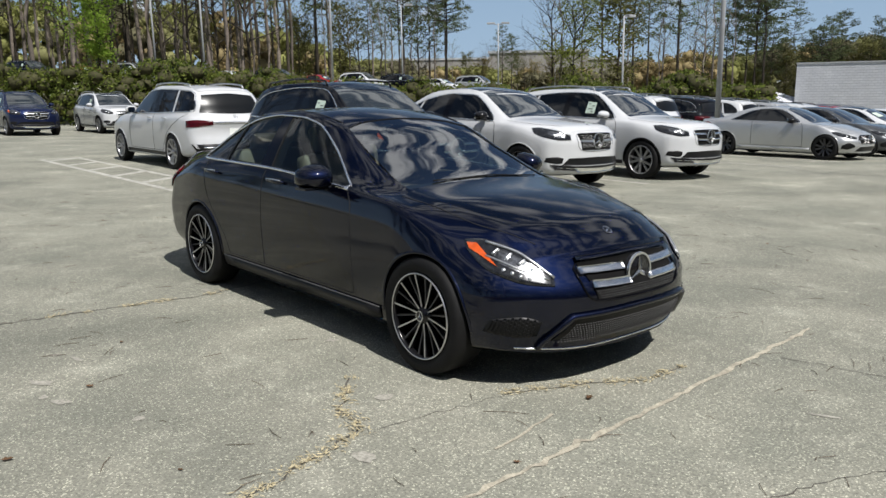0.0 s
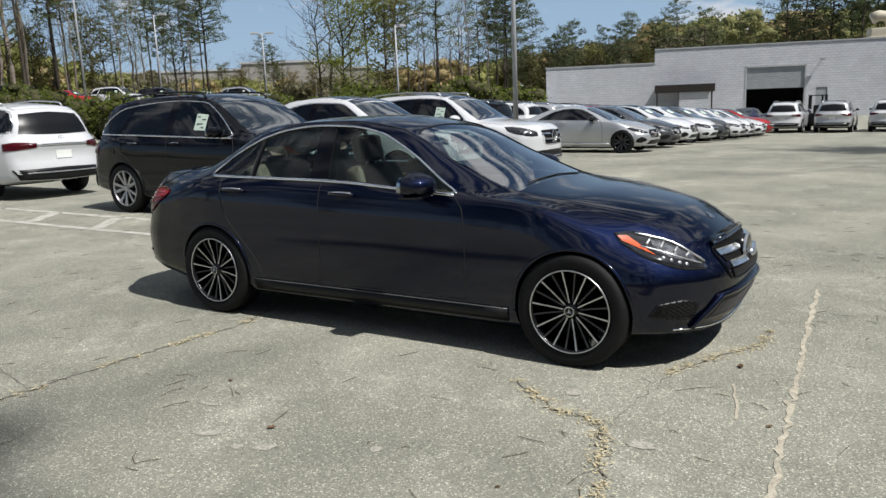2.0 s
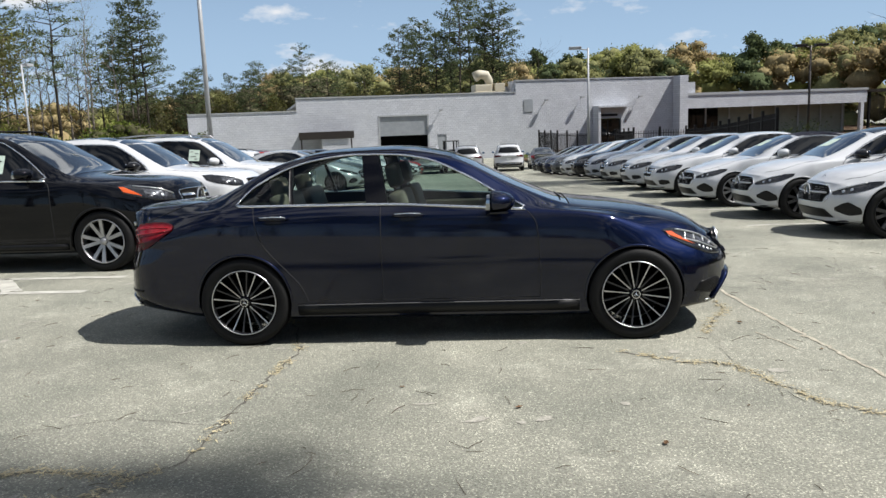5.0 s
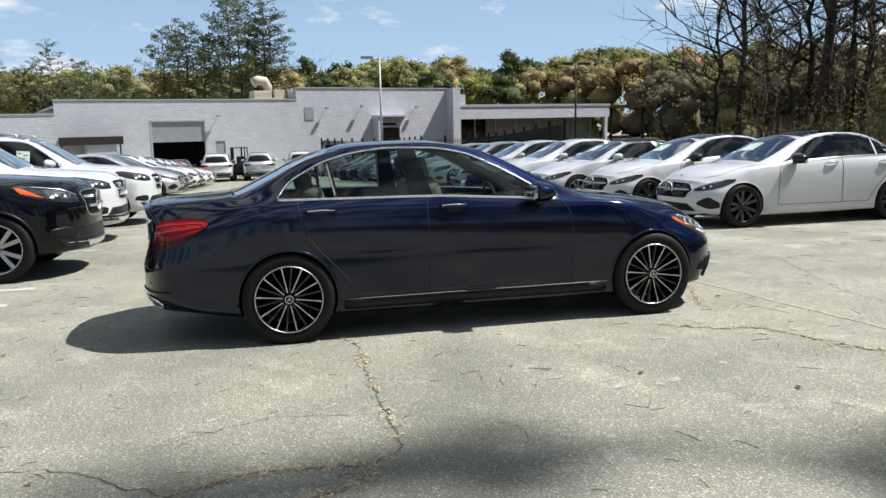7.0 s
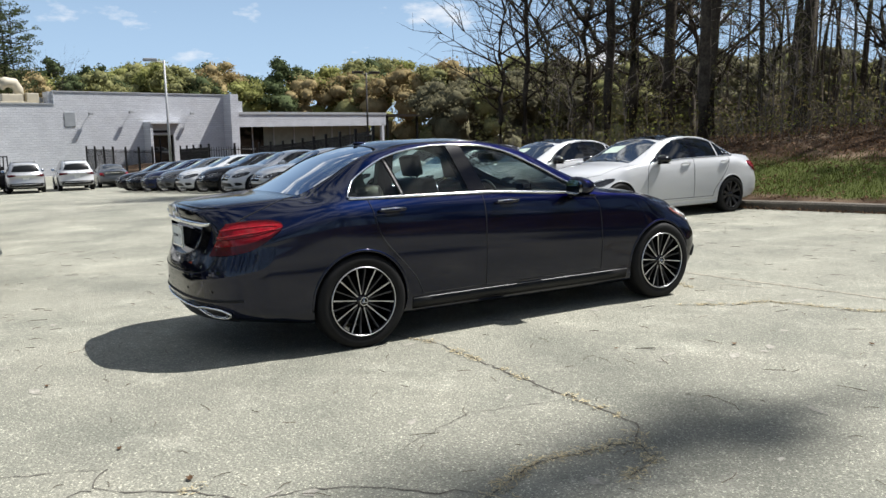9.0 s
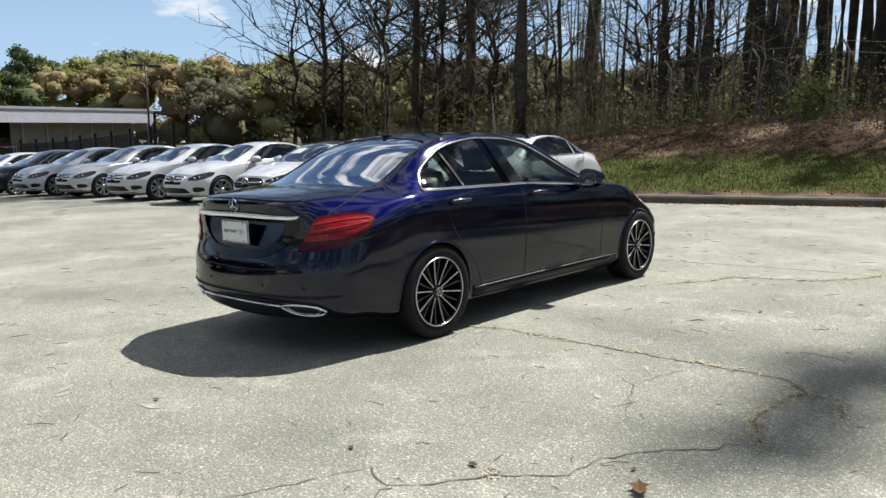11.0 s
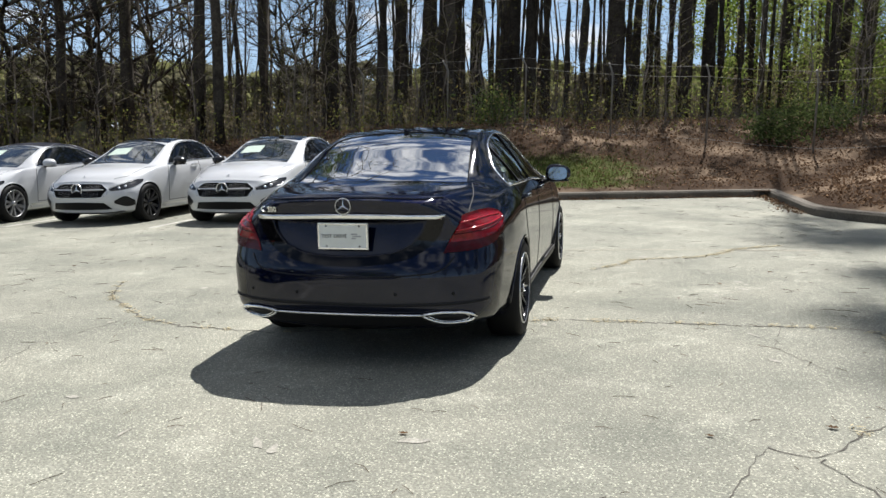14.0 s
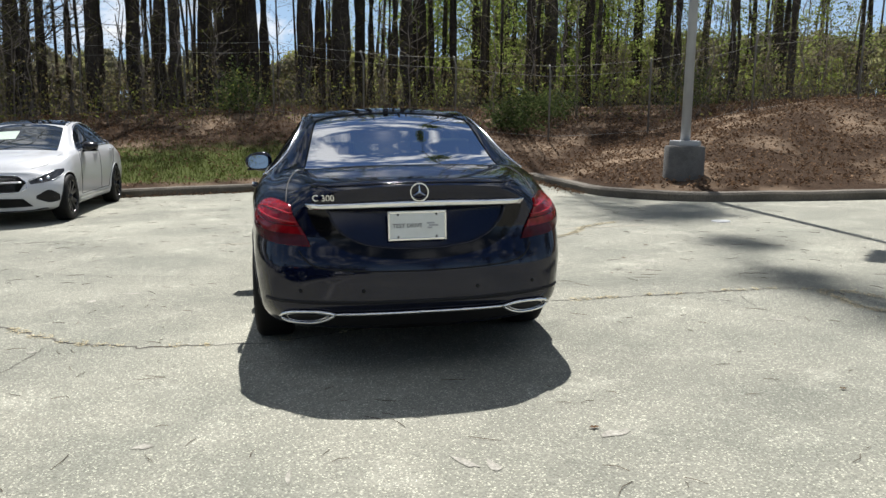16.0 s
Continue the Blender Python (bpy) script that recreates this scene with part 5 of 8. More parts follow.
    for s in (1, -1):
        dd = (-1, -.55 * s, 0)
        A = [(f - .30, s * .83 * q, .385 + hl), (f - .2, s * .70 * q, .40 + hl), (f - .13, s * .63 * q, .375 + hl)]
        B = [(f - .32, s * .85 * q, .315 + hl), (f - .2, s * .72 * q, .285 + hl), (f - .13, s * .65 * q, .295 + hl)]
        if big:
            A = [(f - .36, s * .84, .40), (f - .24, s * .74, .475), (f - .14, s * .60, .40)]
            B = [(f - .36, s * .85, .32), (f - .24, s * .74, .30), (f - .14, s * .60, .36)]
        si = mesh("side_intake", *patch(tree, A, B, dd, 12, 6, 0.004, 0.015), M["trim"], root, "black honeycomb side intake", True)
        if hero:
            V, F = [], []
            a2, b2 = polyline(A, 15), polyline(B, 15)
            for i in range(1, 14):
                for j in range(6):
                    p, nr = onto(tree, a2[i].lerp(b2[i], (j + (.75 if i % 2 else .25)) / 6), dd, .006)
                    up = Vector((0, 0, 1))
                    sd = nr.cross(up).normalized()
                    k0 = len(V)
                    V += [p + (sd * math.cos(g) + up * math.sin(g)) * .0075 for g in [math.pi / 3 * h6 for h6 in range(6)]] + [p + (sd * math.cos(g) + up * math.sin(g)) * .0055 + nr * .004 for g in [math.pi / 3 * h6 for h6 in range(6)]]
                    F += [(k0 + h6, k0 + (h6 + 1) % 6, k0 + 6 + (h6 + 1) % 6, k0 + 6 + h6) for h6 in range(6)]
            mesh("honeycomb", V, F, M["mesh"], si, "raised honeycomb cells")
    lip = [(X, .70 * q, .225 + hl), (X, .4 * q, .205 + hl), (X, 0, .203 + hl), (X, -.4 * q, .205 + hl), (X, -.70 * q, .225 + hl)]
    mesh("front_lip", *bead(tree, lip, d, 0.006 if hero else 0.01, 0.002, 24, 6), M["chrome"] if (hero or suv) else M["trim"], root, "bright lower lip strip", True)
    # hood shut line and badge
    for s in (1, -1):
        hood = [(f - .30, s * .52 * q, 0), (1.6, s * .665 * q, 0), (1.05, s * .73 * q, 0)]
        mesh("hood_line", *bead(tree, hood, (0, 0, -1), 0.0035, -0.0005, 24, 5), M["gap"], root, "hood shut line")
    p, n = onto(tree, (f - .24, 0, 2), (0, 0, -1), 0.002)
    rot = Vector((1, 0, 0)).rotation_difference(n).to_matrix().to_4x4()
    mesh("hood_badge", *moved(star(.028, .003), Matrix.Translation(p) @ rot), M["chrome"], root, "small round hood badge")


def rear_face(root, tree, c, pm, hero, suv):
    r = c["rear"]
    d = (1, 0, 0)
    X = r - 0.3
    h = 0.0 if not suv else 0.05
    for s in (1, -1):
        dd = (1, -.62 * s, 0)
        if suv:
            A = [(r + .42, s * .93, 1.03), (r + .2, s * .80, 1.05), (r + .05, s * .50, 1.03)]
            B = [(r + .38, s * .95, .90), (r + .2, s * .82, .91), (r + .05, s * .50, .96)]
        else:
            A = [(r + .47, s * .86, .882), (r + .43, s * .85, .906), (r + .34, s * .82, .921), (r + .23, s * .76, .918), (r + .15, s * .685, .905)]
            B = [(r + .455, s * .87, .858), (r + .40, s * .855, .80), (r + .30, s * .82, .740), (r + .19, s * .73, .708), (r + .10, s * .565, .697)]
        tl = mesh("tail_light", *patch(tree, A, B, dd, 26, 8, 0.008, 0.03), M["tail_dark"] if suv else M["tail"], root, "red tail lamp", True)
        mid = [tuple((Vector(a) + Vector(b)) / 2) for a, b in zip(A, B)]
        mesh("tail_band", *bead(tree, mid, dd, 0.0035, 0.007, 14, 6, flat=1.6), M["tail_dark"], tl, "darker band in the lamp", True)
        if hero:
            for f in (.20, .40):
                arc = [tuple(Vector(a).lerp(Vector(b), f)) for a, b in zip(A, B)][1:]
                mesh("light_guide", *bead(tree, arc, dd, 0.006, 0.0065, 22, 6, flat=1.5), M["tail_bright"], tl, "brighter red light guide", True)
        low = [tuple(Vector(a).lerp(Vector(b), .72)) for a, b in zip(A, B)]
        mesh("tail_foot", *patch(tree, low, B, dd, 14, 4, 0.0105), M["tail_dark"], tl, "dark lower lamp strip", True)
    if suv:
        zz = 1.0
        mesh("tailgate_strip", *patch(tree, [(X, .5, zz + .015), (X, 0, zz + .02), (X, -.5, zz + .015)], [(X, .5, zz - .015), (X, 0, zz - .01), (X, -.5, zz - .015)], d, 14, 3, 0.012, 0.012), M["chrome"], root, "chrome tailgate strip", True)
        mesh("rear_bumper_guard", *patch(tree, [(X, .88, .56), (X, 0, .58), (X, -.88, .56)], [(X, .80, .38), (X, 0, .36), (X, -.80, .38)], d, 18, 5, 0.012, 0.03), M["trim"], root, "black rear bumper guard", True)
        mesh("bumper_strip", *bead(tree, [(X, .7, .50), (X, 0, .50), (X, -.7, .50)], d, .014, .016, 16, 6), M["chrome"], root, "chrome bumper strip", True)
        p, n = onto(tree, (X, 0, 1.10), d, 0.004)
        mesh("rear_badge", *moved(star(.055, .006), Matrix.Translation(p) @ Matrix.Rotation(math.pi, 4, "Z")), M["chrome"], root, "round chrome badge")
        mesh("rear_plate", *patch(tree, [(X, .153, .88), (X, -.153, .88)], [(X, .153, .74), (X, -.153, .74)], d, 6, 4, 0.012, 0.01), M["paper"], root, "white dealer plate")
        return
    zz = .905
    mesh("trunk_strip", *patch(tree, [(X, .572, zz + .010), (X, 0, zz + .022), (X, -.572, zz + .010)], [(X, .55, zz - .014), (X, 0, zz - .008), (X, -.55, zz - .014)], d, 18, 4, 0.016, 0.014), M["chrome"], root, "chrome trunk strip", True)
    if not hero:
        p, n = onto(tree, (X, 0, .97), d, 0.004)
        mesh("rear_badge", *moved(star(.045, .006), Matrix.Translation(p) @ Matrix.Rotation(math.pi, 4, "Z")), M["chrome"], root, "round chrome badge")
        mesh("rear_diffuser", *patch(tree, [(X, .72, .38), (X, 0, .40), (X, -.72, .38)], [(X, .66, .28), (X, 0, .27), (X, -.66, .28)], d, 14, 4, 0.006, 0.02), M["trim"], root, "black lower bumper insert", True)


def hero_rear(root, tree):
    """Trunk lid, plate, badge, lettering, bumper and exhaust trims of the blue sedan."""
    X, d, y0 = -2.8, (1, 0, 0), 0.0
    m_txt = lambda p: Matrix.Translation(p) @ Matrix(((0, 0, -1, 0), (-1, 0, 0, 0), (0, 1, 0, 0), (0, 0, 0, 1)))
    # plate recess, sunk into the lid with a floor that leans back, and the dark band round it
    outer = [(X, .57, .890), (X, .54, .80), (X, .46, .715), (X, .34, .660), (X, .17, .632), (X, 0, .625), (X, -.17, .632), (X, -.34, .660), (X, -.46, .715), (X, -.54, .80), (X, -.57, .890)]
    low = [(X, .47, .889), (X, .44, .81), (X, .375, .745), (X, .28, .702), (X, .14, .682), (X, 0, .677), (X, -.14, .682), (X, -.28, .702), (X, -.375, .745), (X, -.44, .81), (X, -.47, .889)]
    loop = polyline(low, 40)
    k = len(loop)
    V = [(X, p.y, p.z) for p in loop] + [(-2.338 - (.889 - p.z) * .28, p.y * .985, p.z + .004) for p in loop]
    F = [(i, (i + 1) % k, k + (i + 1) % k, k + i) for i in range(k)] + [tuple(range(k - 1, -1, -1)), tuple(range(k, 2 * k))]
    body = [o for o in root.children if o.name.split(".")[0] == "body"][0]
    carve(body, (V, F), M["blue"])
    finish_body(body, 40)
    mesh("recess_band", *patch(tree, outer, low, d, 48, 4, .003), M["piano"], root, "gloss black band round the plate recess", True)
    mesh("recess_edge", *bead(tree, low, d, .005, .002, 50, 6), M["blue"], root, "", True)
    lid = [(X, .62, .675), (X, .58, .62), (X, .50, .588), (X, .3, .572), (X, 0, .566), (X, -.3, .572), (X, -.50, .588), (X, -.58, .62), (X, -.62, .675)]
    mesh("shut_line", *bead(tree, lid, d, .0045, 0, 60, 6), M["gap"], root, "trunk shut line")
    lip = [(-2.26, .54, 3), (-2.345, .44, 3), (-2.385, .24, 3), (-2.395, 0, 3), (-2.385, -.24, 3), (-2.345, -.44, 3), (-2.26, -.54, 3)]
    mesh("trunk_lip", *bead(tree, lip, (0, 0, -1), .007, -.001, 30, 8, flat=1.8), M["blue"], root, "", True)
    for s in (1, -1):
        ln = [(-1.78, s * .62, 3), (-2.0, s * .67, 3), (-2.2, s * .68, 3)]
        mesh("shut_line", *bead(tree, ln, (0, 0, -1), .004, 0, 20, 5), M["gap"], root, "trunk shut line")
        rf = [(.12, s * .515, 3), (-.4, s * .525, 3), (-1.0, s * .515, 3)]
        mesh("roof_seam", *bead(tree, rf, (0, 0, -1), .006, .001, 24, 5), M["rim_black"], root, "black roof seam strip", True)
    # plate
    p = Vector((-2.424, .012, .797))
    mesh("plate_carrier", *box(-2.42, -2.35, -.10, .12, .74, .85, .006), M["trim"], root, "black plate carrier")
    pl = mesh("dealer_plate", *moved(box(-.004, .004, -.1525, .1525, -.076, .076, .003), Matrix.Translation(p)), M["paper"], root, "white dealer plate reading TEST DRIVE")
    for z in (.070, -.070):
        mesh("plate_rim", *moved(box(-.003, .003, -.152, .152, z - .005, z + .005, .001), Matrix.Translation(p + Vector((-.005, 0, 0)))), M["chrome"], pl, "bright plate rim")
    for y in (.147, -.147):
        mesh("plate_rim", *moved(box(-.003, .003, y - .005, y + .005, -.07, .07, .001), Matrix.Translation(p + Vector((-.005, 0, 0)))), M["chrome"], pl, "bright plate rim")
    letters("plate_text", "TEST DRIVE", .030, M["ink"], pl, m_txt(p + Vector((-.0055, .052, .0))), "dark plate lettering", .0006)
    for w, dy, dz in ((.040, -.070, .012), (.05, -.085, .0), (.025, -.066, -.012)):
        mesh("plate_bar", *moved(box(-.0006, .0006, -w / 2, w / 2, -.004, .004), Matrix.Translation(p + Vector((-.0052, dy, dz)))), M["galv"], pl, "small grey printed bar")
    for y, z in ((.10, .058), (-.10, .058), (.10, -.058), (-.10, -.058)):
        mesh("plate_screw", *moved(lathe([(.0003, -.003), (.005, -.002), (.006, 0)], 10, "x"), Matrix.Translation(p + Vector((-.004, y, z)))), M["ink"], pl, "plate screw", True)
    # badge and lettering
    p, n = onto(tree, (X, .0, .972), d, .006)
    rot = Vector((1, 0, 0)).rotation_difference(n).to_matrix().to_4x4()
    mesh("rear_badge", *moved(star(.049, .006), Matrix.Translation(p) @ Matrix.Rotation(math.pi, 4, "Z")), M["chrome"], root, "round three-pointed chrome badge")
    p, n = onto(tree, (X, .485, .948), d, .006)
    up = (Vector((0, 0, 1)) - n * n.z).normalized()
    rt = up.cross(n)
    fr = Matrix(((rt.x, up.x, n.x, p.x), (rt.y, up.y, n.y, p.y), (rt.z, up.z, n.z, p.z), (0, 0, 0, 1)))
    letters("model_letters", "C 300", .047, M["chrome"], root, fr, "chrome model lettering", .003)
    # bumper
    grv = [(X, .80, .418), (X, .6, .41), (X, 0, .405), (X, -.6, .41), (X, -.80, .418)]
    mesh("bumper_groove", *bead(tree, grv, d, .010, -.002, 50, 6), M["gap"], root, "dark bumper groove", True)
    mesh("lower_bumper", *patch(tree, [(X, .70, .345), (X, 0, .345), (X, -.70, .345)], [(X, .66, .26), (X, 0, .25), (X, -.66, .26)], d, 24, 5, .006, .02), M["trim"], root, "black lower bumper", True)
    mesh("bumper_strip", *bead(tree, [(X, .44, .352), (X, 0, .352), (X, -.44, .352)], d, .0075, .012, 24, 6), M["chrome"], root, "chrome bumper strip", True)
    for s in (1, -1):
        loop = [(X, s * .44, .352), (X, s * .54, .367), (X, s * .67, .360), (X, s * .725, .335), (X, s * .68, .302), (X, s * .56, .298), (X, s * .49, .320)]
        cl = [onto(tree, q, d, .012)[0] for q in polyline(loop + [loop[0]], 40)[:-1]]
        ex = mesh("exhaust_trim", *sweep(cl, .0085, 8, True), M["chrome"], root, "chrome exhaust trim", True)
        c = sum(cl, Vector()) / len(cl)
        inner = [c + (q - c) * .78 + Vector((.004, 0, 0)) for q in cl]
        mesh("exhaust_ring", *sweep(inner, .005, 6, True), M["chrome"], ex, "inner chrome ring", True)
        k = len(inner)
        V = [tuple(q) for q in inner] + [tuple(c + (q - c) * .9 + Vector((.06, 0, 0))) for q in inner] + [tuple(c + Vector((.06, 0, 0)))]
        F = [(i, (i + 1) % k, k + (i + 1) % k, k + i) for i in range(k)] + [(k + i, k + (i + 1) % k, 2 * k) for i in range(k)]
        mesh("exhaust_hole", [(v[0] - .012, v[1], v[2]) for v in V], F, M["gap"], ex, "dark exhaust opening", True)
    # roof aerial and high brake lamp
    p, n = onto(tree, (-.98, .02, 3), (0, 0, -1), .0)
    mesh("roof_aerial", *moved(box(-.06, .05, -.017, .017, -.008, .012, .006), Matrix.Translation(p)), M["blue"], root, "small roof aerial", True)
    # sensors
    for y in (.62, -.62, .30, -.30):
        p, n = onto(tree, (X, y, .47), d, .001)
        rot = Vector((1, 0, 0)).rotation_difference(n).to_matrix().to_4x4()
        mesh("park_sensor", *moved(lathe([(.0003, .002), (.009, .002), (.011, 0)], 14, "x"), Matrix.Translation(p) @ rot), M["trim"], root, "round parking sensor", True)


def hero_cabin(root):
    """Seats, dashboard and wheel seen through the glass."""
    def seat(x, y, w, name):
        b = mesh(name, *box(x - .26, x + .27, y - w, y + w, .38, .56, .06), M["leather"], root, "beige leather seat", True)
        back = box(-.07, .07, -w, w, 0, .60, .05)
        mesh("backrest", *moved(back, Matrix.Translation((x - .26, y, .52)) @ Matrix.Rotation(radians(-16), 4, "Y")), M["leather"], b, "beige seat backrest", True)
        head = box(-.05, .05, -.13, .13, 0, .19, .04)
        hz = 1.115 if x > 0 else 1.03
        mesh("headrest", *moved(head, Matrix.Translation((x - .44, y, hz)) @ Matrix.Rotation(radians(-12), 4, "Y")), M["leather"], b, "beige headrest", True)
        mesh("headrest_post", *sweep([(x - .42, y - .05, 1.05), (x - .44, y - .05, 1.14)], .008, 6), M["galv"], b)
        mesh("headrest_post", *sweep([(x - .42, y + .05, 1.05), (x - .44, y + .05, 1.14)], .008, 6), M["galv"], b)
        for o in (b, *b.children):
            finish_body(o, 60)
    for y in (.36, -.36):
        seat(.12, y, .26, "front_seat")
    for y in (.38, -.38):
        seat(-.78, y, .30, "rear_seat")
    mesh("dashboard", *sweep([(.66, .74, .80), (.72, .3, .83), (.72, -.3, .83), (.66, -.74, .80)], .13, 12, flat=1.4), M["cabin"], root, "dark dashboard", True)
    mesh("dash_top", *box(.60, 1.0, -.66, .66, .84, .90, .03), M["cabin"], root, "dark dashboard top")
    ring = [(.47 - .10 * math.sin(a) * .35, .36 + .18 * math.cos(a), .86 + .18 * math.sin(a)) for a in np.linspace(0, 2 * math.pi, 33)[:-1]]
    sw = mesh("steering_wheel", *sweep(ring, .014, 8, True), M["cabin"], root, "dark steering wheel", True)
    mesh("wheel_spoke", *joined(sweep([(.47, .19, .86), (.50, .36, .85), (.47, .53, .86)], .018, 6), sweep([(.50, .36, .85), (.49, .36, .70)], .018, 6)), M["cabin"], sw)
    mesh("screen", *moved(box(-.01, .01, -.11, .11, -.06, .06, .008), Matrix.Translation((.62, 0, .96)) @ Matrix.Rotation(radians(-15), 4, "Y")), M["rim_black"], root, "dash screen")
    mesh("console", *box(-.3, .6, -.09, .09, .35, .62, .04), M["cabin"], root, "centre console")
    mesh("parcel_shelf", *box(-1.78, -1.15, -.62, .62, .93, .96, .01), M["cabin"], root, "dark parcel shelf")
    mesh("cabin_floor", *box(-1.1, .95, -.72, .72, .30, .34), M["cabin"], root, "dark cabin floor")
    for s in (1, -1):
        mesh("door_trim", *box(-1.15, .50, s * .76 - .02, s * .775 + .02, .42, .93, .015), M["leather"], root, "beige door trim")
    mesh("rear_mirror", *box(.20, .23, -.11, .11, 1.24, 1.30, .01), M["cabin"], root, "inside mirror")
    mesh("wiper", *sweep([(.955, .5, .99), (.93, 0.1, 1.012), (.94, -.40, 1.003)], .005, 6), M["trim"], root, "black wiper", True)


HERO_M = on_ground(0.0, 0.015, 0.0)
hero_root, hero_tree = car("sedan", "deep blue four-door sedan parked on the open asphalt", "car", SEDAN, "blue", SEDAN_DLO, HERO_M, wheels="multi", hero=True)
hero_rear(hero_root, hero_tree)
hero_cabin(hero_root)

SMALL = stretched(SEDAN, 0.955, 1.0, 0.99)
COUPE = varied(SEDAN, top=[(2.24, .69), (2.0, .78), (1.5, .87), (1.02, .95), (0.55, 1.17), (0.1, 1.35), (-0.35, 1.40), (-0.8, 1.37), (-1.2, 1.27), (-1.55, 1.14), (-1.85, 1.05), (-2.1, 1.03), (-2.46, 1.01)])
LONGSUV = stretched(SUV, 1.055, 1.015, 1.0)
LONG_DLO = {k: [(x * 1.055, z * 1.015) for x, z in v] if k != "cuts" else [tuple(q * 1.055 for q in t) for t in v] for k, v in GLS_DLO.items()}
SUVCOUPE = varied(SUV, top=[(2.38, 1.01), (2.27, 1.075), (2.1, 1.105), (1.5, 1.155), (1.08, 1.195), (0.6, 1.45), (0.2, 1.66), (-0.3, 1.725), (-1.0, 1.69), (-1.6, 1.54), (-2.0, 1.38), (-2.3, 1.22), (-2.42, 1.14), (-2.56, 1.02)])
SUVCOUPE_DLO = {"arch": [(-1.9, 1.21), (-1.6, 1.37), (-1.2, 1.50), (-.5, 1.60), (.1, 1.58), (.42, 1.43), (.80, 1.15)],
                "sill": [(-1.9, 1.20), (.80, 1.125)], "cuts": [(-1.88, -1.42, -1.86, -1.34), (-1.36, -.62, -1.28, -.54), (-.46, .76, -.38, .76)]}

# ---- parked vehicles: the row of SUVs that faces the open lane ----
suv_black, _ = car("suv", "black SUV with paper window sticker and silver wheels", "car", SUV, "black", SUV_DLO, on_ground(-5.86, 3.74), suv=True, rails=True, sticker=True, arch_trim=True, group="parked cars")
suv_coupe, _ = car("suv", "white coupe-roofed SUV with studded grille", "car", SUVCOUPE, "white", SUVCOUPE_DLO, on_ground(-6.05, 7.05), suv=True, grille="diamond", wheels="dark", roof_dark=True, group="parked cars")
suv_white, _ = car("suv", "white SUV with two-louvre grille and window sticker", "car", SUV, "white", SUV_DLO, on_ground(-5.85, 10.2), suv=True, rails=True, sticker=True, roof_dark=True, arch_trim=True, group="parked cars")
suv_long, _ = car("suv", "long white SUV seen from its tailgate", "car", LONGSUV, "white", LONG_DLO, on_ground(-13.3, 3.95, 180), suv=True, rails=True, group="parked cars")
coupe_silver, _ = car("coupe", "silver two-door coupe with black wheels", "car", COUPE, "silver", COUPE_DLO, on_ground(-5.9, 18.35, 0), coupe=True, wheels="dark", grille="diamond", group="parked cars")
sedan_white, _ = car("small_sedan", "white compact sedan with studded grille and black wheels", "car", SMALL, "white", SEDAN_DLO, on_ground(6.88, 4.8, 180), wheels="dark", grille="diamond", roof_dark=True, group="parked cars")


def repaint(root, colour, label):
    """The same vehicle in another colour."""
    for o in (root, *root.children_recursive):
        if o.type == "MESH":
            for i, sl in enumerate(o.material_slots):
                if sl.material in PAINTS:
                    sl.link = "OBJECT"
                    sl.material = M[colour]
    root["label"] = label
    return root


PAINTS = [M[k] for k in ("blue", "white", "silver", "grey", "black", "navy", "red")]
KINDS = {"coupe": coupe_silver, "small": sedan_white, "suv": suv_white, "suvb": suv_black}


def park(kind, x, y, rz, colour, label):
    return repaint(copy_thing(KINDS[kind], on_ground(x, y, rz)), colour, label)


# facing row along the bank
cabrio, _ = car("convertible", "white convertible with a dark cloth roof", "car", COUPE, "white", COUPE_DLO, on_ground(6.45, 9.95, 182), coupe=True, grille="diamond", cloth_top=True, group="parked cars")
saloon, _ = car("small_sedan", "white sedan with louvred grille and silver wheels", "car", SEDAN, "white", SEDAN_DLO, on_ground(6.25, 12.65, 182), group="parked cars")
KINDS["saloon"] = saloon
HUES = {"white": "white", "silver": "silver", "grey": "graphite grey", "black": "black", "navy": "dark blue", "red": "red"}
SHAPES = {"coupe": "two-door coupe", "small": "compact sedan", "saloon": "four-door sedan", "suv": "SUV", "suvb": "SUV"}


SMALL_PARTS = ("handle_strip", "shut_line", "mirror_glass", "mirror_arm", "lamp_cell", "hood_line", "hood_badge", "arch_lip", "rear_diffuser", "rim_back", "hub_cap", "sill_cover", "badge_back", "side_intake", "rear_badge", "tail_band", "tail_foot", "lamp_bar")


def line_up(items, x, y, dx, dy, rz, words, far=False):
    """A row of vehicles; far ones go without their smallest parts."""
    for i, (kd, col) in enumerate(items):
        c = park(kd, x + dx * i, y + dy * i, rz, col, HUES[col] + " " + SHAPES[kd] + " " + words)
        if far:
            for o in list(c.children_recursive):
                if o.name.split(".")[0] in SMALL_PARTS:
                    bpy.data.objects.remove(o)


line_up([("small", "white")], 6.7, 7.4, 0, 0, 181, "parked nose out by the bank")
line_up([("saloon", "white"), ("saloon", "silver"), ("saloon", "white"), ("saloon", "black"), ("saloon", "white"), ("saloon", "grey"), ("saloon", "navy"), ("saloon", "black"), ("small", "black")],
        6.1, 15.35, -.19, 2.72, 182, "parked nose out in the row")
line_up([("coupe", "grey"), ("small", "white"), ("saloon", "white"), ("small", "grey"), ("saloon", "white"), ("small", "white"), ("coupe", "white"), ("small", "red")],
        -5.95, 21.0, .02, 2.6, 0, "parked in the row by the lane")
# the row behind, tails towards the lane
line_up([("suv", "white"), ("suv", "white"), ("suv", "black"), ("suv", "white"), ("suv", "silver"), ("suvb", "white"), ("suv", "red"), ("suv", "white")],
        -13.5, 17.5, .0, 2.9, 180, "parked tail out in the second row", True)
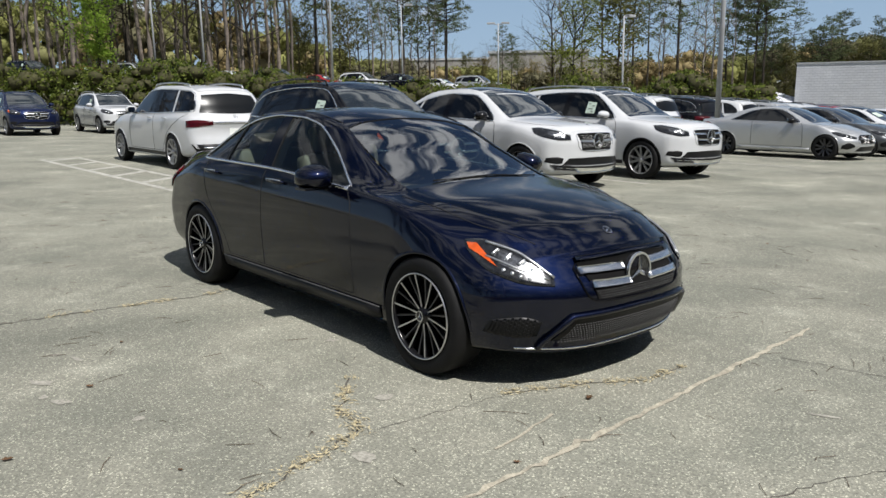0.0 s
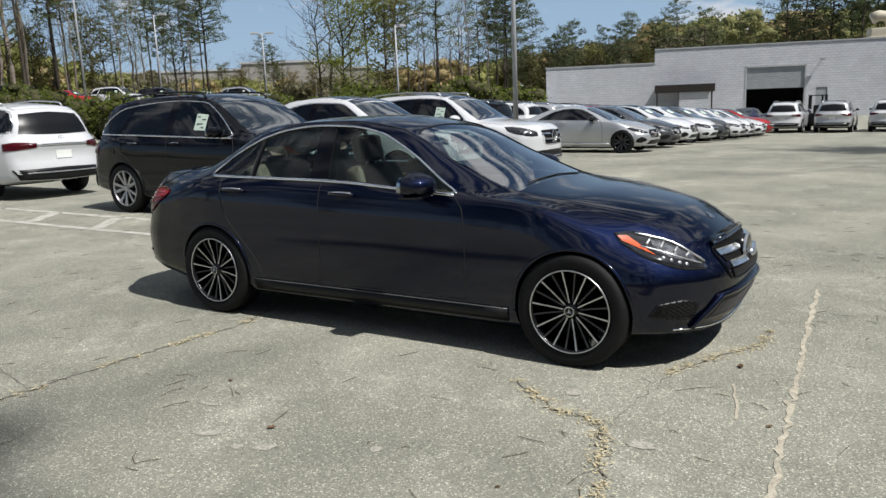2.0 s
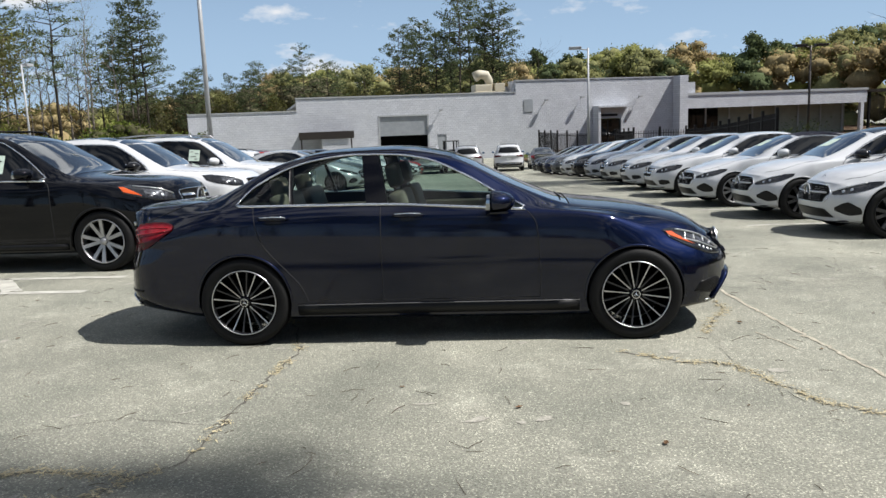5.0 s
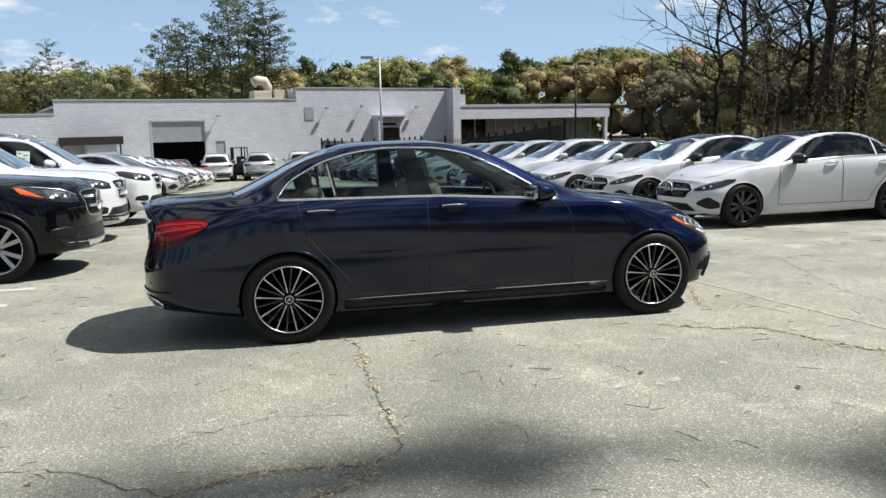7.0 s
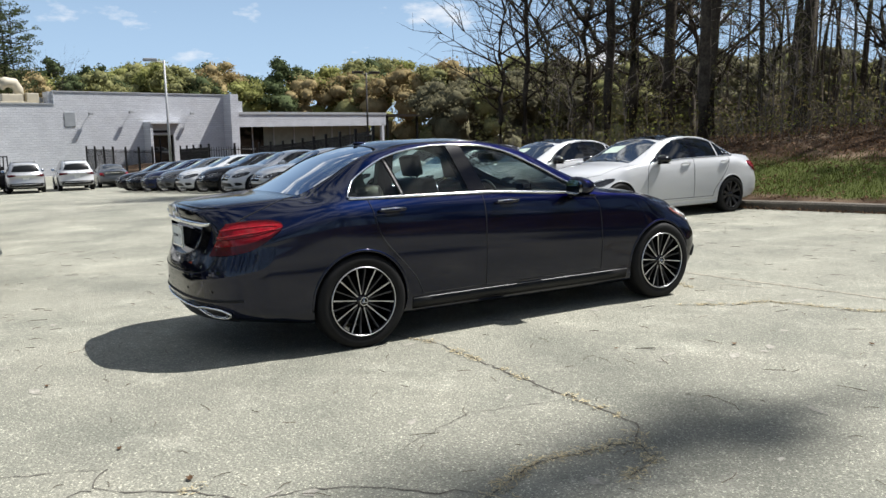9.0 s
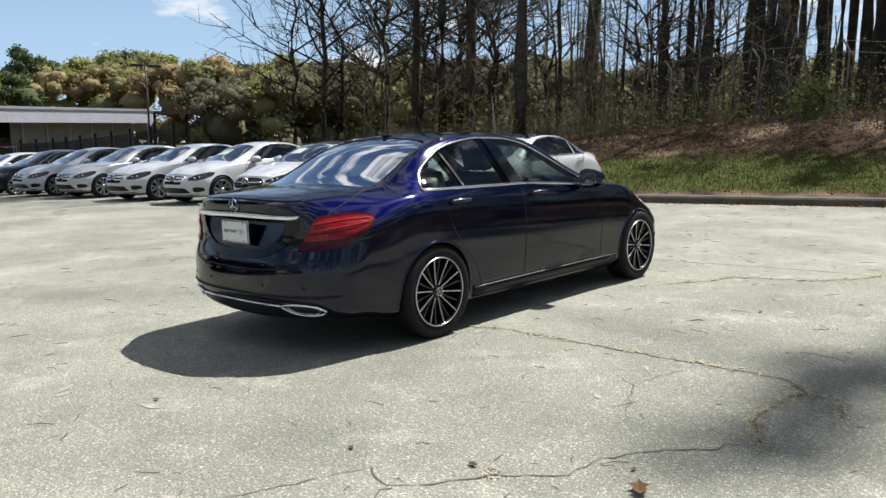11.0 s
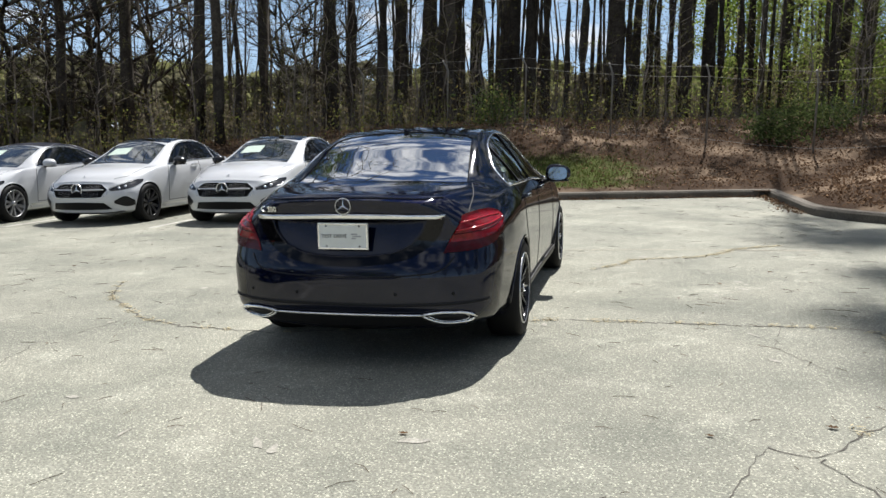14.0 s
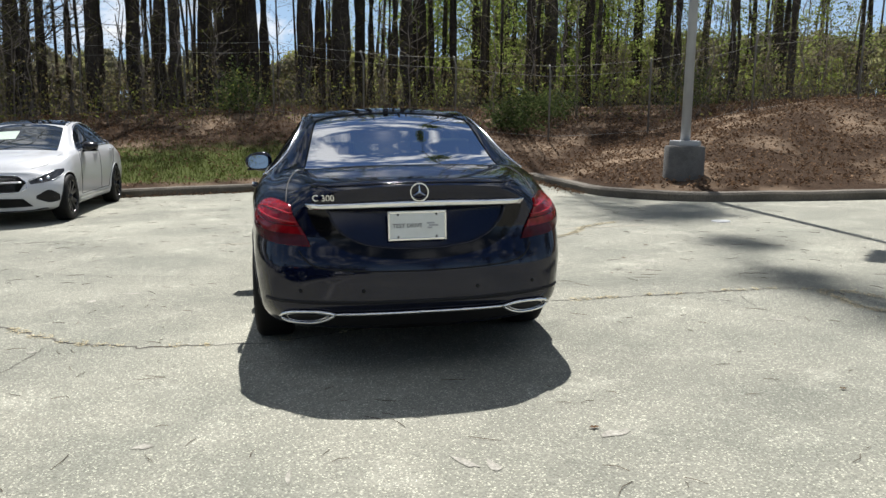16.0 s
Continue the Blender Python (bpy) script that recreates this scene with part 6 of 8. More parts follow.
# far end of the lane, tails towards us
for kd, col, x, y in (("small", "navy", -6.3, 46.5), ("suv", "white", -3.85, 45.5), ("suv", "silver", -1.3, 45.4), ("suv", "white", 1.35, 46.2), ("saloon", "black", -8.6, 48.5), ("saloon", "grey", 3.7, 48.5)):
    park(kd, x, y, 90, col, HUES[col] + " " + SHAPES[kd] + " parked by the workshop")
# far bays and the terrace
park("suvb", -32.0, 4.7, 0, "navy", "dark blue SUV parked before the hedge")
park("suv", -32.2, 8.3, 0, "white", "white SUV parked before the hedge")
line_up([("suv", "grey"), ("suvb", "black"), ("saloon", "red"), ("suv", "silver"), ("suvb", "grey"), ("saloon", "white"), ("suv", "black"), ("saloon", "red"), ("suv", "white"), ("suvb", "black"), ("saloon", "white"), ("suv", "silver")],
        -64.0, 9.0, 1.2, 3.6, 20, "parked on the far terrace", True)
line_up([("saloon", "white"), ("suv", "white"), ("saloon", "grey"), ("suv", "silver"), ("saloon", "white")], 22.0, 46.0, 3.0, 1.0, 100, "parked behind the iron fence", True)
# ---- workshop building ----
FA, FB = Vector((-17.24, 63.86, 0)), Vector((2.84, 69.85, 0))
FU = (FB - FA).normalized()
FM = Matrix.Translation(FA) @ Matrix.Rotation(math.atan2(FU.y, FU.x), 4, "Z")   # u along the front, v into the building
BASE = -2.30


def wall_with_holes(u0, u1, z0, z1, v0, v1, holes, parent, label):
    """A wall slab with rectangular openings (u0, u1, z0, z1) down to its foot."""
    ob = mesh("wall", *box(u0, u1, v0, v1, z0, z1), M["block"], parent, label)
    for a, b, c, d in holes:
        carve(ob, box(a, b, v0 - .5, v1 + .5, c - .5, d), M["block"])
    return ob


def workshop():
    shop = empty("workshop", "long white painted block workshop with flat parapets", "building", m=FM)
    wall_with_holes(0.0, 20.7, BASE, 3.98, 0.0, 0.3, [(7.5, 12.0, BASE, 2.12), (12.9, 13.78, BASE, 0.32)], shop, "white painted block wall")
    wall_with_holes(20.7, 37.2, BASE, 5.05, 0.0, 0.3, [(28.95, 31.6, BASE, 1.2)], shop, "white painted block wall, taller bay")
    mesh("wall", *box(-9.4, 0.0, 0.0, 0.3, BASE, 2.85), M["block"], shop, "white painted block wall, low bay")
    mesh("wall", *box(37.2, 38.1, -1.35, 0.3, BASE, 5.12), M["block"], shop, "end wall that stands forward")
    for u0, u1, z in ((-9.4, 0, 2.85), (0, 20.7, 3.98), (20.7, 37.2, 5.05)):
        mesh("coping", *box(u0 - .05, u1 + .05, -.06, .36, z, z + .09), M["cap"], shop, "metal coping")
    mesh("roof", *box(-9.4, 0, .3, 22, 2.3, 2.5), M["cap"], shop, "flat roof")
    mesh("roof", *box(0, 20.7, .3, 26, 3.4, 3.6), M["cap"], shop, "flat roof")
    mesh("roof", *box(20.7, 37.2, .3, 26, 3.3, 3.5), M["cap"], shop, "flat roof")
    mesh("side_wall", *box(-9.4, -9.1, .3, 22, BASE, 2.85), M["block"], shop)
    mesh("side_wall", *box(20.4, 20.7, .3, 1.4, 3.6, 5.05), M["block"], shop)
    # bay walls: the room's darkness is put into a near-black colour
    mesh("bay_back", *box(5, 15, 6, 6.2, BASE, 3.3), M["dark_room"], shop, "dark workshop interior")
    mesh("bay_side", *box(6.8, 7.0, .3, 6, BASE, 3.3), M["dark_room"], shop)
    mesh("bay_side", *box(12.5, 12.7, .3, 6, BASE, 3.3), M["dark_room"], shop)
    # roller door, mostly up
    rd = mesh("roller_door", *box(7.5, 12.0, .12, .17, 0.34, 2.12), M["steel_door"], shop, "grey roller door, half raised")
    for i in range(9):
        mesh("door_slat", *box(7.52, 11.98, .09, .13, .37 + .19 * i, .54 + .19 * i, .012), M["steel_door"], rd)
    mesh("door_frame", *joined(box(7.36, 7.5, -.03, .05, BASE, 2.25), box(12.0, 12.14, -.03, .05, BASE, 2.25), box(7.36, 12.14, -.03, .05, 2.12, 2.26)), M["cap"], shop, "grey door frame")
    mesh("service_door", *box(12.92, 13.76, .06, .11, BASE, .30, .01), M["steel_door"], shop, "grey steel service door")
    ent = mesh("entry_door", *box(29.0, 31.55, .2, .25, BASE, 1.15), M["dark_glass"], shop, "dark glass entry door")
    for u in (29.0, 30.25, 31.5):
        mesh("door_post", *box(u - .05, u + .05, .15, .28, BASE, 1.15), M["iron"], ent)
    mesh("entry_sign", *box(29.3, 31.2, -.04, 0, 1.42, 1.66, .01), M["iron"], shop, "dark sign panel over the entry")
    # entry canopy: two wing walls and a slab
    mesh("entry_canopy", *joined(box(28.6, 32.2, -1.4, 0, 2.25, 2.42), box(28.6, 28.85, -1.3, 0, BASE, 2.25)), M["block"], shop, "white canopy over the entry")
    aw = mesh("awning", *box(0.05, 4.8, -2.0, 0.0, .62, .75), M["pole_dark"], shop, "brown flat awning")
    for u in (.2, 4.6):
        mesh("awning_post", *box(u - .06, u + .06, -1.95, -1.83, BASE, .62), M["pole_dark"], aw)
    mesh("awning_edge", *box(0.0, 4.85, -2.06, -2.0, .35, 1.0), M["pole_dark"], aw, "brown fascia")
    mesh("store_box", *box(2.0, 4.3, -1.9, -.4, BASE, .35, .02), M["block"], shop, "white storage enclosure under the awning")
    mesh("wall_vent", *box(21.5, 22.4, -.05, 0, 2.1, 3.3, .01), M["steel_door"], shop, "grey louvred wall vent")
    for u, z in ((13.2, 2.55), (23.6, 3.15), (27.3, 3.3), (33.4, 3.2)):
        fl = mesh("flood_light", *box(u - .18, u + .18, -.62, -.35, z - .05, z + .12, .02), M["galv"], shop, "wall-mounted floodlight on an arm")
        mesh("lamp_arm", *sweep([(u, 0, z - .1), (u, -.3, z), (u, -.4, z + .02)], .03, 6), M["galv"], fl)
    # roof plant
    hv = mesh("roof_unit", *box(17.0, 18.7, 1.0, 2.6, 3.6, 4.85, .08), M["beige"], shop, "beige roof ventilation unit")
    mesh("unit_base", *box(16.8, 20.2, .9, 2.7, 3.6, 4.2, .04), M["beige"], hv)
    mesh("cowl", *sweep([(18.6, 1.8, 4.5), (18.6, 1.8, 5.25), (18.3, 1.8, 5.75), (17.7, 1.8, 5.85), (17.2, 1.8, 5.6)], [.42, .42, .46, .44, .5], 12), M["beige"], hv, "bent duct cowl", True)
    mesh("side_box", *box(19.0, 20.0, 1.1, 2.2, 4.2, 4.95, .06), M["beige"], hv)
    mesh("roof_unit", *box(20.0, 20.4, 1.4, 1.9, 3.6, 4.6, .04), M["galv"], shop, "small grey roof flue")
    # showroom wing beyond the end wall
    wing = empty("showroom", "low white showroom wing with a glazed front", "building", m=FM)
    mesh("fascia", *box(38.1, 62.5, 3.0, 3.3, 1.90, 3.45), M["block"], wing, "white fascia band")
    mesh("fascia_edge", *box(38.1, 62.6, 2.92, 3.0, 3.25, 3.5), M["cap"], wing)
    mesh("upper_wall", *box(38.1, 41.6, 3.3, 8, 3.45, 4.62), M["block"], wing)
    mesh("roof", *box(38.1, 62.5, 3.3, 16, 3.2, 3.35), M["cap"], wing, "flat roof")
    mesh("rear_wall", *box(38.1, 62.3, 6.1, 6.4, BASE, 2.15), M["rear_wall"], wing, "grey-green shaded wall")
    mesh("glazed_front", *box(38.1, 46.0, 6.0, 6.1, BASE, 2.15), M["dark_glass"], wing, "dark glazing")
    for i in range(9):
        mesh("mullion", *box(38.6 + 2.9 * i, 38.75 + 2.9 * i, 5.9, 6.0, BASE, 2.15), M["cap"], wing)
    for u in (39.0, 62.0):
        mesh("column", *box(u - .2, u + .2, 3.0, 3.4, BASE, 2.15), M["block"], wing)
    can = mesh("canopy", *box(60.5, 70.0, 4, 14, 3.05, 3.35), M["pole_dark"], wing, "thin dark canopy")
    for u in (64.0, 69.5):
        mesh("canopy_post", *box(u - .12, u + .12, 4.2, 4.45, BASE, 3.05), M["iron"], can)


workshop()


def iron_fence(runs):
    """Black picket fence from the workshop wall round the showroom yard and along the row."""
    fence = empty("iron_fence", "tall black iron picket fence round the showroom yard", "fence")
    picket = None
    for run in runs:
        P = [Vector((x, y, 0)) for x, y in run]
        for a, b in zip(P, P[1:]):
            L = (b - a).length
            n = max(1, round(L / 2.3))
            turn = math.atan2(b.y - a.y, b.x - a.x)
            for i in range(n + (b is P[-1])):
                p = a.lerp(b, i / n)
                z = gz(p.x, p.y)
                mesh("fence_post", *box(-.06, .06, -.06, .06, -.2, 2.55, .008), M["iron"], fence, m=Matrix.Translation((p.x, p.y, z)) @ Matrix.Rotation(turn, 4, "Z"))
            for h in (.28, 2.12):
                q = [Vector((p.x, p.y, gz(p.x, p.y) + h)) for p in (a, b)]
                mesh("fence_rail", *sweep(q, .022, 4), M["iron"], fence)
            k = int(L / .165)
            for i in range(1, k):
                p = a.lerp(b, i / k)
                if picket is None:
                    picket = mesh("picket", *box(-.017, .017, -.017, .017, .12, 2.32), M["iron"], fence)
                    o = picket
                else:
                    o = new("picket", picket.data)
                    o.parent = fence
                o.location = (p.x, p.y, gz(p.x, p.y))


iron_fence([[(4.6, 67.3), (5.8, 61.0), (7.7, 55.2)], [(10.0, 56.5), (9.7, 46.8), (13.2, 47.1), (13.1, 42.0), (12.5, 33.5), (11.9, 26.5)]])


def hip_building():
    c = (-31.5, 57.5)
    m = Matrix.Translation((c[0], c[1], gz(*c))) @ Matrix.Rotation(radians(16), 4, "Z")
    b = empty("low_pavilion", "low white pavilion with a hipped pale roof", "building", m=m)
    mesh("wall", *box(-5.5, 5.5, 0, 8, -.3, 1.9), M["block"], b)
    V = [(-6, -.5, 1.9), (6, -.5, 1.9), (6, 8.5, 1.9), (-6, 8.5, 1.9), (-3, 3.5, 3.1), (3, 3.5, 3.1), (-6, -.5, 1.75), (6, -.5, 1.75), (6, 8.5, 1.75), (-6, 8.5, 1.75)]
    F = [(0, 1, 5, 4), (1, 2, 5), (2, 3, 4, 5), (3, 0, 4), (6, 7, 1, 0), (7, 8, 2, 1), (8, 9, 3, 2), (9, 6, 0, 3), (9, 8, 7, 6)]
    mesh("roof", V, F, M["block"], b, "pale hipped roof")
    for i in range(4):
        mesh("window", *box(-4.6 + 2.5 * i, -3.0 + 2.5 * i, -.04, .02, .5, 1.6, .02), M["dark_glass"], b)


hip_building()

# ---- trees ----
def leaf_material(name, a, b, through=0.35):
    """Leaves: colour varies from leaf to leaf, and some light passes through."""
    m = bpy.data.materials.new(name)
    m.use_nodes = True
    nt, ln = m.node_tree.nodes, m.node_tree.links
    nt.clear()
    o = nt.new("ShaderNodeOutputMaterial")
    ge = nt.new("ShaderNodeNewGeometry")
    oi = nt.new("ShaderNodeObjectInfo")
    r = nt.new("ShaderNodeValToRGB")
    r.color_ramp.elements[0].color, r.color_ramp.elements[1].color = (*a, 1), (*b, 1)
    ln.new(ge.outputs["Random Per Island"], r.inputs["Fac"])
    hs = nt.new("ShaderNodeHueSaturation")
    mr = nt.new("ShaderNodeMapRange")
    mr.inputs["To Min"].default_value, mr.inputs["To Max"].default_value = 0.75, 1.25
    ln.new(oi.outputs["Random"], mr.inputs["Value"])
    ln.new(mr.outputs["Result"], hs.inputs["Value"])
    ln.new(r.outputs["Color"], hs.inputs["Color"])
    d, t, mx = nt.new("ShaderNodeBsdfDiffuse"), nt.new("ShaderNodeBsdfTranslucent"), nt.new("ShaderNodeMixShader")
    mx.inputs["Fac"].default_value = through
    for s in (d, t):
        ln.new(hs.outputs["Color"], s.inputs["Color"])
    ln.new(d.outputs[0], mx.inputs[1])
    ln.new(t.outputs[0], mx.inputs[2])
    ln.new(mx.outputs[0], o.inputs["Surface"])
    return m


M["needles"] = leaf_material("pine_needles", (0.034, 0.052, 0.020), (0.12, 0.15, 0.055))
M["pine_pads"] = leaf_material("dark_needle_pads", (0.045, 0.062, 0.030), (0.135, 0.158, 0.078), 0.4)
M["spring"] = leaf_material("spring_leaves", (0.13, 0.155, 0.036), (0.22, 0.25, 0.06), 0.55)
# colour raised to stand in for sun on the leaves
M["bright_leaf"] = leaf_material("bright_leaves", (0.13, 0.21, 0.03), (0.25, 0.35, 0.06), 0.55)
M["olive"] = leaf_material("olive_leaves", (0.07, 0.073, 0.026), (0.135, 0.13, 0.048), 0.45)
M["rust"] = leaf_material("budding_twigs", (0.135, 0.11, 0.048), (0.205, 0.17, 0.07))
M["shrub"] = leaf_material("shrub_leaves", (0.03, 0.05, 0.012), (0.11, 0.14, 0.03))
M["hedge"] = leaf_material("hedge_leaves", (0.05, 0.075, 0.018), (0.16, 0.19, 0.045))
M["twig"] = material("grey_twigs", (0.13, 0.11, 0.09), 0.95, var=0.4)


def leaves(rng, centres, per, spread, size, thin=1.0):
    """Small folded leaf sheets scattered about the centres."""
    V, F = [], []
    for c in centres:
        for _ in range(per):
            p = Vector(c) + Vector((rng.gauss(0, spread), rng.gauss(0, spread), rng.gauss(0, spread * 0.75)))
            a = Vector((rng.uniform(-1, 1), rng.uniform(-1, 1), rng.uniform(-0.7, 0.7))).normalized()
            b = a.cross(Vector((rng.uniform(-1, 1), rng.uniform(-1, 1), rng.uniform(-1, 1)))).normalized()
            s = size * rng.uniform(0.55, 1.4)
            n = len(V)
            V += [p - a * s, p + b * s * 0.5 * thin, p + a * s, p - b * s * 0.45 * thin]
            F.append((n, n + 1, n + 2, n + 3))
    return [tuple(v) for v in V], F


def limbs(rng, height, r0, start, count, reach, rise, sub, sides=7, lean=0.0, wob=0.25, subreach=0.45, twigs=2):
    """Trunk and limbs of a tree as one mesh, and the places of its twig ends."""
    bits, tips = [], []
    la = rng.uniform(0, 6.28)
    n = 10
    trunk = []
    for i in range(n + 1):
        t = i / n
        trunk.append(Vector((lean * t * t * height * math.cos(la) + wob * t * rng.uniform(-1, 1), lean * t * t * height * math.sin(la) + wob * t * rng.uniform(-1, 1), height * t - 0.3 * (i == 0))))
    rad = [r0 * (1.35 if i == 0 else 1.0) * (1 - 0.86 * (i / n) ** 1.1) for i in range(n + 1)]
    bits.append(sweep(trunk, rad, sides + 2))

    def on_trunk(t):
        q = t * n
        i = min(int(q), n - 1)
        return trunk[i].lerp(trunk[i + 1], q - i), rad[i] + (rad[i + 1] - rad[i]) * (q - i)

    for b in range(count):
        t = start + (0.985 - start) * ((b + rng.random()) / count)
        p, r = on_trunk(t)
        a = b * 2.4 + rng.uniform(-0.5, 0.5)
        env = math.sin(math.pi * min(1.0, 0.12 + 0.88 * (1 - (t - start) / (1 - start)))) ** 0.6 if sub else (1 - 0.75 * (t - start) / (1 - start))
        L = reach * max(0.25, env) * rng.uniform(0.7, 1.2)
        d = Vector((math.cos(a), math.sin(a), rise * rng.uniform(0.5, 1.5))).normalized()
        pts, q = [p], p.copy()
        m = 5
        for j in range(m):
            d = (d + Vector((rng.uniform(-1, 1), rng.uniform(-1, 1), rng.uniform(-0.7, 0.9))) * 0.22).normalized()
            q = q + d * (L / m)
            pts.append(q.copy())
        rb = min(r * 0.6, 0.016 + L * 0.019)
        bits.append(sweep(pts, [rb * (1 - 0.8 * j / m) for j in range(m + 1)], 4 if L < 3 else 5))
        tips += pts[2:]
        for s in range(sub):
            j = rng.randint(1, m)
            o = pts[j]
            dd = (d + Vector((rng.uniform(-1, 1), rng.uniform(-1, 1), rng.uniform(-0.6, 1)))).normalized()
            l2 = L * subreach * rng.uniform(0.5, 1.2)
            e1 = o + dd * l2 * 0.5 + Vector((rng.uniform(-1, 1), rng.uniform(-1, 1), rng.uniform(-1, 1))) * l2 * 0.12
            e2 = o + dd * l2 + Vector((rng.uniform(-1, 1), rng.uniform(-1, 1), rng.uniform(-1, 1))) * l2 * 0.2
            bits.append(sweep([o, e1, e2], [rb * 0.45, rb * 0.3, rb * 0.1], 3))
            tips += [e1, e2]
            for _ in range(twigs):
                e3 = e2 + (dd + Vector((rng.uniform(-1, 1), rng.uniform(-1, 1), rng.uniform(-1, 1)))).normalized() * l2 * 0.5
                bits.append(sweep([e1.lerp(e2, rng.random()), e3], [rb * 0.22, rb * 0.06], 3))
                tips.append(e3)
    return joined(*bits), tips


def tufts(npr, centres, radii, per, size, thin=0.5):
    """Small leaf sheets in clumps: per sheets round each centre, inside its radii, denser towards the skin."""
    C, R = np.repeat(np.asarray(centres, float), per, 0), np.repeat(np.asarray(radii, float), per, 0)
    n = len(C)
    u = npr.normal(size=(n, 3))
    u /= np.linalg.norm(u, axis=1)[:, None]
    p = C + u * R * (npr.random_sample((n, 1)) ** 0.3) * npr.uniform(0.75, 1.15, (n, 1))
    a = npr.normal(size=(n, 3))
    a /= np.linalg.norm(a, axis=1)[:, None]
    b = np.cross(a, npr.normal(size=(n, 3)))
    b /= np.linalg.norm(b, axis=1)[:, None] + 1e-9
    sz = size * npr.uniform(0.55, 1.4, (n, 1))
    V = np.stack([p - a * sz, p + b * sz * thin, p + a * sz, p - b * sz * thin * 0.9], 1).reshape(-1, 3)
    return V.tolist(), np.arange(4 * n).reshape(-1, 4).tolist()


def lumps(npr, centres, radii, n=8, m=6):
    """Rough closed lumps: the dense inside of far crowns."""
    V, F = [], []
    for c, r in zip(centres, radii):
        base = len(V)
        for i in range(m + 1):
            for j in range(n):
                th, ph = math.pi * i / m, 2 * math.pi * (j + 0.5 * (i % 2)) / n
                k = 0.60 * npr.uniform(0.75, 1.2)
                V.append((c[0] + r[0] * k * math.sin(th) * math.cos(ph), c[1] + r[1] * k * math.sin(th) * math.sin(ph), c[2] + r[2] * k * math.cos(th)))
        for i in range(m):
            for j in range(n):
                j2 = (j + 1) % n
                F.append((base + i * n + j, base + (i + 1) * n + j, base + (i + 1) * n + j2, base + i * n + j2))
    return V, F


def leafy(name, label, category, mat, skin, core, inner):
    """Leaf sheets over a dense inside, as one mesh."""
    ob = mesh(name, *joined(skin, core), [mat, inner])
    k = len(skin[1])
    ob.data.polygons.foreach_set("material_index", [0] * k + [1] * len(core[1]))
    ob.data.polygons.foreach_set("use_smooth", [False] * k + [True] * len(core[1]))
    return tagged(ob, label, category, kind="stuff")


# hedge inside: shade between the leaves given as a darker colour
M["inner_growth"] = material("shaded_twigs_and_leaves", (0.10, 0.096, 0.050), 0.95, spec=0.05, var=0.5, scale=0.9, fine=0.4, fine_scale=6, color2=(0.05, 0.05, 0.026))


def pine_kind(label, seed, height, r0, start, count, reach, pad=1.0, per=46, size=0.17):
    """A pine: straight trunk, level boughs and flat dark pads of needles with gaps between them."""
    npr, rng = np.random.RandomState(seed), random.Random(seed)
    n = 9
    trunk = [Vector((0.02 * height * (i / n) * rng.uniform(-.5, .5), 0.02 * height * (i / n) * rng.uniform(-.5, .5), height * i / n - 0.3 * (i == 0))) for i in range(n + 1)]
    bits = [sweep(trunk, [r0 * (1.3 if i == 0 else 1.0) * (1 - 0.85 * i / n) for i in range(n + 1)], 7)]
    C, R = [], []
    for b in range(count):
        t = start + (0.99 - start) * (b + rng.random()) / count
        i = min(int(t * n), n - 1)
        o = trunk[i].lerp(trunk[i + 1], t * n - i)
        a = b * 2.4 + rng.uniform(-.6, .6)
        q = (t - start) / (1 - start)
        L = reach * (0.30 + 0.95 * math.sin(math.pi * min(1, 0.22 + 0.74 * q)) ** 1.2) * rng.uniform(.55, 1.15)
        d = Vector((math.cos(a), math.sin(a), rng.uniform(0.0, .45)))
        mid, e = o + d * L * .5 + Vector((0, 0, rng.uniform(-.2, .1))), o + d * L
        bits.append(sweep([o, mid, e], [0.02 + L * .016, 0.015 + L * .01, .01], 4))
        for f in ((1.0, .62) if L > 1.3 else (1.0,)):
            c = o.lerp(e, f) + Vector((rng.uniform(-.3, .3), rng.uniform(-.3, .3), rng.uniform(0, .3)))
            w = pad * rng.uniform(.65, 1.25)
            C.append(tuple(c))
            R.append((w, w, w * rng.uniform(.42, .7)))
    root = empty("pine_tree", label, "tree", "trees")
    mesh("trunk", *joined(*bits), M["bark"], root, "", True)
    cr = mesh("crown", *tufts(npr, C, R, per, size, 0.42), M["pine_pads"], root, "crown of flat needle pads")
    cr["kind"] = "stuff"
    return root


def tree_kind(name, label, seed, height, r0, start, count, reach, rise, sub, leaf, per, spread, size, bark="bark", lean=0.0, thin=1.0, every=1, wob=0.25, group="trees", twigs=2):
    rng = random.Random(seed)
    wood, tips = limbs(rng, height, r0, start, count, reach, rise, sub, lean=lean, wob=wob, twigs=twigs)
    root = empty(name, label, "tree", group)
    mesh("trunk", *wood, M[bark], root, "", True)
    if per:
        cr = mesh("crown", *leaves(rng, tips[::every], per, spread, size, thin), M[leaf], root, "crown of small leaves")
        cr["kind"] = "stuff"
    return root


T = {}
T["pine"] = [tree_kind("pine_tree", "tall pine with a bare dark trunk and high crown", 11 + i, 29 + 1.5 * i, 0.23 + 0.03 * i, 0.64, 26, 3.0, 0.25, 0, "needles", 9, 0.42, 0.26, thin=0.5, wob=0.18) for i in range(3)]
T["far_pine"] = [tree_kind("pine_tree", "pine with a ragged dark green crown", 31 + i, 17 + 2.5 * i, 0.20, 0.30 + 0.08 * i, 36, 4.3, 0.18, 0, "needles", 18, 0.60, 0.32, thin=0.6, wob=0.3) for i in range(4)]
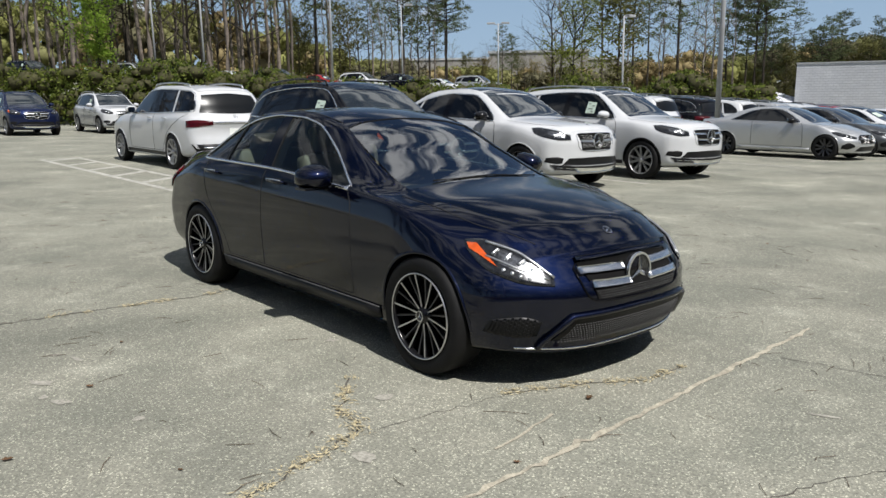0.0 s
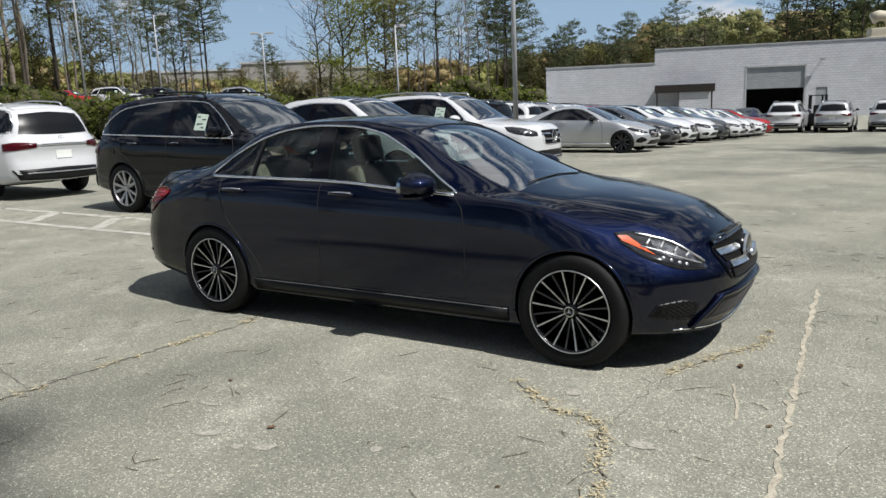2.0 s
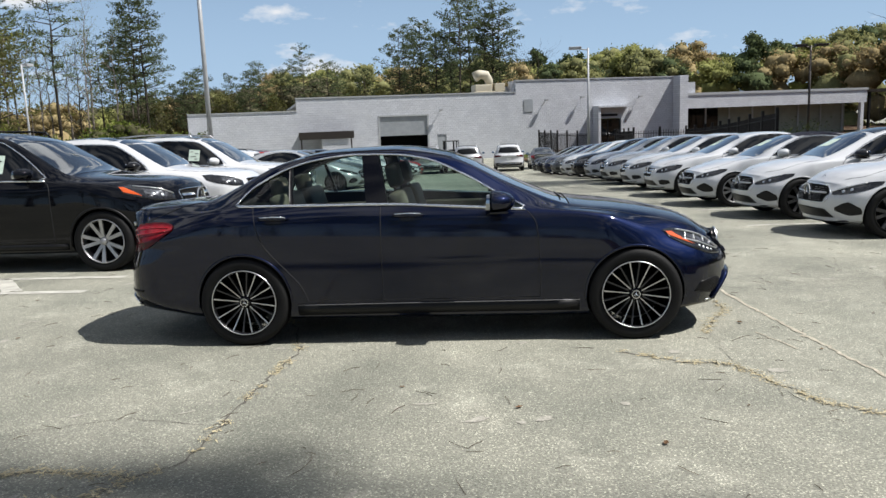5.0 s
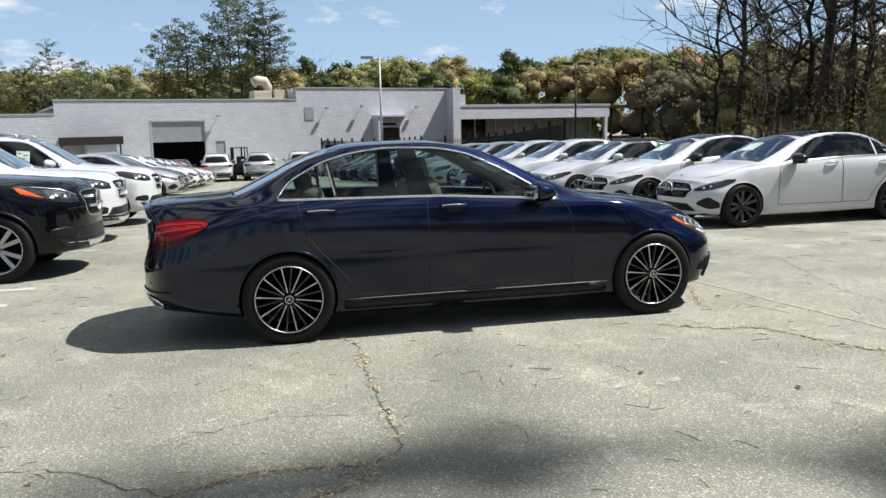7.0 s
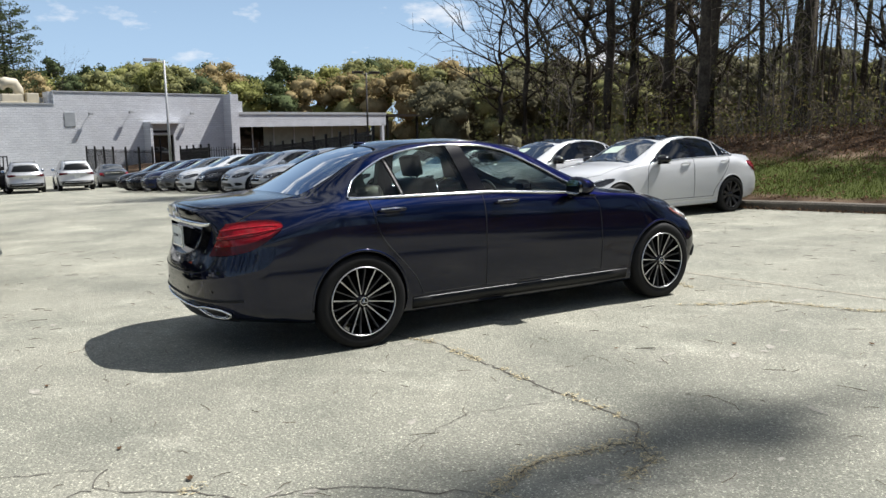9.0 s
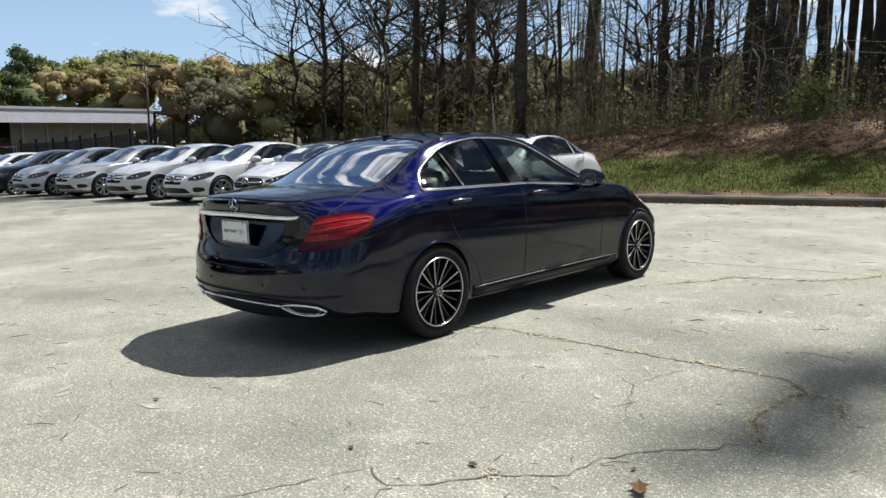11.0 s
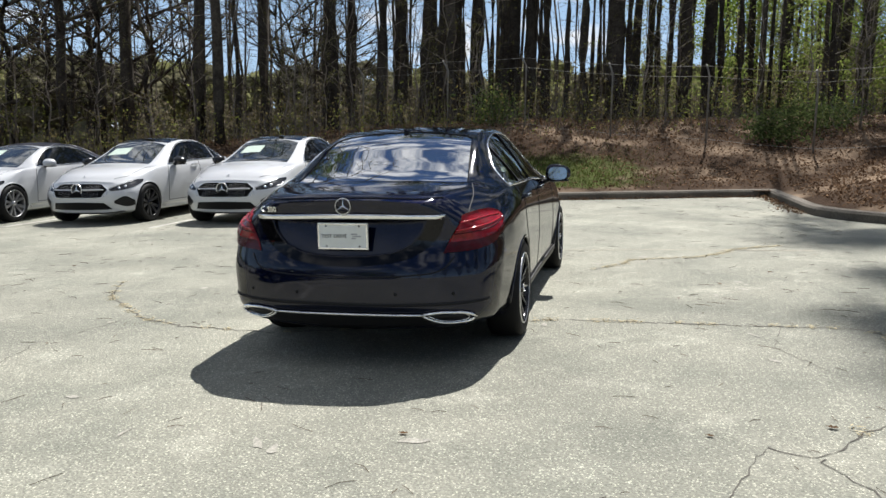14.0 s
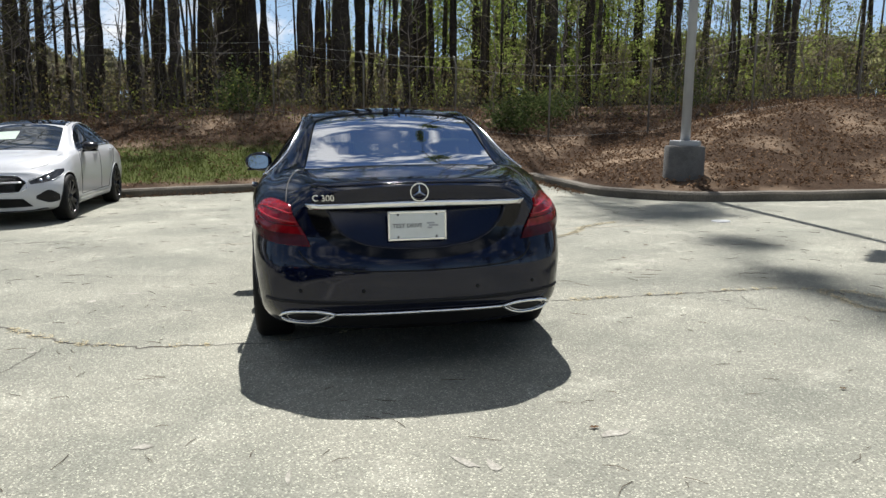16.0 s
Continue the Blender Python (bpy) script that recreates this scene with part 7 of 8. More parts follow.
T["green"] = [tree_kind("leafy_tree", "broad tree in fresh spring leaf", 51 + i, 12 + 2 * i, 0.22, 0.22, 20, 4.0, 0.75, 4, "spring", 24, 0.50, 0.10, twigs=0) for i in range(2)]
T["rust"] = [tree_kind("budding_tree", "tree with brown budding twigs", 61 + i, 12 + 2 * i, 0.22, 0.22, 20, 3.8, 0.75, 4, "rust", 9, 0.50, 0.19, twigs=0) for i in range(2)]
T["olive"] = [tree_kind("leafy_tree", "dull olive green tree", 71 + i, 13 + 2 * i, 0.22, 0.25, 20, 3.8, 0.7, 4, "olive", 10, 0.50, 0.20, twigs=0) for i in range(2)]
T["bare"] = [tree_kind("bare_tree", "bare spring tree with thin grey branches", 81 + i, 15 + 2 * i, 0.17, 0.12, 26, 6.0, 0.75, 6, "olive", 1, 0.3, 0.10, lean=0.010, every=3, wob=0.5, twigs=1) for i in range(4)]
T["slim"] = [tree_kind("slim_tree", "slender woodland tree with a straight dark trunk", 91 + i, 20 + 3 * i, 0.11 + 0.035 * i, 0.42, 9, 1.8, 0.9, 3, "olive", 1, 0.2, 0.08, lean=0.002, every=4, wob=0.3) for i in range(4)]
T["bright"] = [tree_kind("leafy_tree", "bright green leafy tree", 99, 11, 0.2, 0.2, 22, 3.4, 0.6, 4, "bright_leaf", 22, 0.45, 0.12)]
T["short"] = [tree_kind("slim_tree", "slender woodland tree with a dark trunk", 131 + i, 11.5 + i, 0.12 + 0.03 * i, 0.40, 8, 1.5, 0.9, 3, "olive", 1, 0.2, 0.08, lean=0.002, every=4, wob=0.22) for i in range(4)]
T["shade"] = [tree_kind("pine_tree", "tall pine with a small high crown", 15, 28.5, 0.055, 0.95, 8, 0.30, 0.25, 0, "needles", 6, 0.13, 0.14, thin=0.5, wob=0.12)]
T["broad_shade"] = [tree_kind("pine_tree", "tall pine with a broad open crown", 16, 28.5, 0.07, 0.90, 12, 1.9, 0.25, 0, "needles", 34, 0.34, 0.17, thin=0.5, wob=0.12)]
T["thick"] = [tree_kind("woodland_tree", "thick dark woodland trunk", 141 + i, 13 + i, 0.19 + 0.045 * i, 0.5, 7, 1.6, 0.9, 3, "olive", 1, 0.2, 0.06, lean=0.003, every=3, wob=0.2) for i in range(4)]
T["pad_pine"] = [pine_kind("tall pine with dark layered needle pads", 301 + i, 20 + 1.5 * i, 0.24, 0.36 + 0.07 * (i % 3), 44, 3.2, 0.85, 40, 0.17) for i in range(4)]
T["grey"] = [tree_kind("bare_tree", "tall thin tree with pale trunk and first leaves", 161 + i, 17 + 3 * i, 0.20, 0.30, 18, 3.2, 0.9, 5, "spring", 6, 0.45, 0.085, bark="bark_pale", lean=0.006, every=2, wob=0.5, twigs=1) for i in range(3)]
T["spread"] = [tree_kind("bare_tree", "bare spreading tree with long curving branches", 171 + i, 12 + 2 * i, 0.20, 0.14, 17, 7.0, 0.55, 12, "spring", 2, 0.3, 0.045, lean=0.022, every=4, wob=0.8) for i in range(3)]
T["sapling"] = [tree_kind("sapling", "thin leafy sapling in the undergrowth", 105 + i, 4.2 + i, 0.03, 0.2, 16, 1.2, 0.5, 3, "olive", 4, 0.16, 0.032, bark="bark_pale", every=2, twigs=0) for i in range(3)]
for kind in T.values():           # the first of each kind stand among the far trees too
    for o in kind:
        o["used"] = 0


def plant(kind, x, y, z, rng, scale=1.0):
    o = rng.choice(T[kind])
    m = Matrix.Translation((x, y, z - 0.05)) @ Matrix.Rotation(rng.uniform(0, 6.28), 4, "Z") @ Matrix.Scale(scale * rng.uniform(0.9, 1.1), 4)
    if o["used"]:
        c = copy_thing(o, Matrix())
        c.matrix_basis = m
    else:
        o["used"] = 1
        o.matrix_basis = m
    return o


def stand(kinds, phi0, phi1, d0, d1, count, seed, scale=1.0, z=None):
    """Trees spread over an arc round the lot."""
    rng = random.Random(seed)
    for i in range(count):
        p = radians(phi0 + (phi1 - phi0) * (i + rng.random()) / count)
        d = rng.uniform(d0, d1)
        x, y = d * math.cos(p), -2 + d * math.sin(p)
        zz = gz(x, y) if z is None else z
        if bank_depth(x, y) > 0 and x > 0:
            zz = bank_z(x, y)
        plant(rng.choice(kinds), x, y, zz, rng, scale)


# far side of the terrace
stand(["grey", "grey", "bare", "slim", "grey", "bare"], 173, 149, 70, 100, 54, 1, 1.1)
stand(["pad_pine", "grey"], 172, 146, 84, 108, 18, 21, 1.0)
stand(["bright"], 163.5, 162.5, 66, 67, 1, 2, 0.85)
stand(["grey", "pad_pine", "olive", "bare", "pad_pine", "grey"], 149, 137.5, 80, 108, 22, 3, 0.66)
stand(["pad_pine"], 134.6, 132.8, 92, 100, 2, 22, 0.36)
stand(["grey", "bare", "olive", "rust"], 141, 130, 96, 130, 12, 23, 0.40)
stand(["grey", "pad_pine", "bare"], 130.5, 123.5, 64, 76, 5, 5, 0.72)
stand(["green"], 128.2, 127.2, 62, 64, 1, 25, 0.98)
stand(["olive"], 125.2, 124.4, 66, 70, 1, 26, 0.86)
stand(["pad_pine", "pad_pine", "grey", "pad_pine", "bare"], 124, 114.5, 74, 92, 16, 4, 0.66)
# behind the workshop
stand(["pad_pine", "pad_pine", "olive"], 117, 98.5, 104, 122, 26, 6, 0.56)
stand(["pad_pine"], 97.0, 88.5, 102, 112, 10, 7, 0.86)
stand(["bare"], 86.8, 86.2, 104, 105, 1, 24, 0.72)
# beyond the facing row
stand(["spread", "bare", "spread"], 57, 39, 36, 50, 9, 12, 1.05)
# the lot's other sides: unseen trees added for the cars to reflect
stand(["far_pine", "olive", "bare"], 178, 322, 42, 60, 16, 15, 1.2)


stand(["green", "bright"], -6, -26, 46, 66, 7, 16, 0.95)


def woods():
    """Trunks on the bank."""
    rng = random.Random(77)
    spots = [(15.0, 10.5, "short", 1.1), (19.0, 17.5, "pine", 0.9), (22.0, 18.5, "pine", 1.0), (20.5, 12.8, "short", 1.2), (18.2, 13.0, "bare", 1.2), (20.0, 20.0, "bare", 1.3)]
    for x, y, kd, sc in spots:
        plant(kd, x, y, bank_z(x, y), rng, sc)
    placed = [(x, y) for x, y, _, _ in spots]
    # thin pines added so that their unseen crowns shade spots of the lot
    for xs, ys, x, kd in ((-0.80, -3.30, 21.0, "shade"), (-1.85, -3.30, 22.4, "shade"), (1.0, -3.9, 23.5, "shade"), (3.9, -4.4, 21.0, "broad_shade")):
        h = (x - xs) / 0.6459
        y = ys - 0.0679 * h
        o = T[kd][0]
        c = copy_thing(o, Matrix()) if o["used"] else o
        o["used"] = 1
        zb = bank_z(x, y)
        c.matrix_basis = Matrix.Translation((x, y, zb - 0.05)) @ Matrix.Rotation(xs, 4, "Z") @ Matrix.Scale((h - zb) / 27.6, 4)
        placed.append((x, y))
    for i in range(34):
        x, y = rng.uniform(20.5, 36), rng.uniform(-3, 14.5) if i % 4 else rng.uniform(-13, -3)
        if bank_depth(x, y) > 7 and min((x - a) ** 2 + (y - b) ** 2 for a, b in placed) > 1.6:
            plant("thick", x, y, bank_z(x, y), rng, rng.uniform(1.0, 1.3))
            placed.append((x, y))
    tries = 0
    while len(placed) < 152 and tries < 6000:
        tries += 1
        x, y = rng.uniform(18.0, 54), rng.uniform(-46, 26)
        d = bank_depth(x, y)
        if d < 6.5 or (x < 21 and y > 6) or min((x - a) ** 2 + (y - b) ** 2 for a, b in placed) < 1.3:
            continue
        if y < -6 and d < 9:
            continue
        if y > 14.5:
            if rng.random() < 0.15:
                placed.append((x, y))
                plant("spread", x, y, bank_z(x, y), rng, rng.uniform(0.7, 1.0))
            continue
        if y < -2 and x < 46 and rng.random() < 0.55:
            continue
        placed.append((x, y))
        shade_car = y > -30 and x < 30
        kd = "short" if x < 31 and -20 < y < 13 else "slim" if shade_car else "slim"
        plant(kd, x, y, bank_z(x, y), rng, rng.uniform(0.85, 1.25))
    for k in range(110):
        x, y = rng.uniform(14.5, 34 if k < 60 else 20), rng.uniform(-26, 22)
        if bank_depth(x, y) > 6.0:
            plant("sapling", x, y, bank_z(x, y), rng, rng.uniform(0.7, 1.2))


woods()


def far_woods():
    """Dense distant undergrowth and thin stems behind the trunks."""
    rng = random.Random(5)
    V, F = [], []
    for i in range(320):
        p, d = radians(rng.uniform(-120, 40)), rng.uniform(46, 95)
        x, y = d * math.cos(p), -2 + d * math.sin(p)
        z = bank_z(x, y) if bank_depth(x, y) > 0 else gz(x, y)
        h = rng.uniform(10, 24)
        v, f = sweep([(x, y, z - 0.3), (x + rng.uniform(-.5, .5), y + rng.uniform(-.5, .5), z + h * .5), (x + rng.uniform(-1, 1), y + rng.uniform(-1, 1), z + h)], [rng.uniform(0.08, 0.22), 0.1, 0.04], 5)
        n = len(V)
        V += v
        F += [tuple(a + n for a in q) for q in f]
    tagged(mesh("distant_trunks", V, F, M["bark"], smooth=True), "crowd of thin distant woodland trunks", "woods", kind="stuff")
    # near brush on top of the bank
    cs = []
    for i in range(700):
        y = rng.uniform(-34, 20)
        x = kerb_x(y) + rng.uniform(5.5, 11.5) if y > -6 else rng.uniform(13.0, 22)
        if bank_depth(x, y) < 5.2:
            continue
        cs.append((x, y, bank_z(x, y) + abs(rng.gauss(0, 0.45))))
    tagged(mesh("bank_brush", *leaves(rng, cs, 10, 0.3, 0.045), M["olive"]), "low leafy brush along the top of the bank", "shrubs", kind="stuff")
    tw = []
    for i in range(2600):
        y = rng.uniform(-34, 20)
        x = kerb_x(y) + rng.uniform(5.5, 12.5) if y > -6 else rng.uniform(12.5, 23)
        if bank_depth(x, y) < 5.2:
            continue
        z = bank_z(x, y)
        a = Vector((x, y, z))
        b = a + Vector((rng.uniform(-.5, .5), rng.uniform(-.5, .5), rng.uniform(0.3, 1.3) * (1.8 if rng.random() < .25 else 1)))
        tw.append(sweep([a, a.lerp(b, .5) + Vector((rng.uniform(-.1, .1), rng.uniform(-.1, .1), 0)), b], [0.008, 0.006, 0.003], 3))
    tagged(mesh("bank_twigs", *joined(*tw), M["twig"]), "bare twigs standing along the bank", "twigs", kind="stuff")


far_woods()


def sunlit_woods():
    """Fresh and dry leaves of the young trees behind the trunks, sunlight put into their colours."""
    npr = np.random.RandomState(71)
    for mt, cnt, lo, hi, d0, d1, top, name in (("young_leaf", 560, -48, 1, 40, 66, 10.0, "young_leaves"), ("brown_leaf", 620, -52, 40, 34, 60, 3.0, "dry_leaves"), ("sapling_leaf", 300, -40, -4, 30, 46, 9.0, "sapling_leaves")):
        C, R = [], []
        for i in range(cnt):
            p, d = radians(npr.uniform(lo, hi)), npr.uniform(d0, d1)
            x, y = d * math.cos(p), -2 + d * math.sin(p)
            z = bank_z(x, y) if bank_depth(x, y) > 0 else gz(x, y)
            C.append((x, y, z + npr.uniform(0.1, 1.0) ** 1.3 * top))
            w = npr.uniform(0.5, 1.3)
            R.append((w, w, w * npr.uniform(.4, .8)))
        tagged(mesh(name, *tufts(npr, C, R, 60, 0.075, 0.6), M[mt]), "thin foliage of young woodland trees, coloured bright as if sunlit", "foliage", kind="stuff")


# pale leaf colours carry the sunlight that the trunks and crowns keep out
M["young_leaf"] = leaf_material("young_leaves", (0.15, 0.18, 0.06), (0.30, 0.33, 0.11), 0.6)
M["brown_leaf"] = leaf_material("dry_beech_leaves", (0.10, 0.085, 0.055), (0.22, 0.19, 0.13), 0.45)
M["sapling_leaf"] = leaf_material("sapling_leaves", (0.16, 0.21, 0.05), (0.30, 0.36, 0.10), 0.55)
sunlit_woods()


def brambles():
    """Dead leaves still hanging in the brush, and a few evergreen bushes."""
    rng = random.Random(63)
    for mt, cnt, name, label in (("rust", 900, "dry_brush", "brown dry brush on top of the bank"), ("spring", 420, "spring_brush", "thin fresh leaves in the brush")):
        cs = []
        for i in range(cnt):
            y = rng.uniform(-30, 20)
            x = kerb_x(y) + rng.uniform(5.0, 12.5) if y > -6 else rng.uniform(12.5, 23)
            if bank_depth(x, y) > 5.0:
                cs.append((x, y, bank_z(x, y) + abs(rng.gauss(0.3, 0.7))))
        tagged(mesh(name, *leaves(rng, cs, 12, 0.32, 0.04), M[mt]), label, "shrubs", kind="stuff")
    for x, y, r, h in ((16.7, -5.9, 1.0, 1.0), (17.4, -7.0, 0.9, 0.9), (15.6, -5.2, 0.7, 0.8), (17.2, 2.5, 0.7, 1.2), (19.0, -12.5, 1.0, 1.4)):
        cs = [(rng.gauss(0, r * .5), rng.gauss(0, r * .5), abs(rng.gauss(h * .4, h * .28))) for _ in range(110)]
        tagged(mesh("woodland_bush", *leaves(rng, cs, 14, .16, .05), M["needles"], m=Matrix.Translation((x, y, bank_z(x, y)))), "dark evergreen bush under the trees on the bank", "shrub", "bushes on the bank")


brambles()


def canopy():
    """Loose needle clumps added out of view to dapple the bank and the floor of the woods."""
    npr = np.random.RandomState(83)
    C, R = [], []
    while len(C) < 620:
        x, y, z = npr.uniform(20, 44), npr.uniform(-22, 13), npr.uniform(13, 24)
        foot = x - 0.646 * (z - 1.0)
        if foot < kerb_x(y) + 1.6 or noise.noise((x * .22, y * .22, 9)) < -0.08:
            continue
        w = npr.uniform(0.5, 1.1)
        C.append((x, y, z))
        R.append((w, w, w * .5))
    tagged(mesh("pine_canopy", *tufts(npr, C, R, 46, 0.16, 0.42), M["pine_pads"]), "unseen needle clumps added high up to shade the wooded bank", "foliage", kind="stuff")


canopy()


def hedge():
    npr = np.random.RandomState(9)
    sets = {"hedge": ([], []), "spring": ([], [])}
    for i in range(1500):
        a = npr.uniform(112, 173)
        d = 46 + npr.uniform(-2.5, 4.0) - 6 * smooth01(150, 112, a)
        x, y = d * math.cos(radians(a)), -2 + d * math.sin(radians(a))
        top = 1.75 + 0.55 * smooth01(136, 144, a) + 1.0 * smooth01(148, 156, a) + 0.75 * noise.noise((a * 0.25, 0, 1)) + 0.35 * noise.noise((a * 0.9, 4, 1))
        z0 = gz(x, y)
        w = npr.uniform(0.5, 1.0)
        C, R = sets["hedge" if npr.random_sample() < 0.72 else "spring"]
        C.append((x, y, z0 + npr.random_sample() ** 0.6 * max(0.4, top - z0 - w * .6)))
        R.append((w, w, w * 0.75))
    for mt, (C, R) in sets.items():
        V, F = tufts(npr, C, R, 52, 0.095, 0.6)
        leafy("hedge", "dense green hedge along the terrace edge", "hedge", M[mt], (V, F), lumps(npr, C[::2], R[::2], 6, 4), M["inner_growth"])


hedge()


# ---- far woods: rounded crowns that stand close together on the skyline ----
# crown colours paled: the haze of distance is put into them
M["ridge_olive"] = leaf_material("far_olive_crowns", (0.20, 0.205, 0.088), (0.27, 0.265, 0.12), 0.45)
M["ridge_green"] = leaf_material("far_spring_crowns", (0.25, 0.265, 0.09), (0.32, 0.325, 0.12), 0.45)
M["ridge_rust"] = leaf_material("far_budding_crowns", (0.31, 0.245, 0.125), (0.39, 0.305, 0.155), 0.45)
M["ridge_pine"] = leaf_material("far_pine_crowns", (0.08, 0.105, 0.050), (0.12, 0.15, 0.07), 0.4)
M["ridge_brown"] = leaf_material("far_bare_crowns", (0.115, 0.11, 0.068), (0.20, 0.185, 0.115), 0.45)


# crown insides: the same colours darkened for the shade within
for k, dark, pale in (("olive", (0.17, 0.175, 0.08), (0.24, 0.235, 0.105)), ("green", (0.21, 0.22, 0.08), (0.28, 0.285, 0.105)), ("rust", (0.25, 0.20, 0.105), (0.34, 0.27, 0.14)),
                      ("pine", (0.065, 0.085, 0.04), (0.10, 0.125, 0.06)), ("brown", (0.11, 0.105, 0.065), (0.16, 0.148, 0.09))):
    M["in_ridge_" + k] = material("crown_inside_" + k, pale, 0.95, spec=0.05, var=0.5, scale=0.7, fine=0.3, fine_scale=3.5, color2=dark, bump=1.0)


def skyline(name, label, a0, a1, d0, d1, count, mixes, tops, seed, w0=3.6, w1=6.2, size=0.22, per=100):
    """Crowns from a0 to a1 degrees round the lot; tops: pairs of angle and the skyline's height over the eye in degrees."""
    npr = np.random.RandomState(seed)
    sets = {}
    for i in range(count):
        a = a0 + (a1 - a0) * (i + npr.random_sample()) / count
        d = npr.uniform(d0, d1)
        x, y = d * math.cos(radians(a)), -3 + d * math.sin(radians(a))
        mt = mixes[int(npr.random_sample() * len(mixes))]
        w = npr.uniform(w0, w1) * (0.7 if mt == "ridge_pine" else 1.0)
        tall = 1.35 if mt == "ridge_pine" else 0.95
        z = 1.5 + d * math.tan(radians(curve(tops, a) * npr.uniform(.76, 1.05)))
        C, R = sets.setdefault(mt, ([], []))
        for q in range(12):
            u = npr.random_sample()
            out, g = w * 0.95 * math.sqrt(u), npr.uniform(0, 2 * math.pi)
            k = w * npr.uniform(0.32, 0.50)
            C.append((x + out * math.cos(g), y + out * math.sin(g), z - k * .8 - w * tall * (0.75 * u + 0.25 * npr.random_sample())))
            R.append((k * 1.1, k * 1.1, k * npr.uniform(.65, .95)))
        for h in (1.5, 2.4, 3.4):
            if z - w * h > gz(x, y) - w:
                C.append((x + npr.uniform(-.4, .4) * w, y + npr.uniform(-.4, .4) * w, z - w * h))
                R.append((w * .95, w * .95, w * .8))
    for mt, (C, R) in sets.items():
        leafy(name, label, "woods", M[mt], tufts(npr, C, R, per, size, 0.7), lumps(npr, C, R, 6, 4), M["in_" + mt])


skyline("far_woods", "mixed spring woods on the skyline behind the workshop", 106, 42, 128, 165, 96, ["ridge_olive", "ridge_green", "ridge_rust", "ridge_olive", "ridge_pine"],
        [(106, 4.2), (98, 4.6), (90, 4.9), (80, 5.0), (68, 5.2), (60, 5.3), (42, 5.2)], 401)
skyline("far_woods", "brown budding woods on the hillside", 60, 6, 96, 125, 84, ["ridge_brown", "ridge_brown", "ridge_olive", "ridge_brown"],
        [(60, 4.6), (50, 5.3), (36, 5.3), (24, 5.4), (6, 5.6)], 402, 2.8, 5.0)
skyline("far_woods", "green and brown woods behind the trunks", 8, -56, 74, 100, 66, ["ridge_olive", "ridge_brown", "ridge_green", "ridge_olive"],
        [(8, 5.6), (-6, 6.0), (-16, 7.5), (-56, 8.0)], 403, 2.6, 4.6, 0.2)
skyline("far_woods", "far growth beyond the terrace in haze-pale colours", 176, 100, 112, 146, 100, ["ridge_olive", "ridge_brown", "ridge_green", "ridge_rust"],
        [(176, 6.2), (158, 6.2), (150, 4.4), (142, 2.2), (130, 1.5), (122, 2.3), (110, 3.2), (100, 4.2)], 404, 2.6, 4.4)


def far_blocks():
    """Pale commercial buildings far beyond the terrace."""
    for a, d, w, h, z in ((138.8, 230, 34, 6.5, 2.0), (131.8, 190, 22, 6.5, 2.0), (128.6, 200, 16, 5.0, 2.0)):
        x, y = d * math.cos(radians(a)), -2 + d * math.sin(radians(a))
        b = empty("far_building", "pale flat-roofed building beyond the terrace", "building", "far buildings", Matrix.Translation((x, y, 0)) @ Matrix.Rotation(radians(a + 90), 4, "Z"))
        mesh("wall", *box(-w / 2, w / 2, 0, 14, -2, z + h), M["concrete"], b, "pale plain wall")
        mesh("roof", *box(-w / 2 - .3, w / 2 + .3, -.3, 14.3, z + h, z + h + .5), M["cap"], b, "flat roof edge")
        for i in range(int(w / 5)):
            mesh("window", *box(-w / 2 + 1.5 + 5 * i, -w / 2 + 4.5 + 5 * i, -.12, .02, z + h - 4.2, z + h - 2.0), M["dark_glass"], b)


far_blocks()

for kind in T.values():           # kinds that found no place
    for o in kind:
        if not o["used"]:
            for c in list(o.children):
                bpy.data.objects.remove(c)
            bpy.data.objects.remove(o)

# ---- lamp posts ----
def lamp_post(x, y, height, r0, mat, heads, label, base=True, z=None, foot=0.55):
    """A tapered pole on a concrete foot with one or two lamp heads; heads: list of (turn, arm)."""
    z = gz(x, y) if z is None else z
    post = empty("lamp_post", label, "lamp post", "lamp posts", Matrix.Translation((x, y, z)))
    zb = 0.0
    if base:
        ft = mesh("concrete_foot", *lathe([(0.0005, foot), (.32, foot), (.345, foot - .03), (.355, -.3)], 28, "z"), M["foot"], post, "round dark concrete foot", True)
        finish_body(ft, 50)
        mesh("base_cover", *box(-.20, .20, -.20, .20, foot, foot + .09, .012), mat, post, "square base cover")
        zb = foot + .09
    mesh("pole", *lathe([(0.0005, zb), (r0, zb), (r0 * .62, height), (.0005, height)], 16, "z"), mat, post, "", True)
    for turn, arm in heads:
        c, s = math.cos(radians(turn)), math.sin(radians(turn))
        a = mesh("lamp_arm", *sweep([(0, 0, height - .12), (c * arm, s * arm, height - .06)], .035, 6), mat, post)
        hd = box(-.10, .62, -.19, .19, -.07, .09, .03)
        mesh("lamp_head", *moved(hd, Matrix.Translation((c * arm, s * arm, height)) @ Matrix.Rotation(radians(turn), 4, "Z")), mat, post, "flat lamp head")
    return post


lamp_post(-9.5, 20.75, 9.5, .095, M["pole_white"], [(90, .4)], "tall white lamp post behind the parked row", False)
lamp_post(6.1, 41.4, 7.2, .085, M["pole_white"], [(180, .5)], "white lamp post by the workshop fence", False)
lamp_post(19.6, 43.25, 7.0, .085, M["pole_dark"], [(0, .35), (180, .35)], "dark bronze lamp post with two heads", False)
lamp_post(-48.2, 48.6, 6.4, .08, M["pole_white"], [(40, .4), (220, .4)], "lamp post on the far terrace", False)
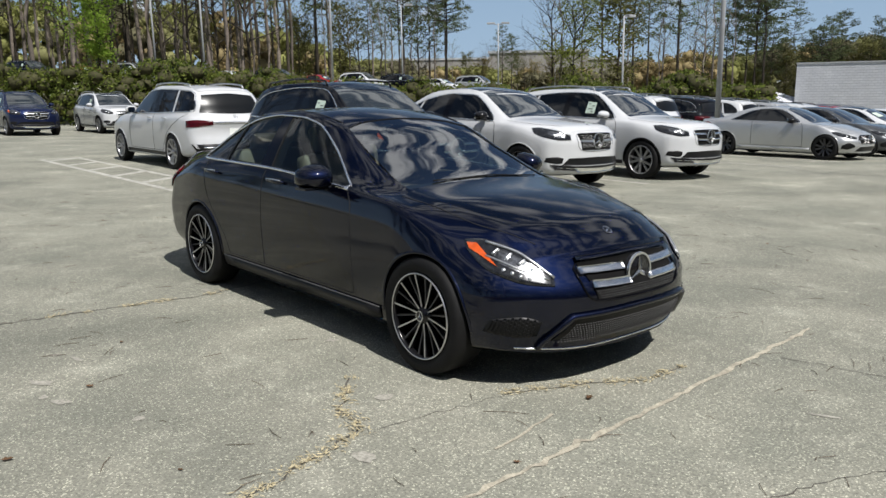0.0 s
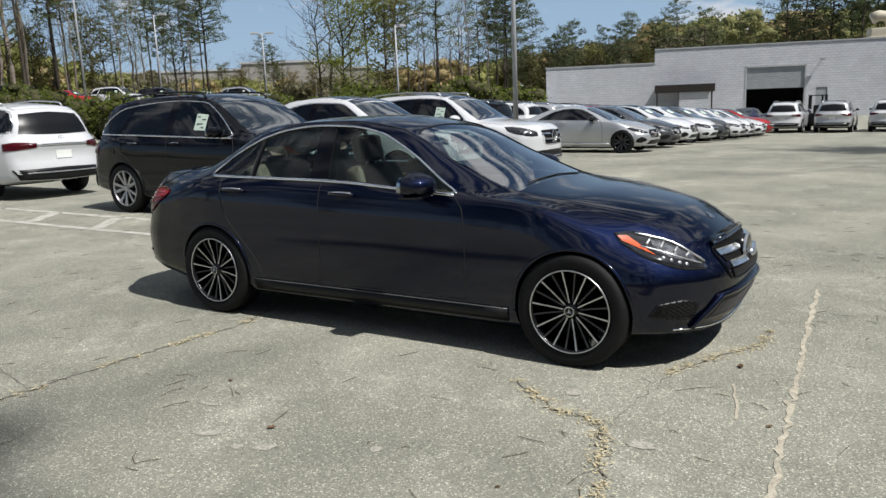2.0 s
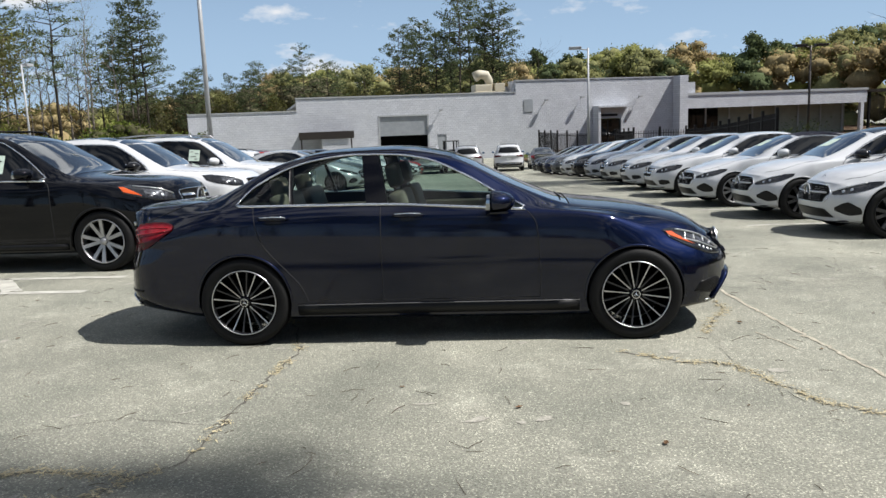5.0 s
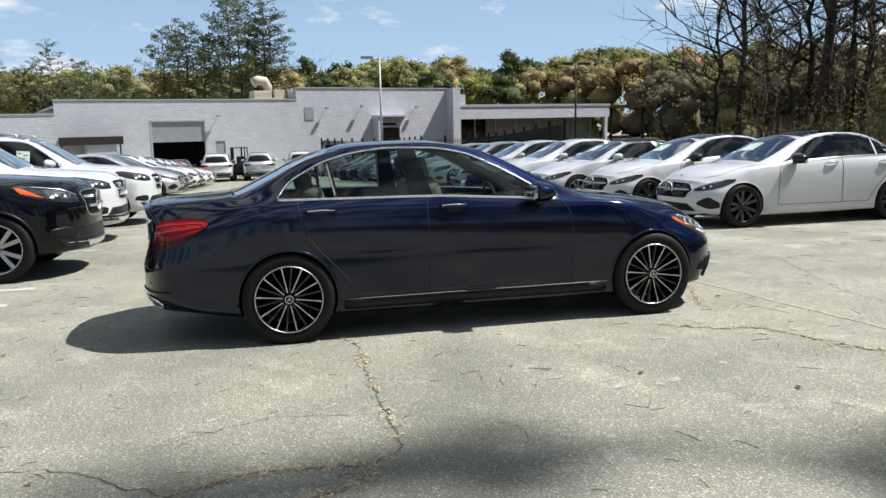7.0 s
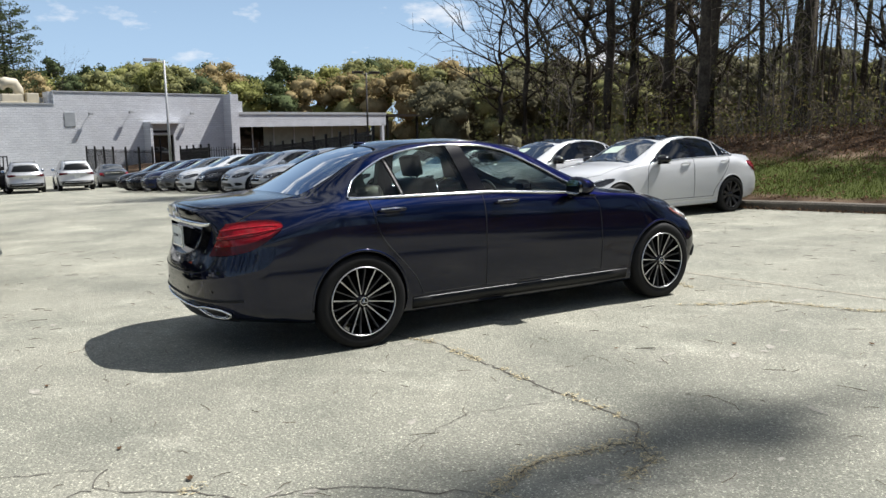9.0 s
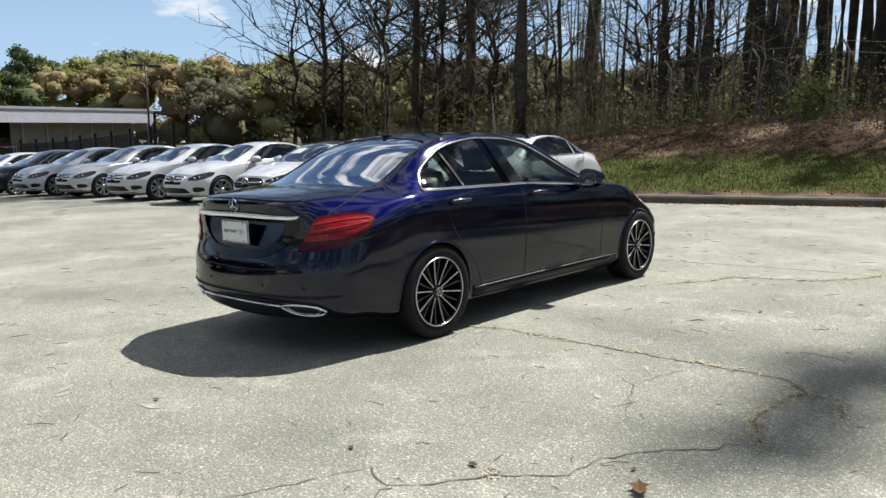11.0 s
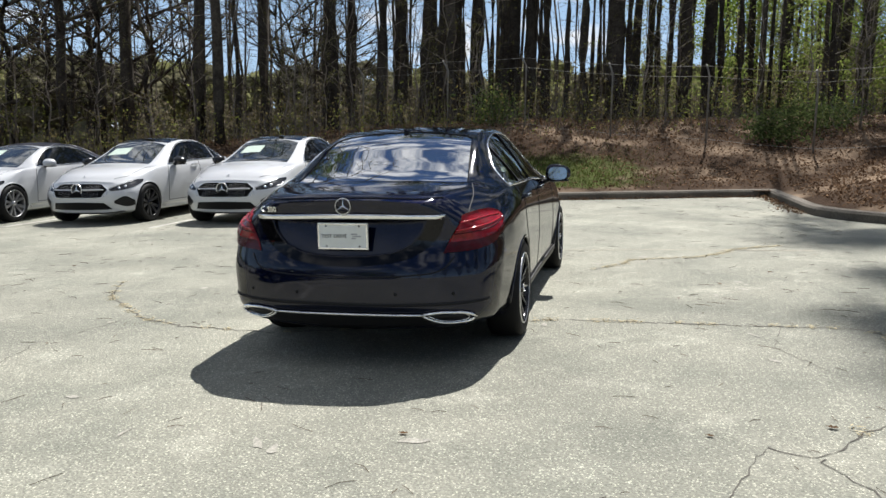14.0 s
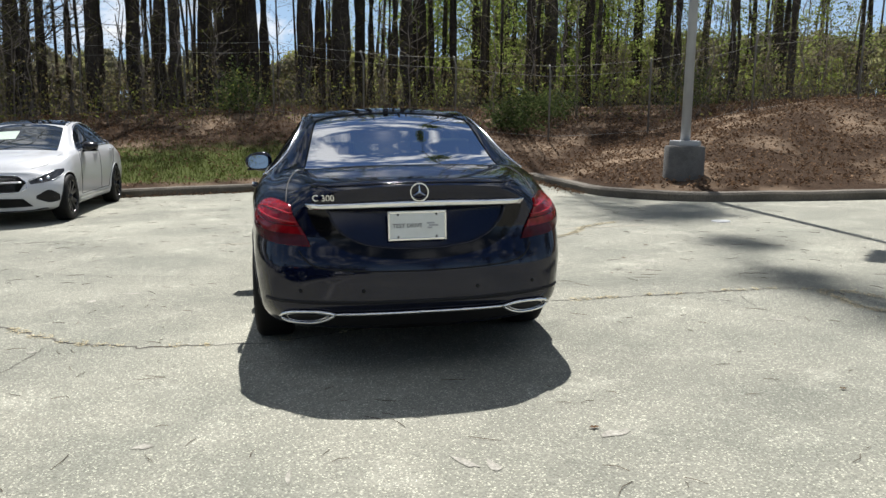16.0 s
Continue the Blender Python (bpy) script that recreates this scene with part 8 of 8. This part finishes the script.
lamp_post(-27.9, 40.15, 7.5, .08, M["pole_white"], [(90, .4)], "lamp post with a box halfway up", False)
lamp_post(-70.2, 81.4, 8.0, .09, M["pole_white"], [(0, .5), (180, .5)], "distant lamp post with two heads", False)
lamp_post(-62.0, 22.0, 11.0, .09, M["pole_white"], [(0, .5)], "tall lamp post behind the hedge", False)
lamp_post(-58.0, 24.5, 11.0, .09, M["pole_white"], [(0, .5)], "tall lamp post behind the hedge", False)
lamp_post(-52.0, 33.0, 12.0, .09, M["pole_white"], [(0, .5)], "tall lamp post on the terrace", False)
lamp_post(-58.0, 45.0, 8.5, .09, M["pole_white"], [(40, .5)], "lamp post on the terrace", False)
lamp_post(6.5, -5.95, 9.0, .085, M["pole_white"], [(135, .5)], "pale grey lamp post on a round concrete foot", True, 0.40, 0.62)


# ---- wire fence on the bank ----
def wire_fence():
    fence = empty("wire_fence", "galvanised chain fence with slanted post tops in the woods", "fence")
    line = [(9.5, -22.0), (11.2, -16.0), (13.0, -11.1), (14.6, -6.0), (16.0, -1.0), (17.3, 4.0), (18.8, 10.0)]
    posts = []
    for (x0, y0), (x1, y1) in zip(line, line[1:]):
        for t in (0, 0.5):
            posts.append((x0 + (x1 - x0) * t, y0 + (y1 - y0) * t))
    tops = []
    for x, y in posts:
        z = bank_z(x, y)
        mesh("fence_post", *sweep([(x, y, z - .3), (x, y, z + 1.75), (x - .22, y + .1, z + 2.0)], .026, 8), M["wire"], fence, "", True)
        tops.append(Vector((x, y, z)))
    for h, off in ((1.72, 0), (1.97, -.2), (.1, 0)):
        run = []
        for a, b in zip(tops, tops[1:]):
            run += [a + Vector((off, 0, h)), a.lerp(b, .5) + Vector((off, 0, h - .03))]
        run.append(tops[-1] + Vector((off, 0, h)))
        mesh("wire", *sweep(run, .004, 4), M["wire"], fence, "thin fence wire")
    bits = []
    for a, b in zip(tops, tops[1:]):
        n = int((b - a).length / .30)
        for i in range(n):
            p, q = a.lerp(b, i / n), a.lerp(b, min(1, (i + 5.5) / n))
            bits.append(sweep([p + Vector((0, 0, .05)), q + Vector((0, 0, 1.7))], .0014, 3))
            bits.append(sweep([p + Vector((0, 0, 1.7)), q + Vector((0, 0, .05))], .0014, 3))
    ob = mesh("chain_mesh", *joined(*bits), M["wire"], fence, "open chain link mesh")
    ob["kind"] = "stuff"


wire_fence()


# ---- markings and cracks on the asphalt ----
M["scuff"] = material("pale_scuff", (0.44, 0.42, 0.36), 0.9, var=0.35, scale=14, fine=0.6, fine_scale=70)


M["seam"] = material("tan_worn_seam", (0.56, 0.51, 0.40), 0.9, var=0.45, scale=18, fine=0.5, fine_scale=90)


def strip(pts, width, lift=0.004, ragged=0.0, seed=0):
    rng = random.Random(seed)
    V, F = [], []
    for i, p in enumerate(pts):
        a, b = Vector(pts[min(i + 1, len(pts) - 1)]), Vector(pts[max(i - 1, 0)])
        t = (a - b).normalized()
        n = Vector((-t.y, t.x))
        for s in (-1, 1):
            q = Vector(p) + n * s * (width / 2) * (1 + ragged * rng.uniform(-1, 1))
            V.append((q.x, q.y, gz(q.x, q.y) + lift))
    return V, [(2 * i, 2 * i + 2, 2 * i + 3, 2 * i + 1) for i in range(len(pts) - 1)]


def line_pts(a, b, n=12):
    return [(a[0] + (b[0] - a[0]) * i / n, a[1] + (b[1] - a[1]) * i / n) for i in range(n + 1)]


def wander(pts, step, amp, seed):
    """A broken line through points."""
    rng = random.Random(seed)
    out = []
    for (x0, y0), (x1, y1) in zip(pts, pts[1:]):
        L = math.hypot(x1 - x0, y1 - y0)
        n = max(2, int(L / step))
        for i in range(n):
            t = i / n
            out.append((x0 + (x1 - x0) * t + rng.gauss(0, amp), y0 + (y1 - y0) * t + rng.gauss(0, amp)))
    out.append(pts[-1])
    return out


def marking(name, pts, width, label, ragged=0.15, seed=0, mat="line"):
    return tagged(mesh(name, *strip(pts, width, 0.004, ragged, seed), M[mat]), label, "marking", kind="structure")


marking("hatch_line", line_pts((-16.2, 1.5), (-3.9, 1.42), 40), .13, "worn white hatch line on asphalt")
marking("hatch_line", line_pts((-16.5, 2.4), (-3.9, 2.34), 40), .13, "worn white hatch line on asphalt")
for i in range(8):
    marking("hatch_bar", line_pts((-15.6 + 1.55 * i, 1.5), (-16.3 + 1.55 * i, 2.38), 6), .19, "short white hatch bar")
marking("hatch_line", line_pts((-16.2, 1.5), (-16.5, 2.4), 6), .10, "worn white hatch line on asphalt")
for y in (5.55, 8.6, 11.75, 14.5, 17.1, 19.7, 22.3):
    marking("stall_line", line_pts((-9.0, y), (-3.7, y), 14), .10, "worn stall line between parked cars", 0.25, int(y * 10))
for i in range(7):
    y = 5.85 + 2.72 * i
    marking("stall_line", line_pts((4.3 - .075 * i, y), (9.0, y), 14), .10, "worn stall line between parked cars", 0.25, int(y * 10))
marking("seam_line", wander([(2.44, 1.6), (2.47, 1.1), (2.55, -.3), (2.65, -1.75), (2.72, -3.6)], .06, .007, 3), .029, "pale worn seam on asphalt", 0.5, 4, "seam")
marking("seam_line", wander([(2.30, -.75), (2.34, -1.0), (2.40, -1.25)], .08, .01, 5), .014, "pale worn seam on asphalt", 0.6, 6, "seam")

M["crack"] = material("asphalt_crack", (0.11, 0.10, 0.085), 0.95, var=0.4, scale=9)
M["dry"] = material("dry_weeds_in_crack", (0.66, 0.57, 0.36), 0.95, var=0.5, scale=25, fine=0.4)


def crack(pts, width, seed, weeds=0.0):
    p = wander(pts, .05, .010, seed)
    tagged(mesh("crack", *strip(p, width * 0.6, 0.003, 0.85, seed), M["crack"]), "thin dark crack in the asphalt", "crack", kind="structure")
    if weeds:
        rng = random.Random(seed)
        cs = [(x, y, gz(x, y) + .006) for x, y in p if rng.random() < weeds]
        if cs:
            wv, wf = leaves(rng, cs, 26, .026, .017, .5)
            wv = [(a, b, gz(a, b) + .003 + .3 * abs(c - gz(a, b))) for a, b, c in wv]
            tagged(mesh("crack_weeds", wv, wf, M["dry"]), "dry straw and grit caught in the crack", "debris", kind="stuff")


crack([(-.12, 3.18), (-.73, 2.87), (-1.44, 2.08), (-1.65, 1.6), (-1.69, .87), (-1.2, -.3), (-.98, -1.06), (-1.0, -1.7), (-1.02, -2.3), (-1.02, -2.83), (-1.03, -3.09), (-1.2, -3.23)], .018, 21, .35)
crack([(-2.05, -3.3), (-1.71, -3.14), (-1.46, -3.17), (-1.2, -3.23), (-1.27, -3.41), (-1.5, -3.49)], .012, 22, 1.0)
crack([(-3.27, -2.14), (-3.33, -2.34), (-3.26, -2.41), (-3.0, -2.58), (-2.8, -2.82), (-2.58, -2.84), (-2.37, -2.97), (-2.05, -3.28)], .012, 23, .05)
crack([(-3.33, -2.34), (-3.55, -2.42), (-3.7, -2.5)], .009, 24)
crack([(1.28, -1.26), (1.6, -1.52), (1.86, -1.58), (2.02, -2.0), (2.15, -2.35), (2.36, -2.54), (2.75, -2.75), (3.1, -3.3)], .016, 25, .9)
crack([(1.95, -.72), (2.12, -.28), (2.29, -.02), (2.30, .37)], .010, 27, .8)
crack([(1.97, -.68), (1.9, -1.53)], .006, 28)
crack([(1.46, 3.47), (.9, 2.72), (.62, 1.8), (.57, 1.03), (.8, .2)], .009, 29)
crack([(-1.03, -2.6), (-1.6, -2.45), (-2.1, -2.7)], .006, 30)
crack([(-1.5, 2.15), (-2.3, 2.3), (-3.4, 2.0), (-4.6, 2.4)], .008, 32)
crack([(4.2, -3.9), (3.2, -2.6), (3.4, -.6), (4.1, 1.2), (3.9, 3.1)], .008, 33)
crack([(8.8, 1.5), (6.1, .7), (4.1, 1.2), (2.6, .9)], .008, 34)
crack([(-6.4, -1.4), (-5.1, -1.9), (-4.3, -1.7), (-3.27, -2.14)], .007, 35)


# ---- loose things on the asphalt ----
M["dead_leaf"] = leaf_material("dead_leaves", (0.075, 0.040, 0.022), (0.27, 0.18, 0.115), 0.15)
M["straw"] = material("pine_straw", (0.10, 0.065, 0.04), 0.9, var=0.5, scale=30)


def dead_leaf(x, y, size, turn, label="curled brown dead leaf on the asphalt"):
    V, F = [], []
    out = [(0, 0), (.35, .32), (.55, .2), (.75, .45), (1.0, .1), (1.35, 0), (1.0, -.14), (.78, -.42), (.55, -.22), (.33, -.34)]
    for a, b in out:
        V.append(((a - .6) * size, b * size, .012 * size / .1 + (abs(b) * .5 + abs(a - .6) * .25) * size * .5))
    V.append((0, 0, .004))
    F = [(10, i, (i + 1) % 10) for i in range(10)]
    tagged(mesh("dead_leaf", V, F, M["dead_leaf"], m=on_ground(x, y, turn) @ Matrix.Translation((0, 0, .002))), label, "leaf", "fallen leaves")


dead_leaf(-2.76, -3.11, .095, 30)
dead_leaf(2.27, -.46, .05, 110)
dead_leaf(-2.6, -3.0, .03, 10)
rng = random.Random(404)
for i in range(34):
    x, y = rng.uniform(-7, 9), rng.uniform(-4.2, 4.6)
    if -2.7 < x < 2.5 and -1.1 < y < 1.1:
        continue
    dead_leaf(x, y, rng.uniform(.02, .045), rng.uniform(0, 360))


M["grass"] = leaf_material("grass_blades", (0.040, 0.050, 0.013), (0.105, 0.130, 0.030), 0.3)


def litter():
    """Pine straw and twigs over the lot, thickest near the kerb."""
    rng = random.Random(8)
    bits = []
    for i in range(1500):
        x, y = rng.uniform(-9, 10), rng.uniform(-6.0, 7)
        if bank_depth(x, y) > -.1 or (-2.5 < x < 2.3 and -.9 < y < .9):
            continue
        z = gz(x, y) + .004
        a, L = rng.uniform(0, 6.28), rng.uniform(.03, .15) * (1 if rng.random() < .95 else 1.7)
        c, s = math.cos(a) * L / 2, math.sin(a) * L / 2
        k = rng.uniform(-.25, .25)
        bits.append(sweep([(x - c, y - s, z), (x - s * k, y + c * k, z + .003), (x + c, y + s, z)], [.0016, .0018, .0012], 3))
    tagged(mesh("pine_straw", *joined(*bits), M["straw"]), "scattered pine straw and twigs on asphalt", "debris", kind="stuff")
    # leaf drift in the gutter and over the bank
    cs = []
    for i in range(1300):
        y = rng.uniform(-4.4, 6)
        cs.append((kerb_x(y) - .12 - abs(rng.gauss(0, .10)), y, 0))
    for i in range(500):
        cs.append((rng.uniform(7, 10.8), -4.35 + abs(rng.gauss(0, .12)), 0))
    cs = [(x, y, gz(x, y) + .01) for x, y, _ in cs]
    tagged(mesh("gutter_leaves", *leaves(rng, cs, 2, .03, .022), M["dead_leaf"]), "drift of dead leaves in the gutter", "debris", kind="stuff")
    cs = []
    for i in range(52000):
        x, y = rng.uniform(5.3, 20), rng.uniform(-19, 12)
        d = bank_depth(x, y)
        if d < .3 or rng.random() < lawn_at(x, y) * .9:
            continue
        cs.append((x, y, bank_z(x, y) + .012))
    tagged(mesh("leaf_litter", *leaves(rng, cs, 2, .06, .038), M["dead_leaf"]), "brown leaf litter over the bank", "leaf litter", kind="stuff")
    V, F = [], []
    for i in range(60000):
        x, y = rng.uniform(8.5, 15.5), rng.uniform(-4.5, 11)
        if rng.random() > lawn_at(x, y) ** 1.3:
            continue
        z, a, h = bank_z(x, y), rng.uniform(0, 6.28), rng.uniform(.04, .11)
        c, s = math.cos(a) * .008, math.sin(a) * .008
        n = len(V)
        V += [(x - c, y - s, z - .01), (x + c, y + s, z - .01), (x + rng.uniform(-.04, .04), y + rng.uniform(-.04, .04), z + h)]
        F.append((n, n + 1, n + 2))
    tagged(mesh("grass", V, F, M["grass"]), "short green grass strip behind the kerb", "grass", kind="stuff")


litter()


tagged(mesh("ground_cover", *lathe([(.0005, .004), (.075, .004), (.085, .009), (.115, .009), (.12, -.01)], 28, "z"), M["pole_white"], m=on_ground(2.81, -4.63), smooth=True), "small round white cover set in the asphalt", "cover")


def scuffs():
    """Pale worn flecks on the asphalt."""
    rng = random.Random(31)
    V, F = [], []
    for i in range(260):
        x, y = rng.uniform(-12, 9), rng.uniform(-4.4, 9)
        if bank_depth(x, y) > -.3:
            continue
        L, w, a = rng.uniform(.04, .20), rng.uniform(.012, .045), rng.gauss(0.3, .7)
        n, k = len(V), 9
        V.append((x, y, gz(x, y) + .003))
        for j in range(k):
            g = 2 * math.pi * j / k
            r = rng.uniform(.5, 1.1)
            u, v = L / 2 * r * math.cos(g), w * r * math.sin(g)
            px, py = x + u * math.cos(a) - v * math.sin(a), y + u * math.sin(a) + v * math.cos(a)
            V.append((px, py, gz(px, py) + .003))
        F += [(n, n + 1 + j, n + 1 + (j + 1) % k) for j in range(k)]
    tagged(mesh("scuff_marks", V, F, M["scuff"]), "pale scuff marks worn into the asphalt", "marking", kind="stuff")


scuffs()



def forklift(x, y, turn):
    """A green forklift by the workshop door."""
    f = empty("forklift", "green forklift truck standing by the workshop", "forklift", m=on_ground(x, y, turn))
    mesh("chassis", *box(-.85, .75, -.5, .5, .25, .95, .08), M["lift_green"], f, "green chassis")
    mesh("counterweight", *box(-1.15, -.6, -.5, .5, .3, 1.05, .12), M["trim"], f, "dark counterweight")
    mesh("seat", *joined(box(-.55, -.1, -.25, .25, .95, 1.05, .03), box(-.6, -.5, -.25, .25, 1.0, 1.5, .03)), M["trim"], f, "black seat")
    for sy in (.45, -.45):
        mesh("roof_post", *sweep([(.55, sy, .9), (.35, sy, 2.05)], .035, 6), M["trim"], f)
        mesh("roof_post", *sweep([(-.7, sy, 1.0), (-.6, sy, 2.05)], .035, 6), M["trim"], f)
        mesh("mast_rail", *box(.80, .92, sy * .7 - .05, sy * .7 + .05, .1, 2.1, .01), M["trim"], f, "mast rail")
        mesh("fork", *box(.92, 2.0, sy * .5 - .06, sy * .5 + .06, .08, .13, .01), M["trim"], f, "steel fork")
        for wx, r in ((.5, .32), (-.75, .26)):
            w = mesh("wheel", *lathe([(.1, -.1), (r, -.1), (r, .1), (.1, .1)], 20), M["tyre"], f, "", True)
            w.location = (wx, sy, r)
    mesh("roof_guard", *joined(*[box(-.65, .4, -.48 + .16 * i, -.44 + .16 * i, 2.04, 2.10) for i in range(7)], box(-.65, -.6, -.48, .52, 2.04, 2.09), box(.35, .4, -.48, .52, 2.04, 2.09)), M["trim"], f, "slatted roof guard")


M["lift_green"] = paint("forklift_green", (0.16, 0.28, 0.03))
forklift(-2.55, 47.5, 100)


def tree_shrub(x, y, r, h, seed):
    rng = random.Random(seed)
    cs = [(rng.gauss(0, r * .45), rng.gauss(0, r * .45), abs(rng.gauss(h * .5, h * .25))) for _ in range(160)]
    b = tagged(mesh("shrub", *leaves(rng, cs, 14, .18, .06), M["needles"], m=Matrix.Translation((x, y, gz(x, y)))), "dense dark evergreen shrub by the fence", "shrub")


tree_shrub(15.3, 33.0, 1.3, 1.9, 41)
tree_shrub(13.4, 34.0, .9, 1.4, 42)
